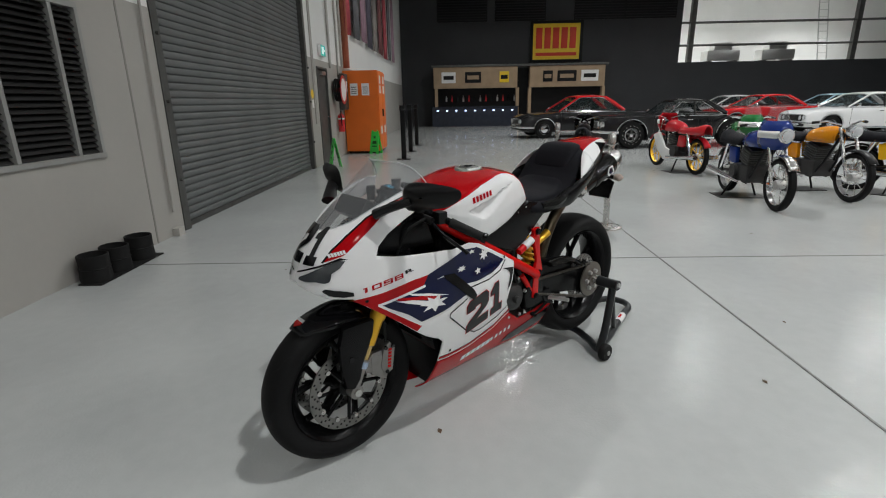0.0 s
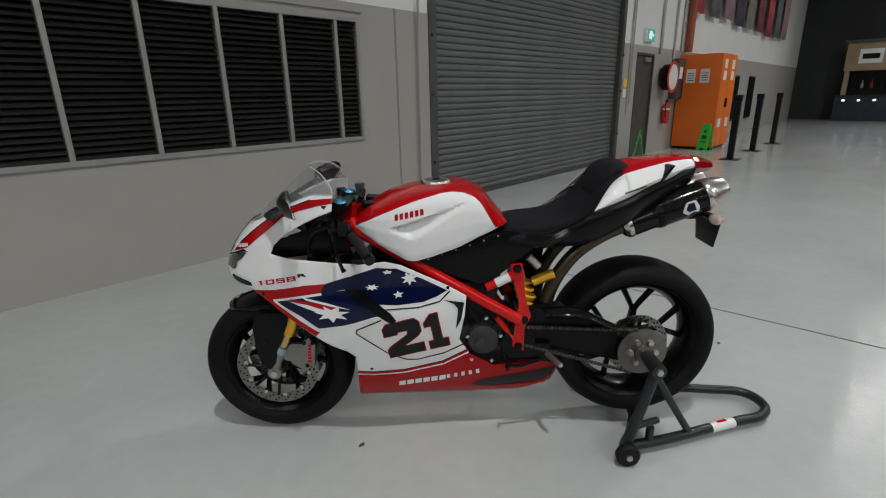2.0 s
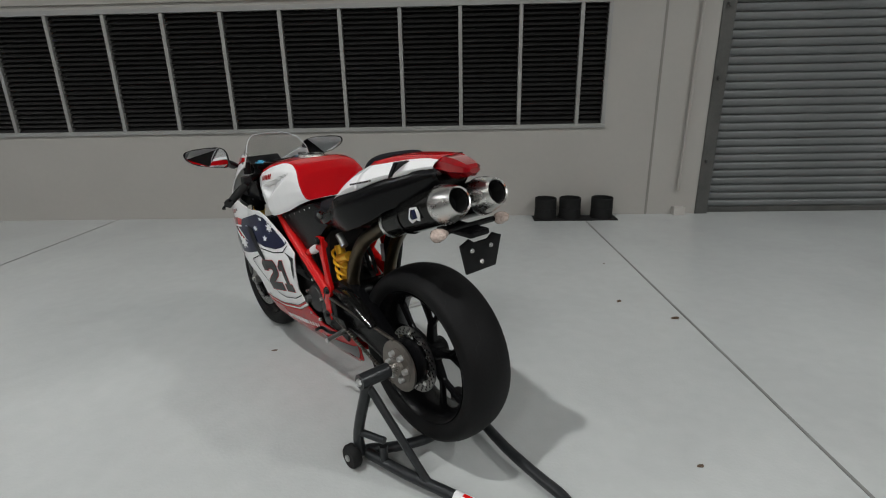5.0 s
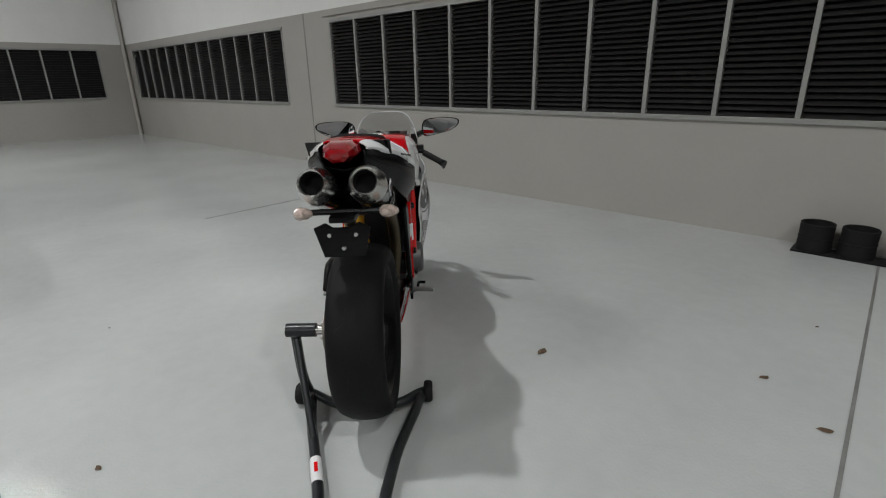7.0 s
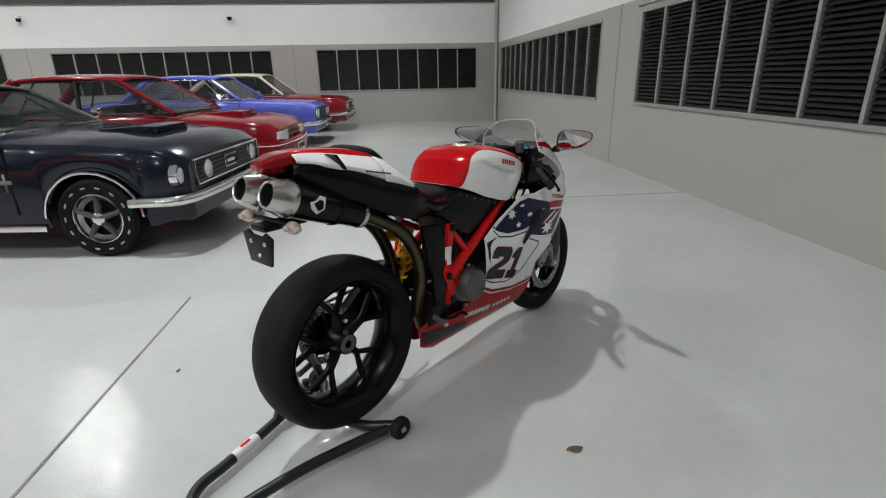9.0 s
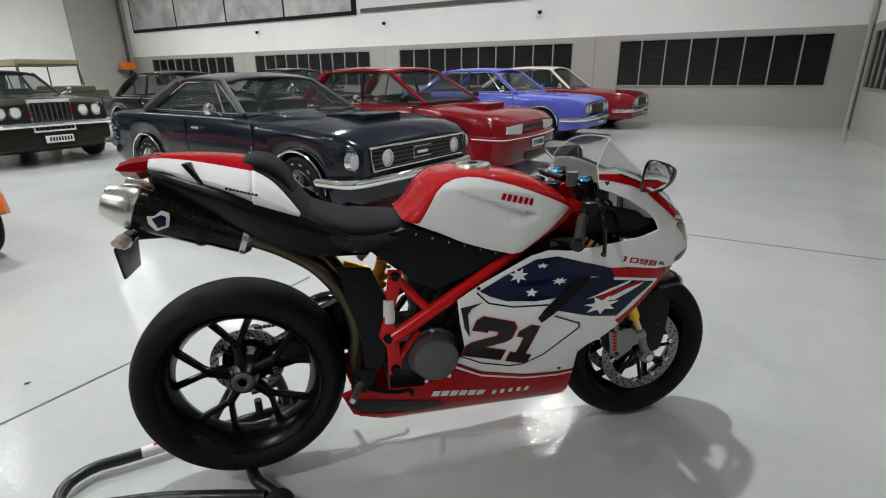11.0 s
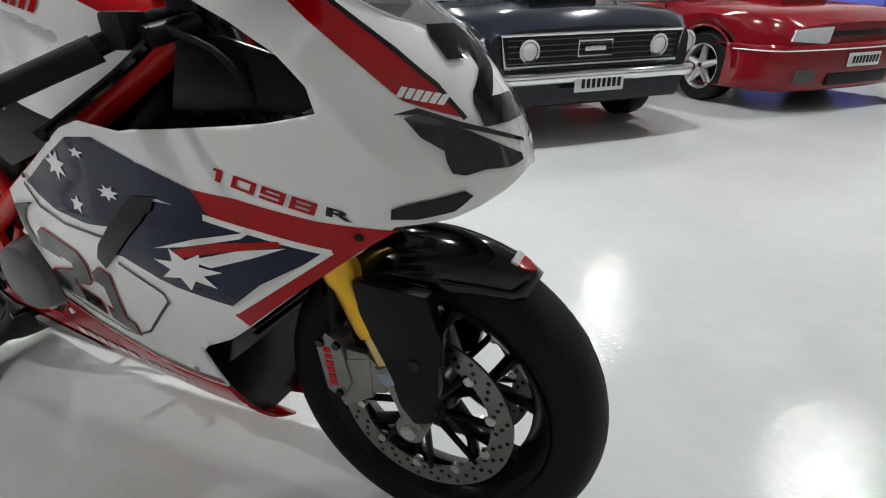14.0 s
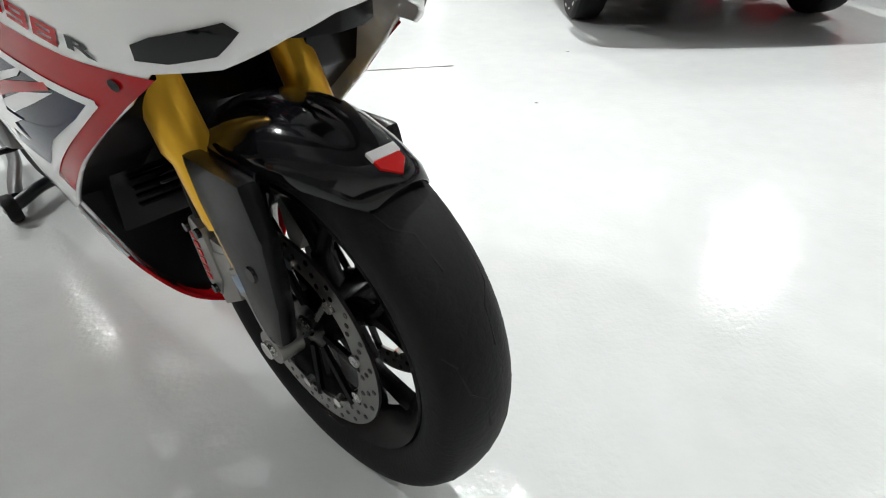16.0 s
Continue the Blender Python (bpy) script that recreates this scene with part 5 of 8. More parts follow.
# front mudguard
rows = []
for a in np.linspace(radians(57), radians(128), 16):
    f = (a - radians(57)) / radians(71)
    hw = 0.040 + 0.044 * min(1, f * 2.6) ** 0.6
    r = 0.317
    rows.append([(1.43 + (r - 0.055 * (abs(k) ** 2.3) * min(1, 0.42 + f * 2)) * math.cos(a), hw * k, 0.30 + (r - 0.055 * (abs(k) ** 2.3) * min(1, 0.42 + f * 2)) * math.sin(a)) for k in np.linspace(-1, 1, 13)])
mg = loft(rows, M_BBLACK, "front_mudguard", bike, "gloss black front mudguard", solid=0.004)
part("shield_badge", moved(prism([(-0.018, 0.015), (0.018, 0.015), (0.017, -0.006), (0, -0.022), (-0.017, -0.006)], 0, 0.004, 0.001, "xy"), Matrix.Translation((1.43 + 0.3185 * math.cos(radians(63)), 0, 0.30 + 0.3185 * math.sin(radians(63)))) @ pose(0, 0, 0, 0, 27, 0) @ pose(0, 0, 0, 0, 0, 90)), M_FRAME, mg, "small red shield badge")
part("badge_band", moved(box(-0.019, 0.019, 0.004, 0.016, 0.001, 0.0055, 0.001), Matrix.Translation((1.43 + 0.3185 * math.cos(radians(63)), 0, 0.30 + 0.3185 * math.sin(radians(63)))) @ pose(0, 0, 0, 0, 27, 0) @ pose(0, 0, 0, 0, 0, 90)), M_TAPE, mg, "white band across the badge")
for s in (1, -1):
    part("mudguard_stay", prism([(1.36, 0.57), (1.46, 0.565), (1.45, 0.50), (1.37, 0.52)], s * 0.072, s * 0.090, 0.005), M_BBLACK, mg)
# bars, levers, mirrors, clocks
for s in (1, -1):
    h = part("handlebar", tube([(1.13, s * 0.105, 0.925), (1.11, s * 0.15, 0.920), (1.0, s * 0.305, 0.842)], 0.0125, 12), M_SATIN, bike, "black clip-on handlebar")
    part("grip", tube([(1.065, s * 0.208, 0.888), (1.0, s * 0.305, 0.8415)], [0.0175, 0.016, 0.0165, 0.016], 14), M_RUBBER, h)
    part("bar_end", tube([(1.0, s * 0.305, 0.8415), (0.991, s * 0.318, 0.836)], 0.019, 12), M_BBLACK, h)
    part("lever", tube([(1.13, s * 0.165, 0.905), (1.125, s * 0.23, 0.862), (1.09, s * 0.30, 0.812), (1.08, s * 0.312, 0.80)], [0.009, 0.007, 0.006, 0.009], 8, 4), M_BBLACK, h, "black lever")
    part("switch_box", box(1.075, 1.115, s * 0.185 - 0.02, s * 0.185 + 0.02, 0.885, 0.93, 0.008), M_BLACKP, h)
    part("master_cylinder", merge(tube([(1.15, s * 0.12, 0.915), (1.135, s * 0.19, 0.90)], 0.014, 10), tube([(1.16, s * 0.15, 0.93), (1.16, s * 0.15, 0.985)], 0.018, 12)), M_BLACKP, h)
    mm = part("mirror", tube([(1.345, s * 0.150, 0.952), (1.315, s * 0.19, 0.975), (1.27, s * 0.245, 1.0)], [0.018, 0.015, 0.014], 10, 4, 1.6), M_BLACKP, bike, "black mirror on a slim stalk")
    # housing: a rounded shell, glass on its rear
    rows = []
    for k, f in ((0.0, 0.05), (0.010, 0.55), (0.024, 0.85), (0.042, 1.0)):
        ring = []
        for a in np.linspace(0, 2 * math.pi, 21)[:-1]:
            cy, cz_ = math.cos(a), math.sin(a)
            ring.append((1.275 - 1.0 * k - 0.030 * f * cy + 0.010 * f * cz_, s * (0.300 + 0.108 * f * (abs(cy) ** 0.65 * np.sign(cy))), 1.018 + 0.044 * f * (abs(cz_) ** 0.65 * np.sign(cz_)) * (1 - 0.42 * cy) + 0.020 * cy * f))
        rows.append(ring)
    loft(rows, M_BLACKP, "mirror_shell", mm, closed=True)
    ring = [(p[0] + 0.002, s * 0.300 + (p[1] - s * 0.300) * 0.93, 1.018 + (p[2] - 1.018) * 0.93) for p in rows[-1]]
    obj("mirror_glass", ring, [tuple(range(len(ring)))], M_MIRROR, mm, "mirror glass", smooth=False)
part("dash", moved(box(-0.03, 0.03, -0.085, 0.085, -0.035, 0.035, 0.012), pose(1.325, 0, 0.945, 0, -35, 0)), M_BLACKP, bike, "black instrument panel")
part("dash_screen", moved(box(-0.034, -0.0295, -0.07, 0.07, -0.022, 0.022, 0.002), pose(1.325, 0, 0.945, 0, -35, 0)), M_GLASS, bike)
part("fluid_pot", lathe([(0, 0.0), (0.018, 0.0), (0.018, 0.035), (0.02, 0.036), (0.02, 0.045), (0, 0.045)], "z", 16, (1.075, -0.10, 0.965)), M_COVER, bike, "grey brake fluid pot")
part("steering_damper", merge(tube([(1.06, -0.075, 0.985), (1.05, 0.075, 0.985)], 0.012, 12), tube([(1.05, 0.03, 0.985), (1.05, 0.11, 0.985)], 0.006, 8)), M_SATIN, bike, "black steering damper")
part("ignition", lathe([(0, 0.018), (0.018, 0.018), (0.022, 0)], "z", 16, (1.065, 0, 0.965)), M_STEEL, bike)
for i in range(3):
    part("cable", tube([(1.12, 0.10 - 0.1 * i, 0.93), (1.22, 0.08 - 0.09 * i, 0.90), (1.24, 0.05 - 0.05 * i, 0.80), (1.18, 0.04 - 0.04 * i, 0.70)], 0.006, 8, 5), M_RUBBER, bike)
for s in (1, -1):
    part("cockpit_panel", prism([(1.08, 0.80), (1.30, 0.805), (1.36, 0.83), (1.30, 0.875), (1.20, 0.90), (1.12, 0.90)], s * 0.125, s * 0.135, 0.004), M_SATIN, bike, "black cockpit infill panel")
    part("wiring_loom", tube([(1.28, s * 0.06, 0.92), (1.24, s * 0.115, 0.86), (1.18, s * 0.12, 0.84), (1.10, s * 0.11, 0.80)], 0.010, 8, 4), M_RUBBER, bike)
    part("brake_hose", tube([(1.15, s * 0.17, 0.91), (1.22, s * 0.15, 0.87), (1.25, s * 0.12, 0.76), (1.30, s * 0.11, 0.60), (1.29, s * 0.10, 0.45)], 0.005, 8, 4), M_RUBBER, bike)
# foot rests, plate holder, indicators
for s in (1, -1):
    fr_ = part("foot_rest_bracket", prism([(0.36, 0.43), (0.42, 0.43), (0.40, 0.36), (0.34, 0.345), (0.335, 0.375)], s * 0.14, s * 0.152, 0.003), M_SATIN, bike)
    part("foot_peg", tube([(0.365, s * 0.15, 0.385), (0.335, s * 0.245, 0.39)], [0.011, 0.009], 10), M_ALLOY, fr_, "bare alloy foot peg")
    part("pedal", tube([(0.39, s * 0.155, 0.365), (0.47, s * 0.165, 0.345), (0.52, s * 0.17, 0.35), (0.52, s * 0.20, 0.35)], 0.007, 8, 3), M_SATIN, fr_)
ph = part("plate_holder", merge(prism([(-0.062, 0.772), (0.062, 0.772), (0.086, 0.865), (0.05, 0.880), (0.028, 0.865), (-0.028, 0.865), (-0.05, 0.880), (-0.086, 0.865)], -0.262, -0.254, 0.002, "yz")), M_SATIN, bike, "black bare number plate holder")
part("holder_arm", merge(box(-0.257, -0.10, -0.04, 0.04, 0.876, 0.896, 0.008), tube([(-0.12, 0, 0.89), (-0.05, 0, 0.95)], 0.03, 10), tube([(-0.205, -0.11, 0.90), (-0.205, 0.11, 0.90)], 0.010, 8)), M_SATIN, ph)
for y, z in ((-0.04, 0.842), (0.04, 0.842), (0, 0.80)):
    part("screw", lathe([(0, -0.2655), (0.006, -0.2655), (0.008, -0.262)], "x", 10, (0, y, z)), M_STEEL, ph)
for s in (1, -1):
    ind = part("indicator", lathe([(0.0, -0.038), (0.008, -0.036), (0.018, -0.018), (0.021, 0.0), (0.018, 0.013), (0.007, 0.022), (0, 0.023)], "y", 18, (-0.215, s * 0.132, 0.900)), M_AMBER, bike, "clear indicator lamp")
    part("bulb", lathe([(0, -0.02), (0.010, -0.01), (0.010, 0.01), (0, 0.02)], "y", 10, (-0.232, s * 0.132, 0.900)), M_AMBER, ind)

# ---- paddock stand ----
stand = empty("paddock_stand", pose(0, 0, 0, 0, 0, -47), "dark grey tubular single-sided paddock stand on small wheels", "paddock stand")
R_ = 0.0195
part("loop", tube([(0.06, 0.272, 0.045), (-0.10, 0.235, 0.042), (-0.27, 0.182, 0.04), (-0.44, 0.132, 0.04), (-0.545, 0.105, 0.04), (-0.603, 0.045, 0.04), (-0.600, -0.035, 0.04), (-0.545, -0.078, 0.042), (-0.43, -0.090, 0.045), (-0.27, -0.110, 0.05), (-0.08, -0.155, 0.055), (0.04, -0.180, 0.05)], R_, 14, 6), M_STAND, stand, "bent tube handle loop")
part("axle_tube", tube([(0.085, 0.305, 0.045), (0.075, 0.262, 0.045), (0.02, 0.18, 0.045), (-0.03, 0.05, 0.048), (0.0, -0.09, 0.05), (0.06, -0.165, 0.05), (0.085, -0.20, 0.048)], R_, 14, 5), M_STAND, stand)
part("upright", tube([(0.085, 0.285, 0.045), (0.065, 0.30, 0.15), (0.0, 0.288, 0.372)], R_, 14, 4), M_STAND, stand)
part("brace", tube([(-0.20, 0.203, 0.045), (-0.005, 0.283, 0.35)], 0.014, 12), M_STAND, stand)
part("rung", tube([(0.065, 0.30, 0.15), (-0.04, 0.262, 0.15)], 0.013, 10), M_STAND, stand)
pin = part("lift_pin", tube([(0, 0.205, 0.386), (0, 0.318, 0.386)], 0.0265, 20), M_STAND, stand, "steel lifting pin in the hub")
part("pin_tip", tube([(0, 0.165, 0.386), (0, 0.206, 0.386)], 0.018, 16), M_STEEL, pin)
part("pin_bolt", lathe([(0, 0.326), (0.012, 0.326), (0.014, 0.318)], "y", 6, (0, 0, 0.386)), M_ALLOY, pin)
part("stub", tube([(-0.02, 0.255, 0.05), (-0.02, 0.255, 0.115)], 0.015, 12), M_STAND, stand)
for y0, y1 in ((0.303, 0.340), (-0.225, -0.190)):
    wl = part("stand_wheel", lathe([(0.008, y0), (0.038, y0), (0.044, y0 + 0.008), (0.044, y1 - 0.008), (0.038, y1), (0.008, y1)], "y", 24, (0.085, 0, 0.0445), True), M_RUBBER, stand, "small black rubber wheel")
    part("wheel_bolt", lathe([(0, y0 - 0.004), (0.012, y0 - 0.004), (0.012, y1 + 0.006), (0, y1 + 0.006)], "y", 8, (0.085, 0, 0.0445)), M_ALLOY, wl)
tp = part("label_sleeve", tube([(-0.30, 0.173, 0.040), (-0.41, 0.141, 0.040)], R_ + 0.0012, 16, 0, 1.0, False), M_TAPE, stand, "white printed sleeve")
part("lettering", moved(box(-0.045, 0.0, -0.006, 0.006, 0.0185, 0.0215), pose(-0.33, 0.164, 0.04, 0, 0, 16)), M_FRAME, tp)

# ---- fixtures of the hall ----
lamp0 = None
# includes housings for the two added mezzanine fill lights
for lx, ly in LAMP_XY:
    if lamp0 is None:
        lamp0 = empty("ceiling_lamp", pose(lx, ly, 6.9), "round aluminium high-bay lamp hanging from the ceiling", "ceiling lamp", "high-bay lamps")
        part("housing", lathe([(0.0, 0.32), (0.08, 0.32), (0.12, 0.22), (0.20, 0.12), (0.24, 0.0), (0.232, 0.0), (0.19, 0.11), (0.0, 0.12)], "z", 28), M_ALLOY, lamp0)
        part("diffuser", lathe([(0.0, 0.03), (0.12, 0.03), (0.125, 0.06), (0.0, 0.07)], "z", 24), M_LAMP, lamp0, "white glowing diffuser")
        part("hanger", tube([(0, 0, 0.32), (0, 0, 0.70)], 0.008, 8), M_STEEL, lamp0)
    else:
        copy_thing(lamp0, pose(lx, ly, 6.9))

# three black tubs on a strip beside the louvre wall
strip = empty("rubber_strip", pose(-1.28, -3.40, 0), "flat black rubber strip under the tubs", "rubber strip")
part("strip", box(-0.42, 0.42, -0.085, 0.10, 0.001, 0.012, 0.004), M_RUBBER, strip)
tub0 = None
for x in (-0.985, -1.235, -1.56):
    if tub0 is None:
        tub0 = empty("rubber_tub", pose(x, -3.42, 0.012), "round black rubber tub beside the grey wall", "tub", "black tubs")
        part("tub", lathe([(0.0, 0.012), (0.092, 0.012), (0.098, 0.20), (0.104, 0.205), (0.109, 0.20), (0.106, 0.10), (0.112, 0.02), (0.112, 0.0), (0.0, 0.0)], "z", 28), M_RUBBER, tub0)
        part("rib", lathe([(0.107, 0.095), (0.112, 0.10), (0.107, 0.105)], "z", 28), M_RUBBER, tub0)
    else:
        copy_thing(tub0, pose(x, -3.42, 0.012, 0, 0, 40 * x))

# dry leaves and scraps on the floor
random.seed(4)
for x, y, L, a in ((0.88, -0.68, 0.035, 20), (-0.245, -0.845, 0.07, 100), (-1.10, -1.295, 0.05, 60), (0.51, 0.85, 0.035, 10), (2.07, 1.25, 0.02, 0), (-1.35, -1.05, 0.06, 30), (-0.15, 1.35, 0.03, 0), (-1.2, -2.0, 0.025, 80), (-0.95, 0.15, 0.03, 30), (1.7, 0.5, 0.02, 0), (-2.2, 2.3, 0.03, 50)):
    v, f = [], []
    n = 7
    for i in range(n):
        t = i / (n - 1)
        w = 0.26 * L * math.sin(math.pi * min(1, t * 1.05)) + 0.001
        for k in (-1, 0, 1):
            v.append((L * (t - 0.5), w * k + 0.05 * L * math.sin(5 * t), 0.002 + 0.10 * L * (1 - abs(k)) * math.sin(math.pi * t) + 0.03 * L * random.random()))
    for i in range(n - 1):
        for k in (0, 1):
            f.append((3 * i + k, 3 * i + k + 1, 3 * i + k + 4, 3 * i + k + 3))
    lf = obj("dry_leaf", v, f, M_LEAF)
    lf.matrix_world = pose(x, y, 0.0008, 0, 0, a)
    tagged(lf, "small curled dry brown leaf on the floor", "leaf", "leaves on the floor")


# chrome queue posts and black ones
def queue_post(x, y, chrome):
    q = empty("queue_post", pose(x, y, 0), "brushed steel queue post with a round base" if chrome else "black queue post with a flat base", "queue post", "steel posts" if chrome else "black posts")
    m = M_STEEL if chrome else M_BLACKP
    if chrome:
        part("base", lathe([(0.0, 0.03), (0.06, 0.028), (0.15, 0.016), (0.165, 0.010), (0.165, 0.0), (0.0, 0.0)], "z", 36), m, q)
        part("post", tube([(0, 0, 0.02), (0, 0, 0.93)], 0.032, 18), m, q)
        part("cap", lathe([(0, 0.02), (0.03, 0.018), (0.042, 0.0), (0.042, -0.09), (0.034, -0.10)], "z", 18, (0, 0, 0.95)), m, q)
    else:
        part("base", box(-0.16, 0.16, -0.16, 0.16, 0.0, 0.012, 0.004), m, q)
        part("post", box(-0.055, 0.055, -0.055, 0.055, 0.012, 1.12, 0.008), m, q)
        part("cap", box(-0.065, 0.065, -0.065, 0.065, 1.12, 1.24, 0.012), m, q)


for x, y in ((-2.53, 0.97), (-5.2, 0.95)):
    queue_post(x, y, True)
for x, y in ((-9.42, -1.84), (-11.31, -1.84), (-13.41, -1.83)):
    queue_post(x, y, False)

# wall things past the roller door
ex = empty("exit_sign", pose(-9.0, WY, 2.30), "lit green exit sign above the fire door", "exit sign")
part("sign_box", box(-0.20, 0.20, 0.002, 0.07, 0.0, 0.24, 0.008), M_WHITEP, ex)
part("sign_face", box(-0.185, 0.185, 0.07, 0.074, 0.012, 0.228), M_EXIT, ex, "green lit face")
part("symbol", merge(box(-0.03, 0.10, 0.074, 0.077, 0.05, 0.19), box(-0.13, -0.05, 0.074, 0.077, 0.10, 0.14)), M_EXITW, ex, "white lit panel")
oc = empty("orange_cabinet", pose(-11.6, -3.05, 0), "tall orange steel cabinet with paper notices", "cabinet")
part("body", box(-0.62, 0.62, -0.48, 0.42, 0.06, 2.12, 0.012), M_ORANGE, oc)
part("plinth", box(-0.58, 0.58, -0.44, 0.38, 0.0, 0.06), M_BLACKP, oc)
for x in (-0.31, 0.31):
    dr = part("door", box(x - 0.30, x + 0.30, 0.42, 0.438, 0.10, 2.08, 0.005), M_ORANGE, oc)
    part("handle", box(x * 0.15 - 0.012, x * 0.15 + 0.012, 0.438, 0.465, 0.95, 1.15, 0.004), M_BLACKP, dr)
    for z in (0.5, 1.55, 1.8):
        part("notice", box(x - 0.12, x + 0.12, 0.438, 0.4405, z, z + 0.2), M_WHITEP, dr, "small printed notice")
for y in (-0.2, 0.1):
    nt_ = part("notice", box(0.62, 0.6225, y - 0.1, y + 0.1, 1.5, 1.8), M_WHITEP, oc, "small printed notice")
    part("print", merge(*[box(0.6225, 0.624, y - 0.07, y + 0.07, 1.55 + 0.05 * i, 1.565 + 0.05 * i) for i in range(4)]), M_BLACKP, nt_)
hr = empty("hose_reel", pose(-10.0, WY + 0.02, 1.62), "red and white fire hose reel with a black hose", "hose reel")
part("disc", lathe([(0.0, 0.24), (0.10, 0.245), (0.26, 0.235), (0.27, 0.22), (0.27, 0.205)], "y", 36), M_WHITEP, hr)
part("rim", lathe([(0.27, 0.235), (0.33, 0.235), (0.335, 0.22), (0.27, 0.21)], "y", 36), M_REDP, hr)
part("hose", merge(*[lathe([(0.24 + 0.03 * math.cos(a), y + 0.018 * math.sin(a)) for a in np.linspace(0, 6.283, 9)[:-1]], "y", 30, closed=True) for y in (0.05, 0.09, 0.13, 0.17)]), M_RUBBER, hr)
part("bracket", box(-0.05, 0.05, 0.0, 0.22, -0.05, 0.05, 0.01), M_REDP, hr)
fe = empty("fire_extinguisher", pose(-10.2, WY + 0.10, 0.62), "red fire extinguisher hung on the grey wall", "extinguisher")
part("cylinder", lathe([(0.0, 0.0), (0.075, 0.005), (0.08, 0.02), (0.08, 0.38), (0.05, 0.43), (0.02, 0.45), (0.02, 0.48), (0.0, 0.48)], "z", 24), M_REDP, fe)
part("valve", box(-0.05, 0.03, -0.015, 0.015, 0.47, 0.52, 0.006), M_BLACKP, fe)
part("hose", tube([(0.03, 0, 0.48), (0.10, 0.02, 0.42), (0.09, 0.03, 0.15)], 0.011, 8, 4), M_RUBBER, fe)
part("band", lathe([(0.0815, 0.30), (0.0815, 0.34)], "z", 24), M_WHITEP, fe)
sb = empty("switch_board", pose(-10.75, WY, 1.15), "dark grey steel switch box on the wall", "switch box")
part("case", box(-0.22, 0.22, 0.002, 0.16, 0.0, 0.88, 0.012), M_GUIDE, sb)
part("label", box(-0.10, 0.10, 0.16, 0.163, 0.45, 0.70), M_WHITEP, sb)
for i, (x, z0, z1, r) in enumerate(((-9.72, 2.1, 6.5, 0.03), (-10.55, 2.0, 6.5, 0.025), (-11.0, 2.2, 6.5, 0.03), (-8.2, 0.9, 6.5, 0.016), (-8.3, 1.1, 6.5, 0.014))):
    structure(f"trim_{20 + i}", tube([(x, WY + r + 0.002, z0), (x, WY + r + 0.002, z1)], r, 10), M_PIPE, "painted service pipe on the wall")
structure("trim_30", tube([(-11.3, WY + 0.09, 2.2), (-11.3, WY + 0.09, 6.8)], 0.085, 14), mat("rust_red_pipe", (0.35, 0.10, 0.05), 0.5, var=0.15), "rust red sprinkler riser on the wall")
cd = empty("caution_tag", pose(-8.05, WY + 0.012, 1.35), "small yellow caution tag with a white card", "tag")
part("tag", lathe([(0, 0.006), (0.09, 0.006), (0.09, 0.0)], "y", 20, (0, 0, 0.15)), M_SIGNY, cd)
part("card", box(-0.07, 0.07, 0.0, 0.005, -0.12, 0.04), M_WHITEP, cd)


def wet_sign(x, y, a):
    w = empty("wet_floor_sign", pose(x, y, 0, 0, 0, a), "bright green folding wet-floor sign standing open", "floor sign", "wet-floor signs")
    for s in (1, -1):
        o = part("leaf", prism([(-0.14, 0.0), (-0.06, 0.0), (-0.05, 0.05), (0.05, 0.05), (0.06, 0.0), (0.14, 0.0), (0.10, 0.60), (0.05, 0.62), (0.05, 0.58), (-0.05, 0.58), (-0.05, 0.62), (-0.10, 0.60)], -0.008, 0.008, 0.003), M_GREEN, w)
        o.matrix_basis = pose(0, s * 0.11, 0, s * 10.5, 0, 0)
        p = part("print", merge(box(-0.06, 0.06, -0.0095, 0.0095, 0.26, 0.34), box(-0.07, 0.07, -0.0095, 0.0095, 0.18, 0.21), box(-0.03, 0.03, -0.0095, 0.0095, 0.40, 0.46)), mat("dark_green_print", (0.01, 0.12, 0.02), 0.5) if "dark_green_print" not in bpy.data.materials else bpy.data.materials["dark_green_print"], o)


wet_sign(-8.15, -3.20, 25)
wet_sign(-10.95, -2.75, 70)
# vending and display row further down the wall, with the small dark windows
for i, x in enumerate((-14.4, -16.2, -18.3)):
    v = empty("display_case", pose(x, WY + 0.03, 1.0), "narrow dark framed board on the grey wall", "board", "wall boards")
    part("board", box(-0.35, 0.35, -0.02, 0.03, -0.6, 0.75, 0.01), M_BLACKP, v)
    part("pane", box(-0.30, 0.30, 0.03, 0.034, -0.55, 0.70), M_GLASS, v)
bc = empty("grey_bin", pose(-12.9, -3.1, 0), "pale grey tall bin beside the orange cabinet", "bin")
part("body", box(-0.25, 0.25, -0.25, 0.25, 0.0, 1.05, 0.03), M_WHITEP, bc)
part("lid", box(-0.27, 0.27, -0.27, 0.27, 1.05, 1.12, 0.02), M_BLACKP, bc)
random.seed(11)
PCOL = [(0.45, 0.08, 0.10), (0.16, 0.16, 0.17), (0.38, 0.24, 0.30), (0.10, 0.09, 0.12), (0.30, 0.27, 0.25), (0.22, 0.08, 0.08)]
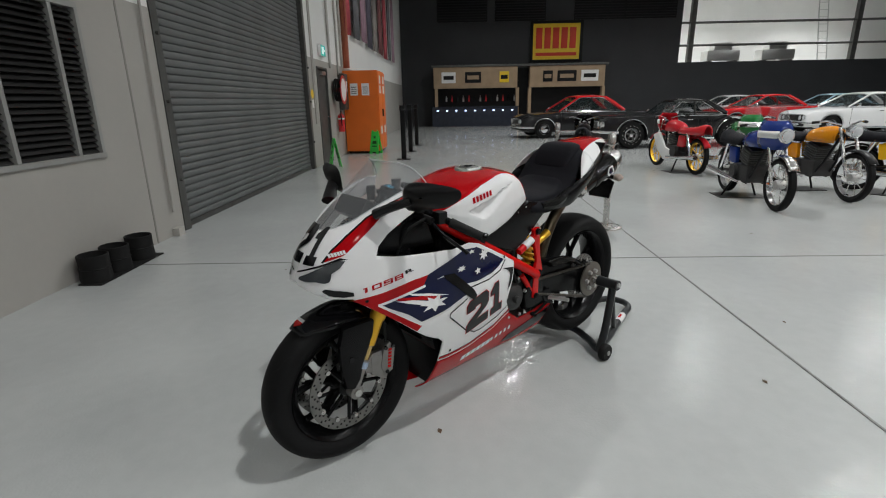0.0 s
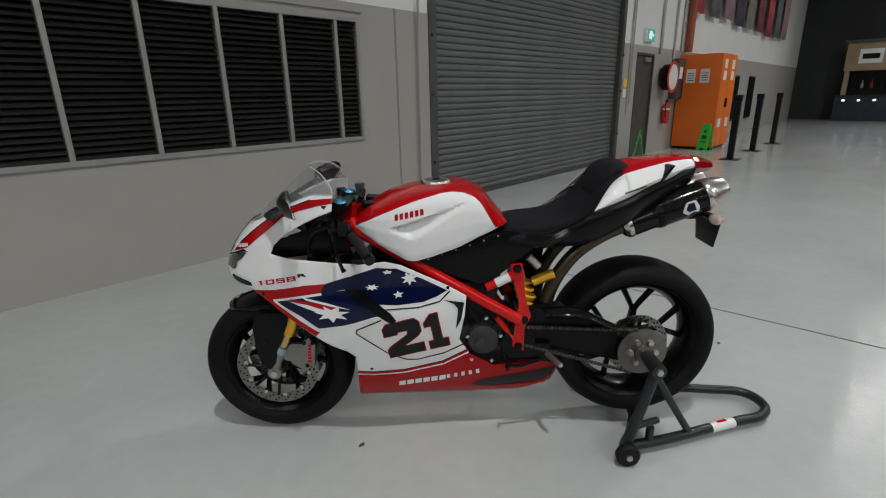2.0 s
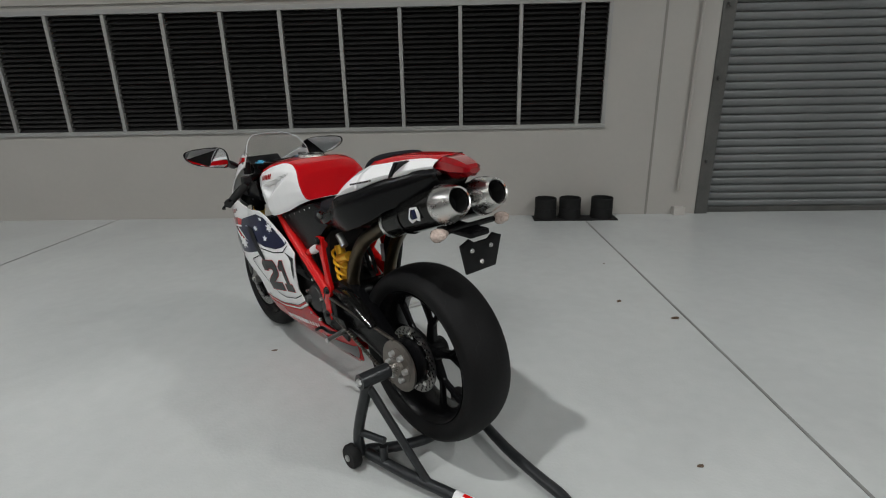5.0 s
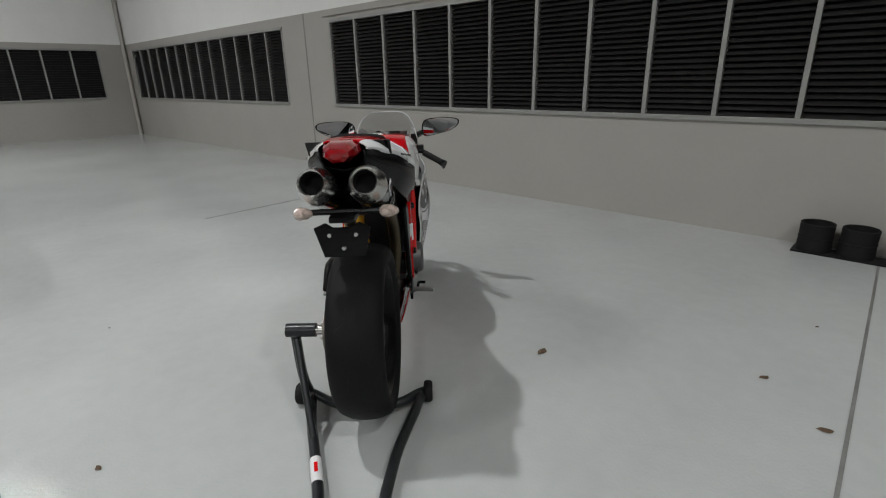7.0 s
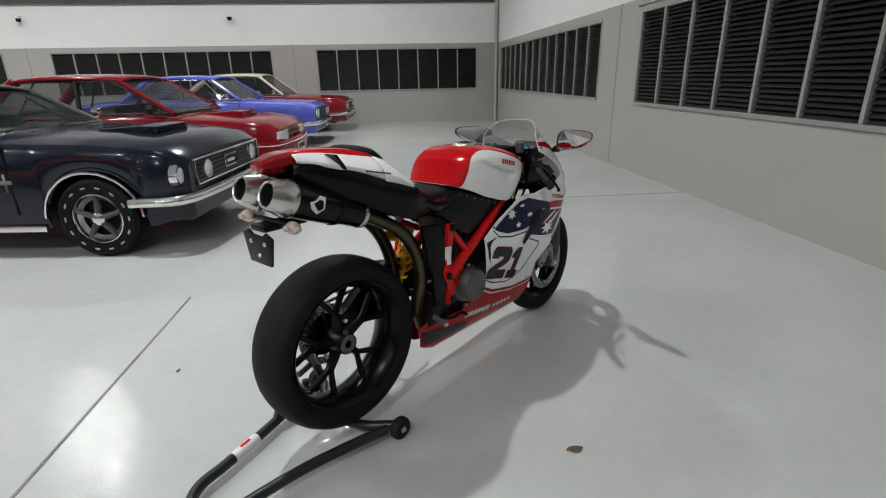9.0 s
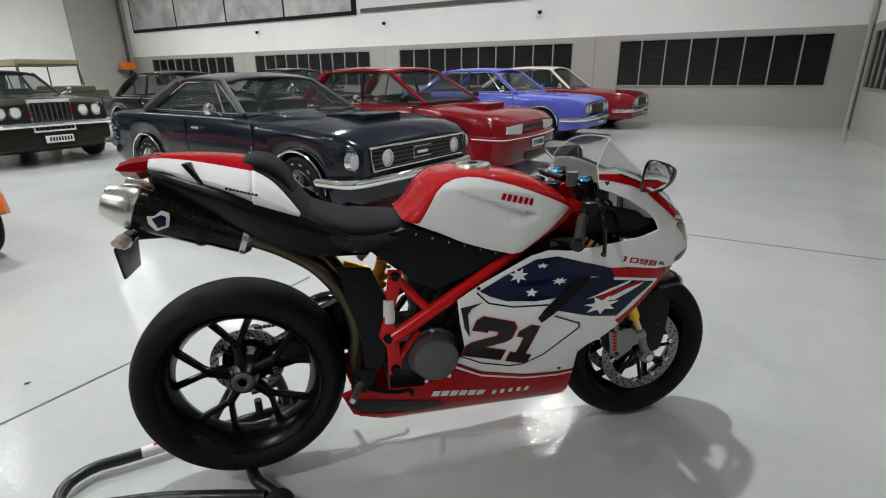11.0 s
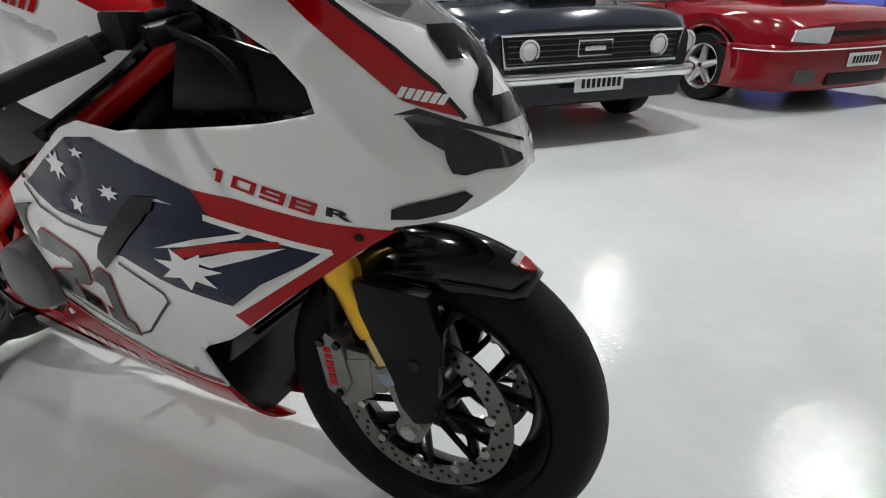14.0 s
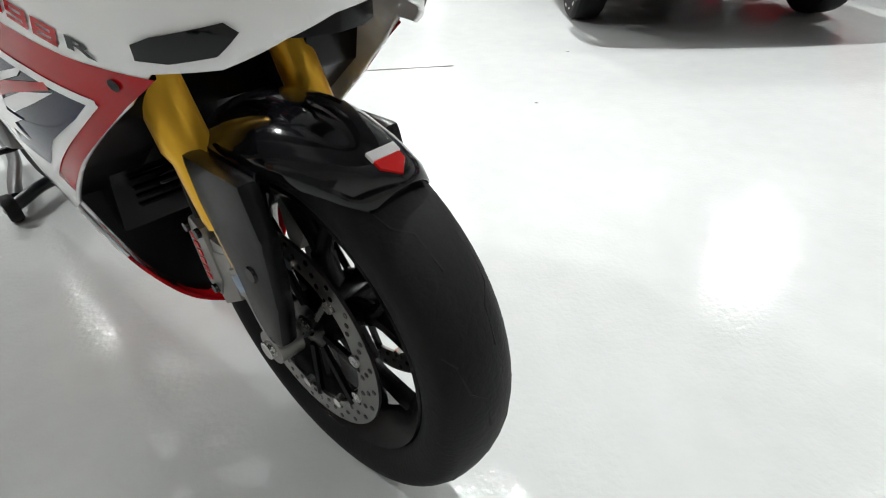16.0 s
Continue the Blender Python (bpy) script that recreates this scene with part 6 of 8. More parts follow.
for i in range(9):
    x = -11.6 - 1.25 * i
    z = 3.0 + 0.15 * random.random()
    b = empty("hanging_banner", pose(x, WY + 0.12, z), "printed cloth banner hung high on the white wall", "banner", "banners")
    col = PCOL[i % 6]
    n, vv, ff = 9, [], []
    for r_ in range(2):
        for k in range(n):
            vv.append((-0.42 + 0.84 * k / (n - 1), 0.03 * math.sin(k * 1.7 + i), 2.6 * r_))
    ff = [(k, k + 1, n + k + 1, n + k) for k in range(n - 1)]
    o = obj("cloth", vv, ff, mat("banner_cloth", col, 0.8, var=0.6, scale=2.5), b)
    md = o.modifiers.new("thickness", "SOLIDIFY")
    md.thickness = 0.004
    part("rod", merge(tube([(-0.46, 0, 2.62), (0.46, 0, 2.62)], 0.015, 8), tube([(0, 0, 2.62), (0, -0.13, 2.62)], 0.012, 8)), M_BLACKP, b)

# cafe kiosk at the dark end wall, sign over it
kx = BX + 0.9
ks = empty("cafe_kiosk", pose(kx, 0, 0), "plywood cafe kiosk with a dark glossy counter", "kiosk")
part("counter", box(-0.35, 0.35, -1.85, 2.75, 0.0, 0.98, 0.01), M_DARKWOOD, ks)
part("counter_top", box(-0.40, 0.40, -1.9, 2.8, 0.98, 1.04, 0.008), M_DARKWOOD, ks)
for i in range(9):
    part("counter_lamp", box(0.351, 0.356, -1.6 + 0.5 * i, -1.5 + 0.5 * i, 0.80, 0.86), mat("counter_glow", (0.5, 0.6, 1.0), 0.4, var=0, emit=4) if i == 0 else bpy.data.materials["counter_glow"], ks)
part("fascia", box(-0.20, 0.25, -1.75, 2.7, 1.98, 3.05, 0.01), M_WOOD, ks)
part("fascia_end", box(-0.20, 0.25, 3.35, 7.3, 1.98, 3.05, 0.01), M_WOOD, ks)
part("roof_edge", box(-0.3, 0.32, -1.85, 7.45, 3.05, 3.16, 0.01), M_GUIDE, ks)
part("back_wall", box(-0.6, -0.55, -1.8, 7.4, 0, 3.0), M_BLACKP, ks)
for y in (-1.7, 2.65, 3.3, 7.2):
    part("post", box(-0.1, 0.2, y, y + 0.16, 0.0 if y < 2.9 else 0, 1.98), M_WOOD, ks)
for y, w, m in ((-0.95, 0.75, M_WHITEP), (0.35, 0.85, M_BLACKP), (2.0, 0.5, M_SIGNY), (4.3, 0.5, M_BLACKP), (5.3, 1.0, M_BLACKP), (6.5, 0.9, M_WHITEP)):
    sg = part("sign_board", box(0.25, 0.285, y - w / 2, y + w / 2, 2.25, 2.80, 0.01), m, ks)
    part("lettering", box(0.285, 0.288, y - w * 0.36, y + w * 0.36, 2.42, 2.62), M_WOOD if m is M_BLACKP else M_BLACKP, sg)
for i in range(14):
    part("bottle", lathe([(0, 0), (0.05, 0), (0.05, 0.18), (0.02, 0.24), (0.02, 0.32), (0, 0.32)], "z", 10, (-0.42, -1.4 + 0.31 * i, 1.3)), (M_GLASS, M_ALLOY, M_REDP)[i % 3], ks)
ys = empty("advert_sign", pose(BX + 0.02, 4.86, 4.32), "yellow and red illuminated advert sign in a black frame", "sign")
part("frame", box(0.0, 0.10, -1.42, 1.42, -1.05, 1.05, 0.02), M_BLACKP, ys)
part("panel", box(0.10, 0.115, -1.25, 1.25, -0.9, 0.9), M_SIGNY, ys)
for i in range(5):
    part("letter_bar", box(0.115, 0.13, -1.10 + 0.45 * i, -0.76 + 0.45 * i, -0.35, 0.70, 0.004), M_SIGNR, ys)
part("strap_line", box(0.115, 0.125, -1.1, 1.1, -0.72, -0.55), M_SIGNR, ys)
for y in (-0.4, 2.7, 6.9, 9.6):
    vt = empty("wall_vent", pose(BX + 0.01, y + 0.2, 6.0), "dark louvred vent high in the charcoal wall", "vent", "wall vents")
    part("frame", box(0.0, 0.03, -1.35, 1.35, -0.62, 0.62, 0.005), M_BLACKP, vt)
    for i in range(9):
        part("slat", moved(box(-0.03, 0.03, -1.3, 1.3, -0.005, 0.005), pose(0.04, 0, -0.52 + 0.13 * i, 0, 35, 0)), M_BLACKP, vt)
# girders and stored machines on the mezzanine
for i, (y0, y1, z, r) in enumerate(((11.6, 39, 5.2, 0.06), (11.6, 39, 4.05, 0.06))):
    structure(f"beam_{i + 1}", tube([(BX - 0.6, y0, z), (BX - 0.6, y1, z)], r, 8), M_GUIDE, "steel rail along the mezzanine edge")
for i, y in enumerate((12.2, 21.0, 30.0)):
    structure(f"column_{i + 1}", box(BX - 0.75, BX - 0.5, y, y + 0.25, 3.1, TOP), M_GUIDE, "dark steel column on the mezzanine")
for y in (14.3, 17.3):
    e = empty("stored_engine", pose(BX - 1.2, y, 3.1), "grey stored engine on the mezzanine deck", "engine", "stored engines")
    part("block", merge(box(-0.4, 0.4, -0.9, 0.9, 0.15, 0.7, 0.08), box(-0.3, 0.3, -0.5, 0.5, 0.7, 1.1, 0.08), lathe([(0.0, -0.5), (0.3, -0.5), (0.3, -0.44), (0, -0.44)], "x", 16, (0, 0.3, 0.7))), M_ALLOY, e)
    part("feet", merge(box(-0.4, 0.4, -0.8, -0.6, 0, 0.16), box(-0.4, 0.4, 0.6, 0.8, 0, 0.16)), M_GUIDE, e)
ld_ = empty("ladder", pose(BX - 1.0, 19.6, 3.1), "pale metal ladder leaning on the mezzanine", "ladder")
for y in (0, 0.5):
    part("stile", tube([(0, y, 0), (-0.8, y, 3.8)], 0.03, 8), M_ALLOY, ld_)
for i in range(10):
    part("rung", tube([(-0.08 * i, 0, 0.38 * i + 0.1), (-0.08 * i, 0.5, 0.38 * i + 0.1)], 0.018, 8), M_ALLOY, ld_)
# green sail banners by the white cove and a framed print on the far wall
for x, y in ((5.35, 17.2), (-1.35, 14.6)):
    g = empty("sail_banner", pose(x, y, 0), "tall dark green sail banner on a pole", "banner", "sail banners")
    part("pole", tube([(0, 0, 0), (-0.1, 0, 2.0), (-0.45, 0, 4.0)], 0.014, 8, 4), M_BLACKP, g)
    o = part("cloth", prism([(-0.02, 0.5), (0.38, 0.5), (0.28, 2.0), (-0.02, 4.0), (-0.40, 4.0), (-0.12, 2.0)], -0.004, 0.004), mat("green_banner_cloth", (0.02, 0.10, 0.04), 0.7, var=0.2), g)
    part("lettering", merge(*[box(0.02, 0.24, -0.008, 0.008, 0.8 + 0.22 * i, 0.93 + 0.22 * i) for i in range(9)]), M_TAPE, o)
    part("base", lathe([(0, 0.03), (0.2, 0.02), (0.22, 0)], "z", 20), M_BLACKP, g)
fp = empty("framed_print", pose(FX - 0.03, 17.2, 4.0), "long framed grey print of old racing cars", "picture")
part("frame", box(-0.03, 0.02, -6.6, 6.6, -0.75, 0.85, 0.01), M_BLACKP, fp)
for i in range(4):
    o = part("print", box(-0.034, -0.03, -6.4 + 3.25 * i, -3.25 + 3.25 * i, -0.62, 0.72), mat("grey_print", (0.42, 0.42, 0.41), 0.5, var=0.5, scale=1.4) if i == 0 else bpy.data.materials["grey_print"], fp)
structure("trim_40", box(FX - 0.06, FX, -3.4, 10.4, 3.30, 3.42), M_GUIDE, "dark cable tray along the far wall")
for y in (4.0, 9.4, 15.5):
    cm = empty("wall_camera", pose(FX - 0.1, y, 2.95), "small white wall camera on a bracket", "camera", "wall cameras")
    part("bracket", tube([(0.1, 0, 0.05), (0, 0, 0.05), (-0.02, 0, 0.0)], 0.02, 8), M_WHITEP, cm)
    part("dome", lathe([(0, -0.1), (0.05, -0.08), (0.065, -0.03), (0.06, 0.0), (0, 0.0)], "z", 14, (-0.02, 0, 0)), M_BLACKP, cm)
obx = empty("orange_crate", pose(13.4, 23.9, 1.65), "small orange box on the pier", "box")
part("box", box(-0.25, 0.25, -0.2, 0.2, 0, 0.32, 0.02), M_ORANGE, obx)
part("shelf", box(-0.3, 0.3, -0.22, 0.42, -0.04, 0.0), M_GUIDE, obx)
ex2 = empty("exit_sign", pose(1.9, 39.65, 3.2), "lit green exit sign on the dark wall", "exit sign")
part("sign_box", box(-0.35, 0.35, -0.05, 0.02, -0.2, 0.2, 0.01), M_EXIT, ex2)

# ---- parked cars ----
M_CGLASS = mat("car_window_glass", (0.020, 0.030, 0.030), 0.02, var=0, alpha=0.40, spec=0.8)
M_INT = mat("car_interior_trim", (0.03, 0.028, 0.026), 0.7, var=0.2)
M_LAMPG = mat("car_lamp_glass", (0.62, 0.64, 0.66), 0.06, var=0.15, scale=30, coat=1)
M_VINYL = mat("black_vinyl_roof", (0.035, 0.036, 0.038), 0.5, var=0.15, scale=10, bump=0.1, bscale=200)
M_CREAM = mat("cream_roof_paint", (0.62, 0.58, 0.46), 0.3, var=0.04, coat=0.6)


def paint(name, col):
    return mat(name, col, 0.12, var=0.04, scale=2, spec=0.5)


def car_wheel(parent, x, y, r, w, style, rim_r):
    s = 1 if y > 0 else -1
    t = part("wheel", lathe([(rim_r, -w / 2), (r - 0.03, -w / 2), (r - 0.006, -w * 0.40), (r, -w * 0.2), (r, w * 0.2), (r - 0.006, w * 0.40), (r - 0.03, w / 2), (rim_r, w / 2)], "y", 40, (x, y, r)), M_TYRE, parent, "black tyre on a polished rim")
    yo = y + s * w * 0.46
    part("rim", lathe([(rim_r + 0.004, yo), (rim_r - 0.01, yo + s * 0.006), (rim_r - 0.025, yo - s * 0.02), (rim_r - 0.03, yo - s * 0.08), (0.0, yo - s * 0.085)], "y", 36, (x, 0, r)), M_CHROME if style != "alloy" else M_ALLOY, t)
    if style == "chrome":
        part("rim_dish", lathe([(rim_r - 0.012, yo + s * 0.002), (rim_r - 0.030, yo - s * 0.03), (rim_r - 0.055, yo - s * 0.05)], "y", 36, (x, 0, r)), M_ALLOY, t, "polished deep rim dish")
        for k in range(14):
            a0 = 2 * math.pi * k / 14
            part("tyre_lettering", moved(box(-0.018, 0.018, -0.002, 0.002, -0.006, 0.006), pose(x + (rim_r + 0.048) * math.cos(a0), y + s * (w / 2 + 0.001), r + (rim_r + 0.048) * math.sin(a0), 0, 90 - math.degrees(a0), 0)), M_PIPE, t, "pale lettering bar on the tyre")
    dark = part("rim_centre", lathe([(rim_r - 0.032, yo - s * 0.078), (0.05, yo - s * 0.076), (0, yo - s * 0.076)], "y", 28, (x, 0, r)), M_BLACKP, t)
    if style == "disc":
        part("hub_cap", lathe([(rim_r * 0.72, yo - s * 0.03), (rim_r * 0.66, yo), (rim_r * 0.3, yo + s * 0.012), (0, yo + s * 0.018)], "y", 28, (x, 0, r)), M_CHROME, t)
    else:
        for k in range(5):
            a = 2 * math.pi * k / 5 + 0.3
            c, d = math.cos(a), math.sin(a)
            part("spoke", tube([(x + 0.03 * c, yo - s * 0.022, r + 0.03 * d), (x + (rim_r - 0.02) * c, yo - s * 0.03, r + (rim_r - 0.02) * d)], [0.042, 0.026] if style == "alloy" else [0.03, 0.016], 8, 0, 1.0), M_ALLOY if style == "alloy" else M_GUIDE, t)
        part("hub_cap", lathe([(0.055, yo - s * 0.02), (0.05, yo), (0.03, yo + s * 0.012), (0, yo + s * 0.014)], "y", 18, (x, 0, r)), M_CHROME, t)


def car(name, m, label, body, spec, roof=None, group="parked cars"):
    """A saloon or coupe. The origin lies on the ground below the front axle; x runs forward."""
    S = dict(front=0.80, wb=2.74, rear=1.05, w=0.89, hood=0.86, belt=0.90, trunk=0.90, nose=0.74, tail=0.86, sill=0.24, r=0.32, rim=0.19, wt=0.20, style="alloy",
             wbase=-0.55, rf=-1.30, rr=-2.25, rb=-2.95, roof=1.32, wr=0.60, grille=1, lamps="round", bumper=1, pillar=-1.72, scoop=0, crown=0.045, quarter=0.0)
    S.update(spec)
    c = empty(name, m, label, "car", group)
    f, wb, rear, W, r = S["front"], S["wb"], S["rear"], S["w"], S["r"]
    top_x = [f, f - 0.05, f - 0.30, 0.0, S["wbase"] + 0.05, S["wbase"] - 0.3, S["rb"] + 0.1, S["rb"] - 0.1, -wb - rear + 0.15, -wb - rear]
    top_z = [S["nose"] - 0.06, S["nose"], S["nose"] + 0.5 * (S["hood"] - S["nose"]), S["hood"] - 0.015, S["hood"] + 0.01, S["belt"], S["belt"], S["trunk"], S["tail"] + 0.02, S["tail"] - 0.05]
    wx = [f, f - 0.10, f - 0.4, -0.5, -wb + 0.2, -wb - rear + 0.3, -wb - rear]
    wv = [W * 0.86, W * 0.93, W * 0.985, W, W, W * 0.96, W * 0.88]
    xs = sorted({*np.linspace(f, -wb - rear, 34).tolist(), *[ax + (r + 0.065) * math.cos(a) for ax in (0, -wb) for a in np.linspace(0, math.pi, 15)]}, reverse=True)
    rows = []
    for x in xs:
        zt, w = float(np.interp(-x, [-q for q in top_x], top_z)), float(np.interp(-x, [-q for q in wx], wv))
        lo = S["sill"] + (0.05 if x > f - 0.25 or x < -wb - rear + 0.25 else 0)
        for ax in (0, -wb):
            if abs(x - ax) < r + 0.065:
                lo = max(lo, r + math.sqrt(max(0, (r + 0.065) ** 2 - (x - ax) ** 2)) * 0.96)
        lo = min(lo, zt - 0.07)
        mid = max(lo + 0.02, lo + 0.62 * (zt - lo))
        row = [(x, w * 0.955, lo), (x, w * 0.99, lo + 0.3 * (mid - lo)), (x, w, mid), (x, w * 0.985, zt - 0.055), (x, w * 0.95, zt - 0.015), (x, w * 0.87, zt), (x, w * 0.55, zt + S["crown"] * 0.5), (x, 0, zt + S["crown"] * 0.7)]
        rows.append(row + [(a, -b, d) for a, b, d in row[-2::-1]])
    shell = loft(rows, body, "body", c, caps=True)
    for ax in (0, -wb):
        for s in (1, -1):
            arch = [(ax + (r + 0.066) * math.cos(a), s * (W + 0.002), r + (r + 0.066) * math.sin(a) * 0.96) for a in np.linspace(0.05, math.pi - 0.05, 18)]
            part("arch_trim", tube(arch, 0.011, 6), M_CHROME if S["bumper"] == 1 else body, shell)
            car_wheel(c, ax, s * (W - 0.115), r, S["wt"], S["style"], S["rim"])
    part("underbody", box(-wb - rear + 0.3, f - 0.3, -W * 0.72, W * 0.72, S["sill"] - 0.04, S["sill"] + 0.38), M_BLACKP, c)
    for s in (1, -1):
        part("sill_trim", box(-wb + r + 0.1, -r - 0.1, *sorted((s * W * 0.955, s * W * 0.985)), S["sill"] - 0.02, S["sill"] + 0.03, 0.004), M_CHROME if S["bumper"] == 1 else M_BLACKP, shell)
    # cabin
    zb, zr, wr, wk = S["belt"] + 0.01, S["roof"], S["wr"], W * 0.86
    q = lambda x, y, z: Vector((x, y, z))
    rm = roof or body
    rws = []
    for x, dz, k in ((S["rf"] + 0.05, -0.035, 0.95), (S["rf"] - 0.06, -0.008, 1.0), ((S["rf"] + S["rr"]) / 2, 0.012, 1.03), (S["rr"] + 0.06, -0.006, 1.0), (S["rr"] - 0.06, -0.04, 0.95)):
        rws.append([(x, wr * k * y, zr + dz - 0.05 * abs(y) ** 3) for y in np.linspace(-1, 1, 13)])
    rp = loft(finer(rws, 3), rm, "roof", c, solid=0.03)
    for s in (1, -1):
        A0, A1 = q(S["wbase"], s * wk * 0.96, zb), q(S["rf"], s * wr * 0.98, zr - 0.045)
        C0, C1 = q(S["rb"], s * wk * 0.96, zb), q(S["rr"], s * wr * 0.98, zr - 0.045)
        part("front_pillar", tube([A0, A1], 0.028, 8), rm if roof else body, rp)
        part("rear_pillar", tube([C0, (C0 + C1) / 2 + q(0, s * 0.012, 0), C1], [0.06, 0.075, 0.06], 8, 0, 1.0), rm, rp)
        B = S["pillar"]
        if B:
            part("centre_pillar", tube([q(B, s * wk * 0.985, zb), q(B - 0.05, s * wr * 1.0, zr - 0.05)], 0.026, 8), M_BLACKP, rp)
        obj("side_window", [A0 + q(-0.05, s * 0.012, 0), C0 + q(0.1, s * 0.012, 0), C1 + q(0.06, 0, 0), A1 + q(-0.03, 0, 0)], [(0, 1, 2, 3)], M_CGLASS, c, "car side window", smooth=False)
        part("drip_rail", tube([A0, A1, C1, C0], 0.009, 6), M_CHROME if S["bumper"] == 1 else M_BLACKP, rp)
        out = q(0, s * 0.016, 0)
        ring = [A0 + q(-0.05, 0, 0.012) + out, C0 + q(0.12, 0, 0.012) + out, C1 + q(0.10, 0, -0.012) + out, A1 + q(-0.06, 0, -0.012) + out]
        part("window_surround", tube(ring + [ring[0]], 0.010, 6), M_CHROME if S["bumper"] == 1 else M_BLACKP, rp)
        if S["quarter"]:
            part("window_bar", tube([A0.lerp(C0, S["quarter"]) + out, A1.lerp(C1, S["quarter"]) + out], 0.012, 6), M_CHROME if S["bumper"] == 1 else M_BLACKP, rp)
        part("belt_trim", tube([q(S["wbase"], s * (W * 0.955 + 0.004), zb - 0.025), q(S["rb"], s * (W * 0.955 + 0.004), zb - 0.025)], 0.008, 6), M_CHROME if S["bumper"] == 1 else M_BLACKP, shell)
        dm = part("door_mirror", merge(lathe([(0, 0.05), (0.04, 0.045), (0.06, 0.0), (0.058, -0.01), (0, -0.01)], "x", 16, (S["wbase"] - 0.18, s * (W + 0.09), zb + 0.07)), tube([(S["wbase"] - 0.2, s * W * 0.92, zb - 0.01), (S["wbase"] - 0.18, s * (W + 0.07), zb + 0.05)], 0.012, 8)), M_CHROME if S["bumper"] == 1 else M_BLACKP, c)
        part("door_handle", box(-1.62, -1.48, *sorted((s * W * 0.995, s * (W + 0.02))), zb - 0.14, zb - 0.115, 0.004), M_CHROME, shell)
        dg = part("door_gap", box(-1.785, -1.778, *sorted((s * W * 0.98, s * (W + 0.0015))), S["sill"] + 0.12, zb - 0.05), M_BLACKP, shell)
        part("door_gap", box(-0.588, -0.581, *sorted((s * W * 0.98, s * (W + 0.0015))), S["sill"] + 0.12, zb - 0.05), M_BLACKP, shell)
    obj("windscreen", [q(S["wbase"] + 0.02, -wk * 0.92, zb), q(S["wbase"] + 0.02, wk * 0.92, zb), q(S["rf"] + 0.02, wr * 0.93, zr - 0.035), q(S["rf"] + 0.02, -wr * 0.93, zr - 0.035)], [(0, 1, 2, 3)], M_CGLASS, c, smooth=False)
    obj("rear_window", [q(S["rb"], -wk * 0.9, zb), q(S["rb"], wk * 0.9, zb), q(S["rr"] - 0.02, wr * 0.9, zr - 0.04), q(S["rr"] - 0.02, -wr * 0.9, zr - 0.04)], [(0, 1, 2, 3)], M_CGLASS, c, smooth=False)
    part("screen_trim", tube([q(S["wbase"] + 0.02, -wk * 0.95, zb + 0.004), q(S["wbase"] + 0.03, wk * 0.95, zb + 0.004)], 0.012, 6), M_CHROME if S["bumper"] == 1 else M_BLACKP, rp)
    part("dashboard", box(S["wbase"] - 0.45, S["wbase"] - 0.05, -wk * 0.85, wk * 0.85, zb - 0.12, zb + 0.01, 0.03), M_INT, c)
    for s in (1, -1):
        st = part("front_seat", merge(box(S["rf"] - 0.28, S["rf"] - 0.10, s * 0.36 - 0.24, s * 0.36 + 0.24, zb - 0.35, zb + 0.10, 0.05), box(S["rf"] - 0.15, S["rf"] + 0.35, s * 0.36 - 0.24, s * 0.36 + 0.24, zb - 0.45, zb - 0.30, 0.04)), M_INT, c)
    part("rear_seat", box(S["rr"] - 0.35, S["rr"] - 0.10, -0.6, 0.6, zb - 0.3, zb + 0.05, 0.06), M_INT, c)
    part("steering_wheel", moved(lathe([(0.19 + 0.012 * math.cos(a), 0.012 * math.sin(a)) for a in np.linspace(0, 6.283, 9)[:-1]], "x", 24, closed=True), pose(S["wbase"] - 0.5, -0.36, zb + 0.03, 0, -25, 0)), M_BLACKP, c)
    # front
    fz = S["nose"]
    gx = f - 0.005
    if S["grille"] == 2:
        g = part("grille", box(gx - 0.10, gx + 0.035, -0.29, 0.29, fz - 0.46, fz + 0.03, 0.015), M_CHROME, c, "tall upright chrome grille")
        part("grille_shade", box(gx + 0.030, gx + 0.038, -0.26, 0.26, fz - 0.43, fz - 0.02), M_BLACKP, g)
        for i in range(15):
            part("grille_bar", box(gx + 0.036, gx + 0.046, -0.252 + 0.036 * i - 0.006, -0.252 + 0.036 * i + 0.006, fz - 0.43, fz - 0.02), M_CHROME if i % 2 == 0 else M_GUIDE, g)
    elif S["grille"]:
        gw = W * (0.74 if S["lamps"] == "pony" else 0.64)
        g = part("grille", box(gx - 0.06, gx + 0.012, -gw, gw, fz - 0.27, fz - 0.075, 0.012), M_BLACKP, c, "black grille")
        part("grille_frame", tube([(gx + 0.018, -gw, fz - 0.27), (gx + 0.018, gw, fz - 0.27), (gx + 0.018, gw + 0.03, fz - 0.07), (gx + 0.018, -gw - 0.03, fz - 0.07), (gx + 0.018, -gw, fz - 0.27)], 0.011, 6), M_CHROME, g)
        for i in range(5):
            part("grille_bar", box(gx + 0.010, gx + 0.017, -gw + 0.02, gw - 0.02, fz - 0.25 + 0.036 * i, fz - 0.243 + 0.036 * i), M_GUIDE, g)
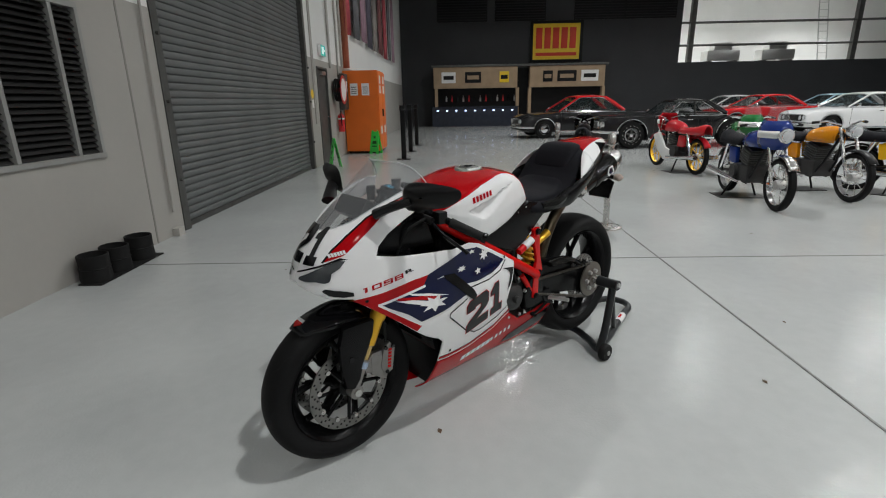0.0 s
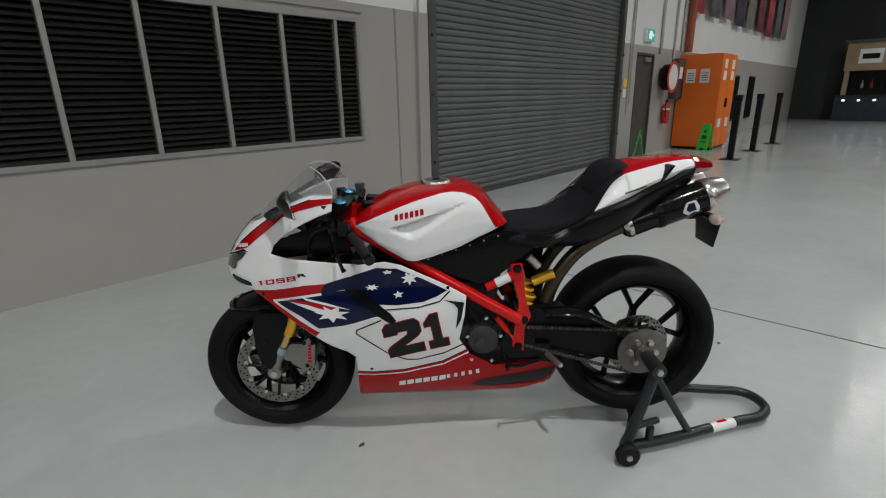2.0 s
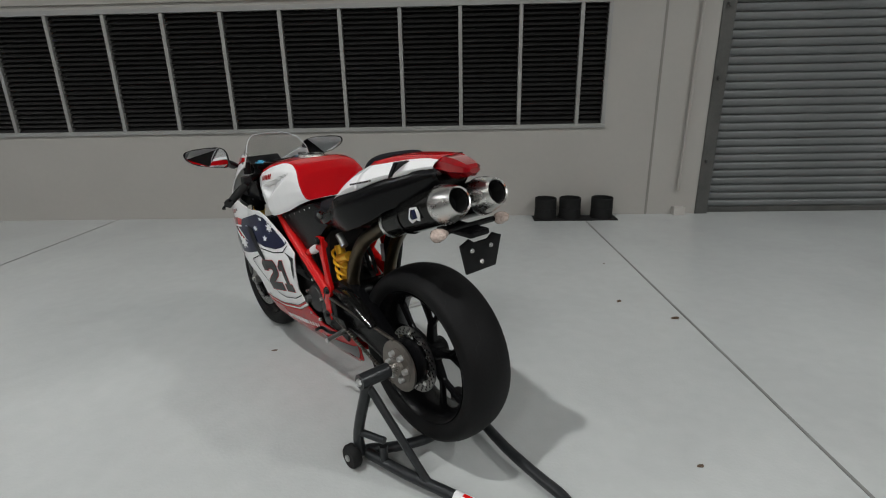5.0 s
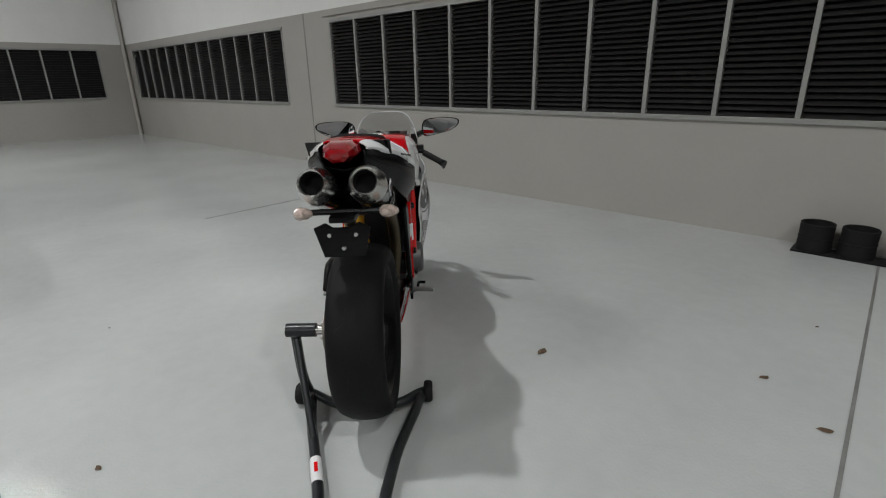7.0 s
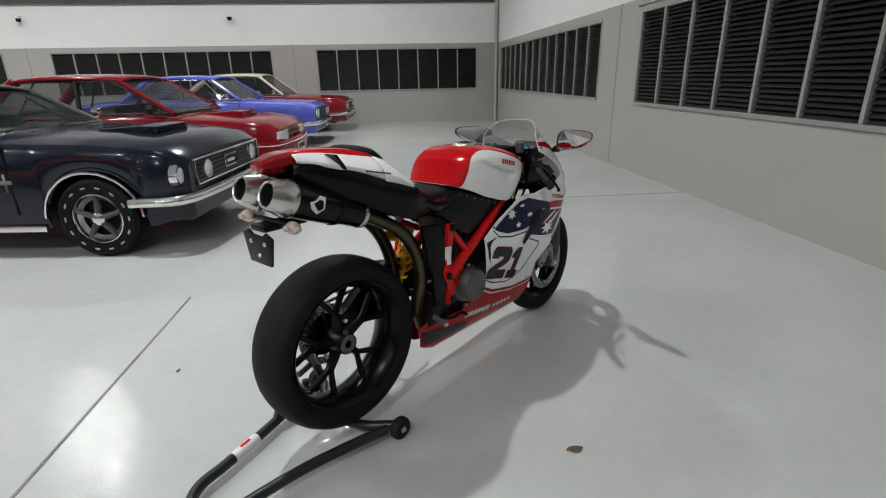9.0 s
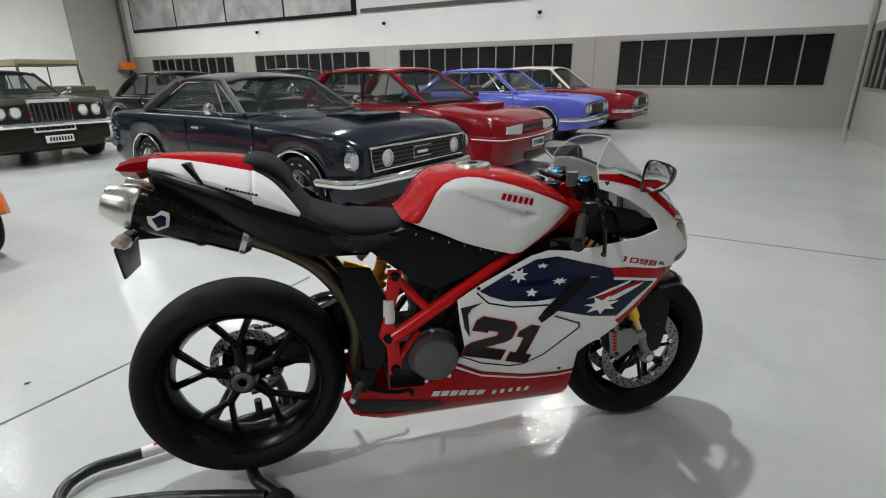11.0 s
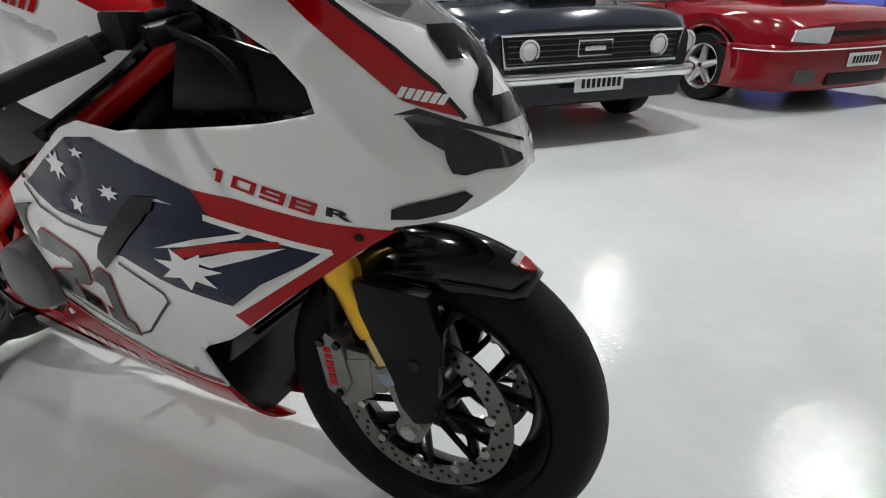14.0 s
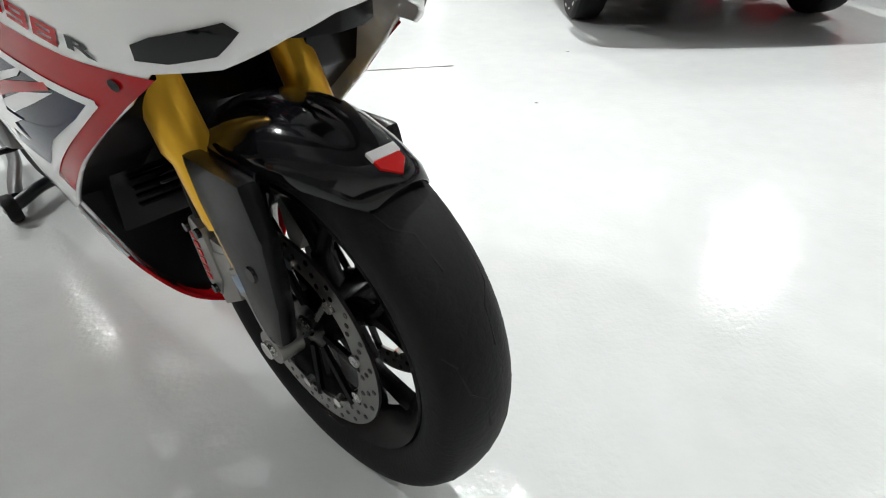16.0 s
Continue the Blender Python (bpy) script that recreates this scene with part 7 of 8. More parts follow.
    for s in (1, -1):
        if S["lamps"] == "pony":
            for yy, rr, xx in ((0.50, 0.066, gx + 0.028), (0.795, 0.075, gx - 0.05)):
                hl = part("headlamp", lathe([(0, xx + 0.02), (rr * 0.6, xx + 0.016), (rr * 0.9, xx), (rr, xx - 0.04)], "x", 22, (0, s * yy, fz - 0.17)), M_LAMPG, c)
                part("lamp_ring", lathe([(rr * 0.9, xx + 0.006), (rr * 1.12, xx + 0.008), (rr * 1.2, xx - 0.05)], "x", 22, (0, s * yy, fz - 0.17)), M_CHROME, hl)
        elif S["lamps"] == "twin":
            for yy in (0.45, 0.64):
                hl = part("headlamp", lathe([(0, gx + 0.035), (0.055, gx + 0.028), (0.072, gx + 0.01), (0.075, gx - 0.05)], "x", 20, (0, s * yy, fz - 0.16)), M_LAMPG, c)
                part("lamp_ring", lathe([(0.072, gx + 0.022), (0.088, gx + 0.02), (0.09, gx - 0.05)], "x", 20, (0, s * yy, fz - 0.16)), M_CHROME, hl)
        else:
            part("headlamp", moved(prism([(-0.20, 0.06), (0.17, 0.045), (0.19, -0.045), (-0.16, -0.075), (-0.19, -0.06)] if s > 0 else [(0.20, 0.06), (-0.17, 0.045), (-0.19, -0.045), (0.16, -0.075), (0.19, -0.06)], -0.06, 0.02, 0.012, "yz"), pose(gx + 0.004, s * (W * 0.88 - 0.20), fz - 0.125, 0, 0, s * 6)), M_LAMPG, c, "wide clear headlamp")
    if S["bumper"] == 1:
        bp = part("front_bumper", tube([(f - 0.42, -W * 1.01, fz - 0.36), (f - 0.05, -W * 0.97, fz - 0.35), (f + 0.05, -W * 0.6, fz - 0.345), (f + 0.07, 0, fz - 0.34), (f + 0.05, W * 0.6, fz - 0.345), (f - 0.05, W * 0.97, fz - 0.35), (f - 0.42, W * 1.01, fz - 0.36)], 0.042, 10, 4), M_CHROME, c, "chrome front bumper")
        part("rear_bumper", tube([(-wb - rear + 0.3, -W * 1.0, fz - 0.28), (-wb - rear - 0.04, -W * 0.9, fz - 0.27), (-wb - rear - 0.07, 0, fz - 0.27), (-wb - rear - 0.04, W * 0.9, fz - 0.27), (-wb - rear + 0.3, W * 1.0, fz - 0.28)], 0.042, 10, 4), M_CHROME, c, "chrome rear bumper")
        part("valance", box(f - 0.22, f - 0.03, -W * 0.86, W * 0.86, S["sill"] + 0.02, fz - 0.30, 0.03), body, shell)
    else:
        rows = []
        for k in np.linspace(-1, 1, 25):
            xf = f + 0.085 - 0.10 * abs(k) ** 2.2 - 0.16 * max(0, abs(k) - 0.86) / 0.14
            y = W * 1.005 * k
            rows.append([(xf - 0.30, y * 0.97, 0.17), (xf - 0.03, y * 0.985, 0.175), (xf - 0.005, y, 0.21), (xf + 0.004, y, 0.30), (xf + 0.012, y, 0.42), (xf + 0.004, y, 0.525), (xf - 0.02, y * 0.99, 0.548), (xf - 0.30, y * 0.97, 0.552)])
        for k in (-1, 1):
            e = [(x - 0.36, y, z) for x, y, z in rows[0 if k < 0 else -1]]
            rows = [e] + rows if k < 0 else rows + [e]
        bp = loft(rows, body, "front_bumper", c, "body-coloured front bumper", solid=0.01)
        part("bumper_opening", box(f + 0.02, f + 0.094, -0.36, 0.36, 0.215, 0.315, 0.015), M_BLACKP, bp)
        part("grille_slot", box(gx - 0.04, gx + 0.012, -0.42, 0.42, fz - 0.150, fz - 0.105, 0.006), M_BLACKP, c, "black slot between the headlamps")
        for s in (1, -1):
            part("fog_lamp", box(f + 0.0, f + 0.066, s * 0.58 - 0.10, s * 0.58 + 0.10, 0.25, 0.35, 0.012), M_GUIDE, bp)
        part("bumper_line", tube([(f - 0.45, -W * 1.012, 0.505), (f - 0.06, -W * 0.985, 0.505), (f + 0.045, -W * 0.72, 0.505), (f + 0.098, 0, 0.505), (f + 0.045, W * 0.72, 0.505), (f - 0.06, W * 0.985, 0.505), (f - 0.45, W * 1.012, 0.505)], 0.006, 6, 4), M_WALLW, bp)
    pl = part("number_plate", box(f + 0.10, f + 0.108, -0.19, 0.19, 0.36, 0.47, 0.004), M_TAPE, c, "white plate with dark bars")
    for i in range(8):
        part("plate_bar", box(f + 0.108, f + 0.111, -0.14 + 0.04 * i, -0.115 + 0.04 * i, 0.385, 0.445), M_BLACKP, pl, smooth=False)
    for s in (1, -1):
        part("tail_lamp", box(-wb - rear - 0.012, -wb - rear + 0.05, s * 0.55 - 0.12, s * 0.55 + 0.12, fz - 0.12, fz + 0.0, 0.01), M_TAILRED, c)
    for s in (1, -1):
        part("wiper", tube([(S["wbase"] + 0.06, s * 0.30 - 0.2, zb + 0.02), (S["wbase"] - 0.02, s * 0.30 + 0.25, zb + 0.06)], 0.006, 6), M_BLACKP, c)
    if S["scoop"]:
        part("bonnet_scoop", prism([(-0.25, S["hood"] - 0.01), (0.25, S["hood"] - 0.03), (0.25, S["hood"] + 0.045), (0.1, S["hood"] + 0.055), (-0.25, S["hood"] + 0.03)], -0.28, 0.28, 0.02), S["scoop"], shell, "raised bonnet scoop")
        if S["bumper"] == 1:
            part("scoop_mouth", box(0.235, 0.256, -0.24, 0.24, S["hood"] + 0.0, S["hood"] + 0.04, 0.006), M_BLACKP, shell)
    if S["lamps"] == "pony":
        part("grille_badge", merge(tube([(gx + 0.02, -0.13, fz - 0.22), (gx + 0.02, 0.13, fz - 0.22), (gx + 0.02, 0.13, fz - 0.12), (gx + 0.02, -0.13, fz - 0.12), (gx + 0.02, -0.13, fz - 0.22)], 0.008, 6), box(gx + 0.015, gx + 0.024, -0.08, 0.08, fz - 0.185, fz - 0.155, 0.003)), M_CHROME, c)
        for s in (1, -1):
            part("wing_badge", merge(box(-0.62, -0.60, *sorted((s * W * 0.995, s * (W + 0.008))), 0.54, 0.68), box(-0.66, -0.56, *sorted((s * W * 0.995, s * (W + 0.007))), 0.60, 0.63)), M_CHROME, shell)
    return c


NAVY = paint("deep_navy_paint", (0.007, 0.010, 0.019))
MAROON = paint("maroon_paint", (0.20, 0.006, 0.012))
CHERRY = paint("dark_cherry_paint", (0.17, 0.010, 0.014))
VIOLET = paint("violet_blue_paint", (0.085, 0.105, 0.46))
BRG = paint("black_brown_paint", (0.022, 0.019, 0.015))
BLK = paint("gloss_black_car_paint", (0.012, 0.012, 0.013))
SILVER = paint("silver_car_paint", (0.50, 0.50, 0.51))
REDCAR = paint("bright_red_car_paint", (0.55, 0.015, 0.02))
SKY = paint("pale_blue_car_paint", (0.36, 0.52, 0.62))
WHITECAR = paint("white_car_paint", (0.72, 0.72, 0.72))

car("coupe", pose(3.19, 1.98, 0, 0, 0, -96), "deep navy sixties coupe with a black vinyl roof", NAVY,
    dict(front=0.72, wb=2.74, rear=1.12, w=0.90, nose=0.80, hood=0.91, belt=0.93, trunk=0.92, tail=0.88, r=0.315, rim=0.20, roof=1.31, lamps="pony", quarter=0.16, scoop=NAVY, wbase=-0.90, rf=-1.45, rr=-2.25, rb=-2.85, wr=0.60, pillar=0, style="chrome"), M_VINYL)
car("saloon", pose(5.88, 1.98, 0, 0, 0, -94), "maroon eighties saloon with five-spoke alloy wheels", MAROON,
    dict(front=0.82, wb=2.67, rear=1.05, w=0.87, nose=0.745, hood=0.865, belt=0.91, trunk=0.95, tail=0.93, r=0.318, rim=0.21, roof=1.385, lamps="slim", bumper=0, wbase=-0.46, rf=-1.16, rr=-2.42, rb=-2.88, wr=0.61, grille=0, quarter=0.80, pillar=-1.62, crown=0.03, scoop=MAROON))
car("saloon", pose(9.75, 2.05, 0, 0, 0, -94), "violet-blue sixties saloon with chrome bumpers", VIOLET,
    dict(front=0.85, wb=2.74, rear=1.20, w=0.90, nose=0.80, hood=0.88, belt=0.92, trunk=0.92, r=0.32, roof=1.38, lamps="twin", quarter=0.14, wbase=-0.60, rf=-1.18, rr=-2.36, rb=-2.92, wr=0.62, style="disc"))
car("saloon", pose(12.55, 1.75, 0, 0, 0, -94), "dark cherry saloon with a cream roof and chrome bumpers", CHERRY,
    dict(front=0.95, wb=2.90, rear=1.30, w=0.92, nose=0.80, hood=0.88, belt=0.92, trunk=0.92, r=0.33, roof=1.43, lamps="twin", wbase=-0.60, rf=-1.20, rr=-2.40, rb=-3.05, style="disc"), M_CREAM)
car("limousine", pose(3.10, 8.85, 0, 0, 0, -93), "black-brown luxury saloon with an upright chrome grille", BRG,
    dict(front=0.82, wb=3.06, rear=1.20, w=0.92, nose=0.98, hood=1.02, belt=1.03, trunk=1.0, tail=0.96, r=0.35, rim=0.20, roof=1.43, lamps="twin", grille=2, quarter=0.82, pillar=-1.85, wbase=-0.72, rf=-1.26, rr=-2.80, rb=-3.22, wr=0.65, style="disc", bumper=1))
car("saloon", pose(6.4, 8.2, 0, 0, 0, -93), "gloss black old saloon parked behind the coupe", BLK, dict(style="disc", lamps="twin", roof=1.40))
car("saloon", pose(9.7, 8.0, 0, 0, 0, -93), "gloss black old saloon parked behind the maroon one", BLK, dict(style="disc", lamps="twin", roof=1.46))
car("saloon", pose(-16.3, 2.4, 0, 0, 0, -82), "black car with a bright red roof", BLK, dict(style="disc", lamps="twin", roof=1.42), REDCAR)
car("vintage_car", pose(-11.9, 4.05, 0, 0, 0, -86), "black vintage car with wire wheels", BLK, dict(style="chrome", lamps="twin", roof=1.24, hood=0.86, nose=0.80, belt=0.86, trunk=0.80, tail=0.72, w=0.78, r=0.36, wbase=-0.95, rf=-1.35, rr=-2.1, rb=-2.6, wr=0.5))
for nm, x, y, a, lb, pt in (("coupe", -22.9, 11.1, -90, "silver coupe parked in the far row", SILVER), ("coupe", -19.9, 11.0, -88, "bright red coupe parked in the far row", REDCAR),
                            ("saloon", -23.2, 16.2, -90, "pale blue saloon parked in the far row", SKY), ("saloon", -15.9, 12.1, -90, "white saloon parked in the far row", WHITECAR), ("saloon", -17.9, 16.6, -85, "white old saloon parked in the far row", WHITECAR)):
    car(nm, pose(x, y, 0, 0, 0, a), lb, pt, dict(style="disc", lamps="twin", roof=1.36))
car("roadster", pose(-0.55, 10.8, 0, 0, 0, 90), "bright red old roadster with a black luggage rack", REDCAR, dict(front=0.7, wb=2.3, rear=0.75, w=0.75, roof=1.22, r=0.30, rim=0.18, hood=0.8, belt=0.84, trunk=0.84, nose=0.72, tail=0.80, wbase=-0.7, rf=-1.1, rr=-1.6, rb=-2.2, wr=0.5, style="chrome"))
rk = empty("luggage_rack", pose(-0.55, 7.95, 0.86), "thin black luggage rack over the red roadster's boot", "luggage rack")
part("outer_rail", tube([(-0.5, 0, 0.14), (0.5, 0, 0.14), (0.55, 0.55, 0.14), (-0.55, 0.55, 0.14), (-0.5, 0, 0.14)], 0.014, 8), M_CHROME, rk)
for x in (-0.3, 0, 0.3):
    part("strap", box(x - 0.03, x + 0.03, 0, 0.55, 0.125, 0.145), M_BLACKP, rk)
for x in (-0.45, 0.45):
    part("foot", tube([(x, 0.2, 0.14), (x, 0.2, -0.02)], 0.012, 6), M_CHROME, rk)

# beach buggy
bg = empty("beach_buggy", pose(-0.15, 3.75, 0, 0, 0, -90), "orange open beach buggy with round wings and a windscreen", "beach buggy")
ORP = paint("orange_gelcoat", (0.78, 0.16, 0.02))
rows = []
for x, w, zt, zb_ in ((0.72, 0.28, 0.58, 0.46), (0.62, 0.38, 0.70, 0.38), (0.3, 0.46, 0.80, 0.34), (-0.3, 0.52, 0.86, 0.32), (-0.9, 0.66, 0.78, 0.32), (-1.6, 0.68, 0.78, 0.34), (-2.2, 0.6, 0.72, 0.4), (-2.4, 0.5, 0.66, 0.45)):
    row = [(x, w * 0.9, zb_), (x, w, (zt + zb_) / 2), (x, w * 0.93, zt - 0.04), (x, w * 0.7, zt), (x, 0, zt + 0.03)]
    rows.append(row + [(a, -b, d) for a, b, d in row[-2::-1]])
loft(finer(rows, 3), ORP, "body", bg, "orange moulded body", caps=True)
for ax, w_, rr in ((0, 0.66, 0.30), (-2.0, 0.74, 0.33)):
    for s in (1, -1):
        car_wheel(bg, ax, s * w_, rr, 0.22, "alloy", 0.18)
        rows = []
        for a in np.linspace(radians(8), radians(165), 14):
            rows.append([(ax + (rr + 0.10 - 0.10 * abs(k) ** 3) * math.cos(a), s * (w_ - 0.03) + 0.19 * k, rr + (rr + 0.10 - 0.10 * abs(k) ** 3) * math.sin(a)) for k in np.linspace(-1, 1, 9)])
        loft(rows, ORP, "wing", bg, "orange round wing", solid=0.008)
for s in (1, -1):
    hl = part("headlamp", lathe([(0, 0.10), (0.06, 0.09), (0.085, 0.07), (0.09, 0.04), (0.06, -0.04), (0, -0.08)], "x", 20, (0.52, s * 0.40, 0.80)), M_CHROME, bg, "chrome pod headlamp")
    part("lens", lathe([(0, 0.108), (0.05, 0.10), (0.078, 0.085)], "x", 20, (0.52, s * 0.40, 0.80)), M_LAMPG, hl)
part("screen_frame", tube([(-0.55, -0.58, 0.84), (-0.75, -0.55, 1.28), (-0.75, 0.55, 1.28), (-0.55, 0.58, 0.84)], 0.018, 8), M_CHROME, bg, "chrome windscreen frame")
obj("windscreen", [(-0.56, -0.55, 0.86), (-0.56, 0.55, 0.86), (-0.745, 0.53, 1.26), (-0.745, -0.53, 1.26)], [(0, 1, 2, 3)], M_CGLASS, bg, smooth=False)
part("roll_bar", tube([(-1.5, -0.55, 0.75), (-1.55, -0.5, 1.35), (-1.55, 0.5, 1.35), (-1.5, 0.55, 0.75)], 0.024, 10), M_BLACKP, bg)
for s in (1, -1):
    part("seat", merge(box(-1.35, -0.95, s * 0.28 - 0.2, s * 0.28 + 0.2, 0.55, 0.72, 0.04), box(-1.45, -1.32, s * 0.28 - 0.2, s * 0.28 + 0.2, 0.6, 1.15, 0.05)), M_INT, bg)
part("nerf_bar", tube([(0.62, -0.45, 0.42), (0.85, -0.40, 0.44), (0.88, 0.40, 0.44), (0.62, 0.45, 0.42)], 0.02, 8, 3), M_CHROME, bg)
bpl = part("name_plate", box(0.89, 0.898, -0.26, 0.26, 0.38, 0.50, 0.004), M_TAPE, bg, "white plate with dark bars")
for i in range(8):
    part("plate_bar", box(0.898, 0.901, -0.17 + 0.05 * i, -0.135 + 0.05 * i, 0.405, 0.475), M_BLACKP, bpl, smooth=False)

# camper van and canvas-topped off-roader far back
vn = empty("camper_van", pose(2.0, 27.2, 0, 0, 0, 4), "pale blue camper van with a white upper half", "van")
for nm, z0, z1, mt, k in (("lower_body", 0.35, 1.02, SKY, 1.0), ("upper_body", 1.02, 1.86, WHITECAR, 0.93)):
    rows = [[(x, 0.86 * k * w, z0 + (z1 - z0) * h) for w, h in ((1, 0), (1, 0.5), (0.97 if z0 < 1 else 0.9, 0.88), (0.80, 1.0), (-0.80, 1.0), (-0.97 if z0 < 1 else -0.9, 0.88), (-1, 0.5), (-1, 0))] for x in (1.05, 0.98, 0.3, -3.0, -3.15)]
    loft(rows, mt, nm, vn, caps=True)
for i in range(3):
    for s in (1, -1):
        part("side_window", box(-0.75 - 0.95 * i, 0.0 - 0.95 * i, *sorted((s * 0.785, s * 0.812)), 1.16, 1.58, 0.03), M_GLASS, vn)
for x in (0.25, -2.15):
    for s in (1, -1):
        car_wheel(vn, x, s * 0.72, 0.33, 0.18, "disc", 0.19)
jp = empty("off_roader", pose(6.1, 14.0, 0, 0, 0, -92), "olive off-roader with a canvas top", "off-roader")
OLV = mat("olive_paint", (0.06, 0.06, 0.035), 0.5, var=0.15)
part("body", merge(box(-2.7, 0.55, -0.75, 0.75, 0.5, 1.02, 0.04), box(-0.6, 0.55, -0.45, 0.45, 0.9, 1.12, 0.05)), OLV, jp)
part("canvas_top", box(-2.7, -0.7, -0.74, 0.74, 1.62, 1.78, 0.05), mat("khaki_canvas", (0.20, 0.17, 0.10), 0.85, var=0.15), jp)
part("windscreen_frame", tube([(-0.6, -0.7, 1.0), (-0.72, -0.68, 1.66), (-0.72, 0.68, 1.66), (-0.6, 0.7, 1.0)], 0.025, 8), OLV, jp)
for x in (-2.6, -0.75):
    for s in (1, -1):
        part("hood_stick", tube([(x, s * 0.7, 1.0), (x, s * 0.7, 1.66)], 0.02, 8), OLV, jp)
for x in (0.0, -2.1):
    for s in (1, -1):
        car_wheel(jp, x, s * 0.66, 0.36, 0.17, "disc", 0.2)


# ---- the other motorcycles ----
def old_bike(name, m, label, col, kind, rim=None):
    """A classic motorcycle on its stand: x forward, rear axle above the origin."""
    b = empty(name, m, label, "motorcycle", "classic motorcycles")
    R = 0.31
    for x in (0.0, 1.40):
        w = part("wheel", lathe([(R - 0.07, -0.03), (R - 0.03, -0.045), (R - 0.004, -0.025), (R, 0), (R - 0.004, 0.025), (R - 0.03, 0.045), (R - 0.07, 0.03)], "y", 36, (x, 0, R)), M_TYRE, b, "black tyre on a thin rim")
        part("rim", lathe([(R - 0.075, -0.03), (R - 0.062, -0.03), (R - 0.062, 0.03), (R - 0.075, 0.03)], "y", 32, (x, 0, R), True), rim or M_CHROME, w)
        for k in range(10):
            a = 2 * math.pi * k / 10
            part("spoke", tube([(x, 0.02 * (-1) ** k, R), (x + (R - 0.07) * math.cos(a), 0, R + (R - 0.07) * math.sin(a))], 0.005 if not rim else 0.009, 5), rim or M_STEEL, w)
        part("hub", lathe([(0, -0.05), (0.05, -0.05), (0.06, 0), (0.05, 0.05), (0, 0.05)], "y", 16, (x, 0, R)), M_ALLOY, w)
        rows = [[(x + (R + 0.03 - 0.02 * k * k) * math.cos(a), 0.06 * k, R + (R + 0.03 - 0.02 * k * k) * math.sin(a)) for k in np.linspace(-1, 1, 5)] for a in np.linspace(radians(35 if x else 50), radians(120 if x else 150), 9)]
        loft(rows, M_STEEL if kind == "faired" and x else col if kind == "sport" else M_BLACKP, "mudguard", b, solid=0.004)
    for s in (1, -1):
        part("fork_leg", tube([(1.40, s * 0.09, R), (1.14, s * 0.09, 0.90)], 0.02, 10), M_STEEL, b)
        part("shock_absorber", tube([(0.02, s * 0.12, R), (0.18, s * 0.12, 0.70)], 0.026, 10), M_CHROME, b)
        part("handlebar", tube([(1.10, s * 0.05, 0.93), (1.06, s * 0.22, 0.98), (0.98, s * 0.34, 0.96)], 0.012, 8), M_CHROME, b)
        part("grip", tube([(1.02, s * 0.28, 0.97), (0.98, s * 0.35, 0.96)], 0.017, 8), M_RUBBER, b)
        part("silencer", tube([(0.75, s * 0.16, 0.24), (0.30, s * 0.17, 0.27), (-0.25, s * 0.18, 0.31)], [0.02, 0.035, 0.042], 12), M_CHROME, b)
        part("side_cover", prism([(0.25, 0.45), (0.48, 0.45), (0.45, 0.66), (0.22, 0.66)], s * 0.08, s * 0.13, 0.02), col, b)
    for s in (1, -1):
        part("frame_tube", tube([(1.12, 0, 0.88), (0.95, s * 0.08, 0.45), (0.80, s * 0.10, 0.24), (0.40, s * 0.10, 0.26)], 0.018, 8), M_BLACKP, b)
    part("frame_tube", tube([(1.1, 0, 0.85), (0.6, 0, 0.72), (0.0, 0, 0.72)], 0.02, 8), M_BLACKP, b)
    part("swing_arm", merge(*[tube([(0.0, s * 0.09, R), (0.42, s * 0.10, 0.36)], 0.02, 8) for s in (1, -1)]), M_BLACKP, b)
    e = part("engine", merge(box(0.42, 0.86, -0.14, 0.14, 0.24, 0.46, 0.04), moved(box(-0.11, 0.11, -0.10, 0.10, 0, 0.24, 0.02), pose(0.68, 0, 0.44, 0, 14, 0)), lathe([(0, -0.18), (0.09, -0.18), (0.1, 0.18), (0, 0.18)], "y", 18, (0.52, 0, 0.36))), M_ENGINE, b, "dark grey alloy engine")
    for i in range(6):
        part("cooling_fin", moved(box(-0.13, 0.13, -0.13, 0.13, 0.05 + 0.03 * i, 0.06 + 0.03 * i), pose(0.68, 0, 0.44, 0, 14, 0)), M_GUIDE, e)
    rows = [[(x, h * math.sin(a), 0.70 + dz * max(0, math.cos(a)) ** 0.7) for a in np.linspace(-1.57, 1.57, 11)] for x, h, dz in ((0.50, 0.07, 0.08), (0.58, 0.12, 0.16), (0.75, 0.145, 0.20), (0.95, 0.13, 0.21), (1.05, 0.07, 0.16))]
    loft(finer(rows, 3), col, "fuel_tank", b, solid=0.01)
    rows = [[(x, h * math.sin(a), 0.68 + dz * max(0, math.cos(a)) ** 0.6) for a in np.linspace(-1.57, 1.57, 9)] for x, h, dz in ((0.52, 0.10, 0.10), (0.35, 0.13, 0.10), (0.05, 0.12, 0.12), (-0.15, 0.10, 0.16), (-0.22, 0.06, 0.14))]
    loft(finer(rows, 3), M_SEAT if kind != "sport" else col, "seat", b, solid=0.02)
    lx_ = 1.33 if kind == "faired" else 1.24
    hl = part("headlamp", lathe([(0, 0.09), (0.06, 0.08), (0.085, 0.05), (0.085, 0), (0.05, -0.08), (0, -0.1)], "x", 20, (lx_, 0, 0.86)), M_CHROME, b)
    part("lens", lathe([(0, 0.095), (0.05, 0.088), (0.078, 0.062)], "x", 20, (lx_, 0, 0.86)), M_LAMPG, hl)
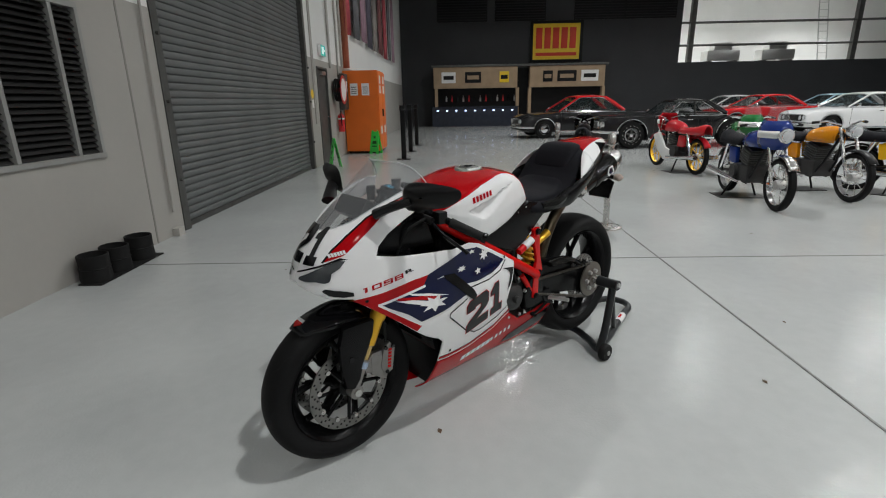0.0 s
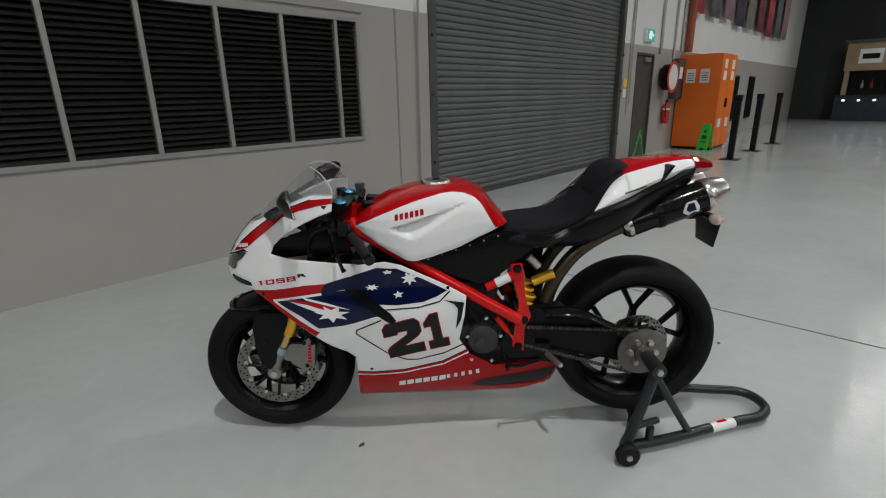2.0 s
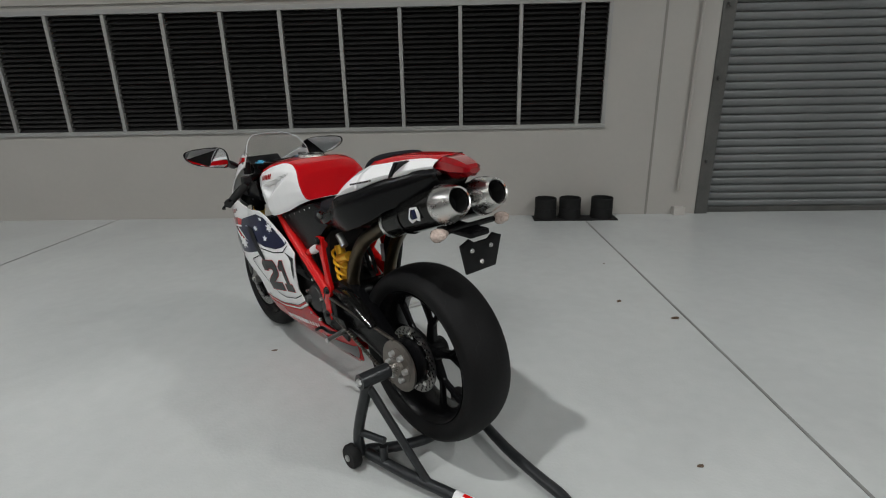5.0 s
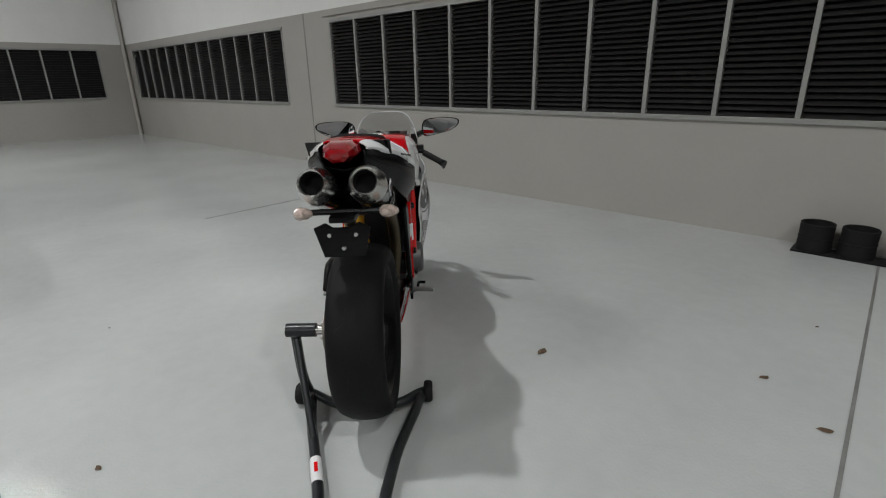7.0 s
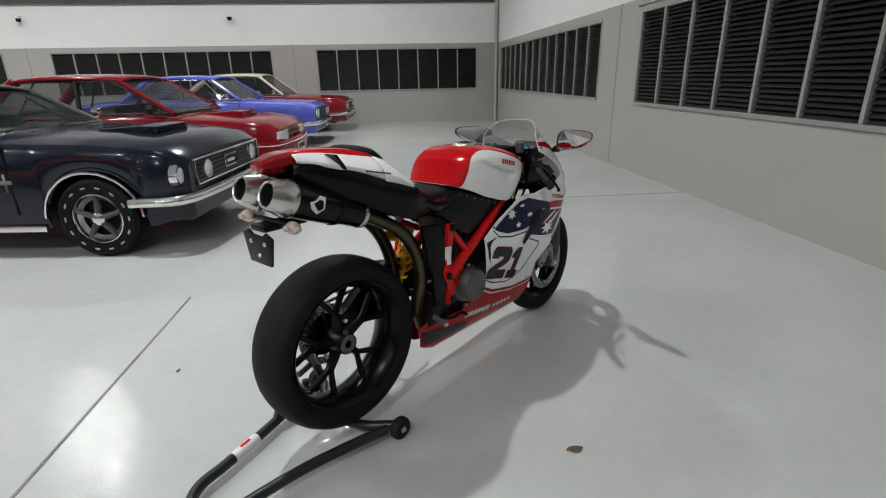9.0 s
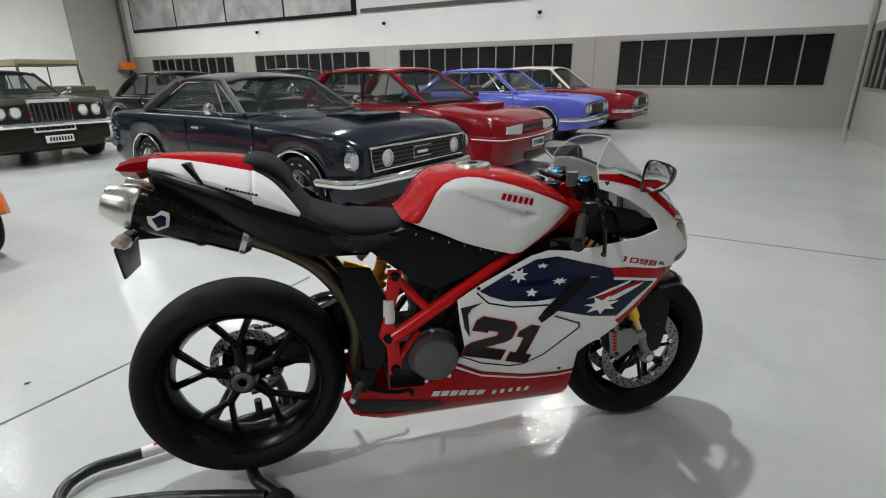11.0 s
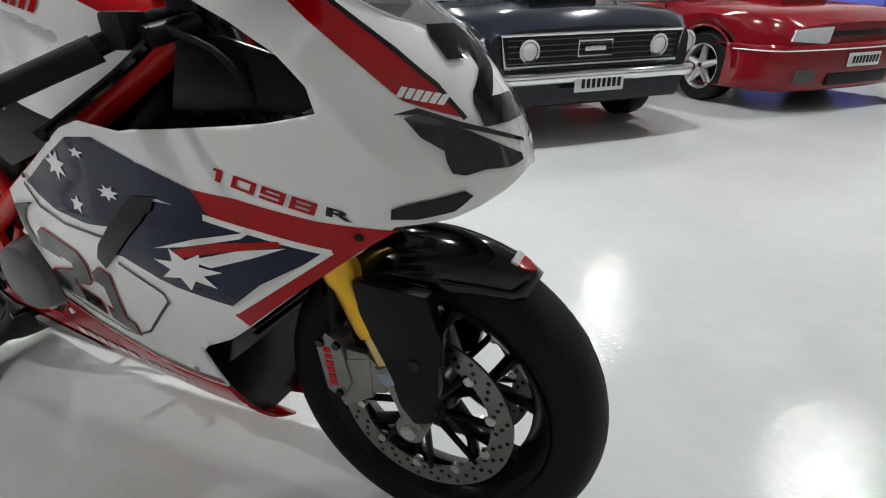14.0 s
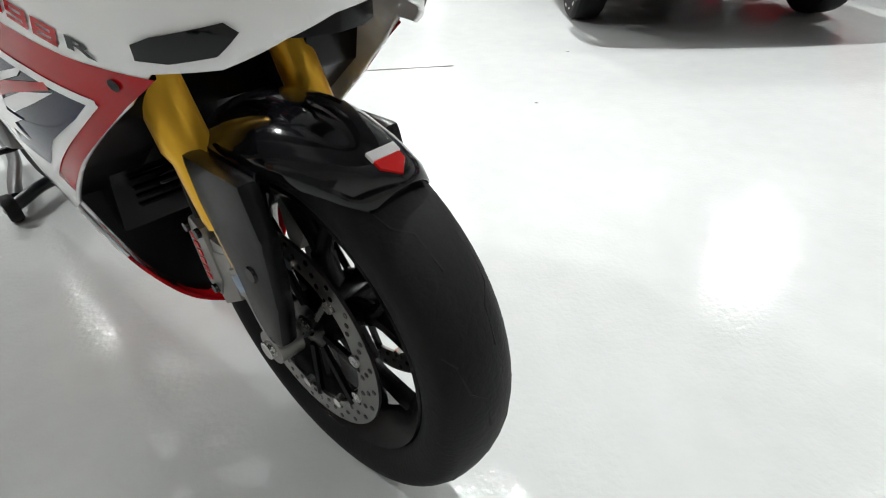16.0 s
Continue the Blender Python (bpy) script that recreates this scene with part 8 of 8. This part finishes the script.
    if kind in ("sport", "faired"):
        rows = []
        for z, xf, w in ((0.70, 1.30, 0.13), (0.78, 1.36, 0.17), (0.88, 1.38, 0.18), (0.96, 1.34, 0.165), (1.02, 1.30, 0.13)):
            rows.append([(1.02 + (xf - 1.02) * math.cos(a), w * math.sin(a), z) for a in np.linspace(-1.4, 1.4, 13)])
        fr = loft(rows, col, "fairing", b, solid=0.006)
        rows = [[(1.02 + (xf - 1.02) * math.cos(a), w * math.sin(a), z) for a in np.linspace(-1.2, 1.2, 11)] for z, xf, w in ((1.02, 1.30, 0.13), (1.12, 1.23, 0.11), (1.18, 1.17, 0.08))]
        loft(rows, M_SCREEN, "windscreen", b, solid=0.003)
        rows = [[(1.02 + (xf - 1.016) * math.cos(a), (w + 0.004) * math.sin(a), z) for a in np.linspace(-1.4, 1.4, 13)] for z, xf, w in ((0.83, 1.37, 0.175), (0.88, 1.38, 0.18), (0.91, 1.365, 0.175))]
        loft(rows, M_WHITEP, "fairing_band", fr, solid=0.003)
        if kind == "sport":
            for s in (1, -1):
                part("lower_fairing", prism([(1.10, 0.68), (1.30, 0.62), (1.12, 0.35), (0.85, 0.18), (0.45, 0.22), (0.50, 0.34), (0.85, 0.42)], s * 0.12, s * 0.17, 0.02), M_WHITEP if s > 0 else M_WHITEP, b)
    part("side_stand", merge(tube([(0.45, 0.1, 0.26), (0.40, 0.22, 0.0)], 0.013, 8), tube([(0.45, -0.1, 0.26), (0.40, -0.22, 0.0)], 0.013, 8), box(0.2, 0.6, -0.3, 0.3, 0.0, 0.008)), M_BLACKP, b)
    return b


P_RED = paint("red_bike_paint", (0.48, 0.012, 0.02))
P_GRN = paint("green_bike_paint", (0.02, 0.16, 0.04))
P_BLU = paint("blue_bike_paint", (0.012, 0.035, 0.20))
P_YEL = paint("yellow_bike_paint", (0.75, 0.42, 0.01))
P_ORG = paint("amber_bike_paint", (0.72, 0.26, 0.01))
old_bike("motorcycle", pose(-6.25, 3.6, 0, 0, 0, -174), "red and white faired classic motorcycle with gold wheels", P_RED, "sport", M_GOLD)
old_bike("motorcycle", pose(-6.9, 4.6, 0, 0, 0, -20), "green faired classic motorcycle with gold wheels", P_GRN, "sport", M_GOLD)
old_bike("motorcycle", pose(-4.62, 3.30, 0, 0, 0, -6), "blue half-faired classic motorcycle with a chrome headlamp", P_BLU, "faired")
old_bike("motorcycle", pose(-5.1, 4.35, 0, 0, 0, 0), "amber and black classic motorcycle", P_ORG, "naked")
old_bike("motorcycle", pose(-4.6, 5.05, 0, 0, 0, 40), "yellow and amber classic motorcycle on a stand", P_YEL, "faired")
dk = old_bike("motorcycle", pose(-6.1, 1.55, 0.0, 0, 0, 165), "black racing motorcycle on a red stand", M_BBLACK, "faired")
rs = empty("red_stand", pose(-6.05, 1.56, 0, 0, 0, 165), "bright red tubular paddock stand under a black motorcycle", "paddock stand")
part("loop", tube([(0.1, 0.25, 0.03), (-0.40, 0.22, 0.03), (-0.40, -0.22, 0.03), (0.1, -0.25, 0.03)], 0.02, 10), M_FRAME, rs)
for s in (1, -1):
    part("upright", tube([(-0.1, s * 0.235, 0.03), (0.0, s * 0.17, 0.31)], 0.018, 10), M_FRAME, rs)
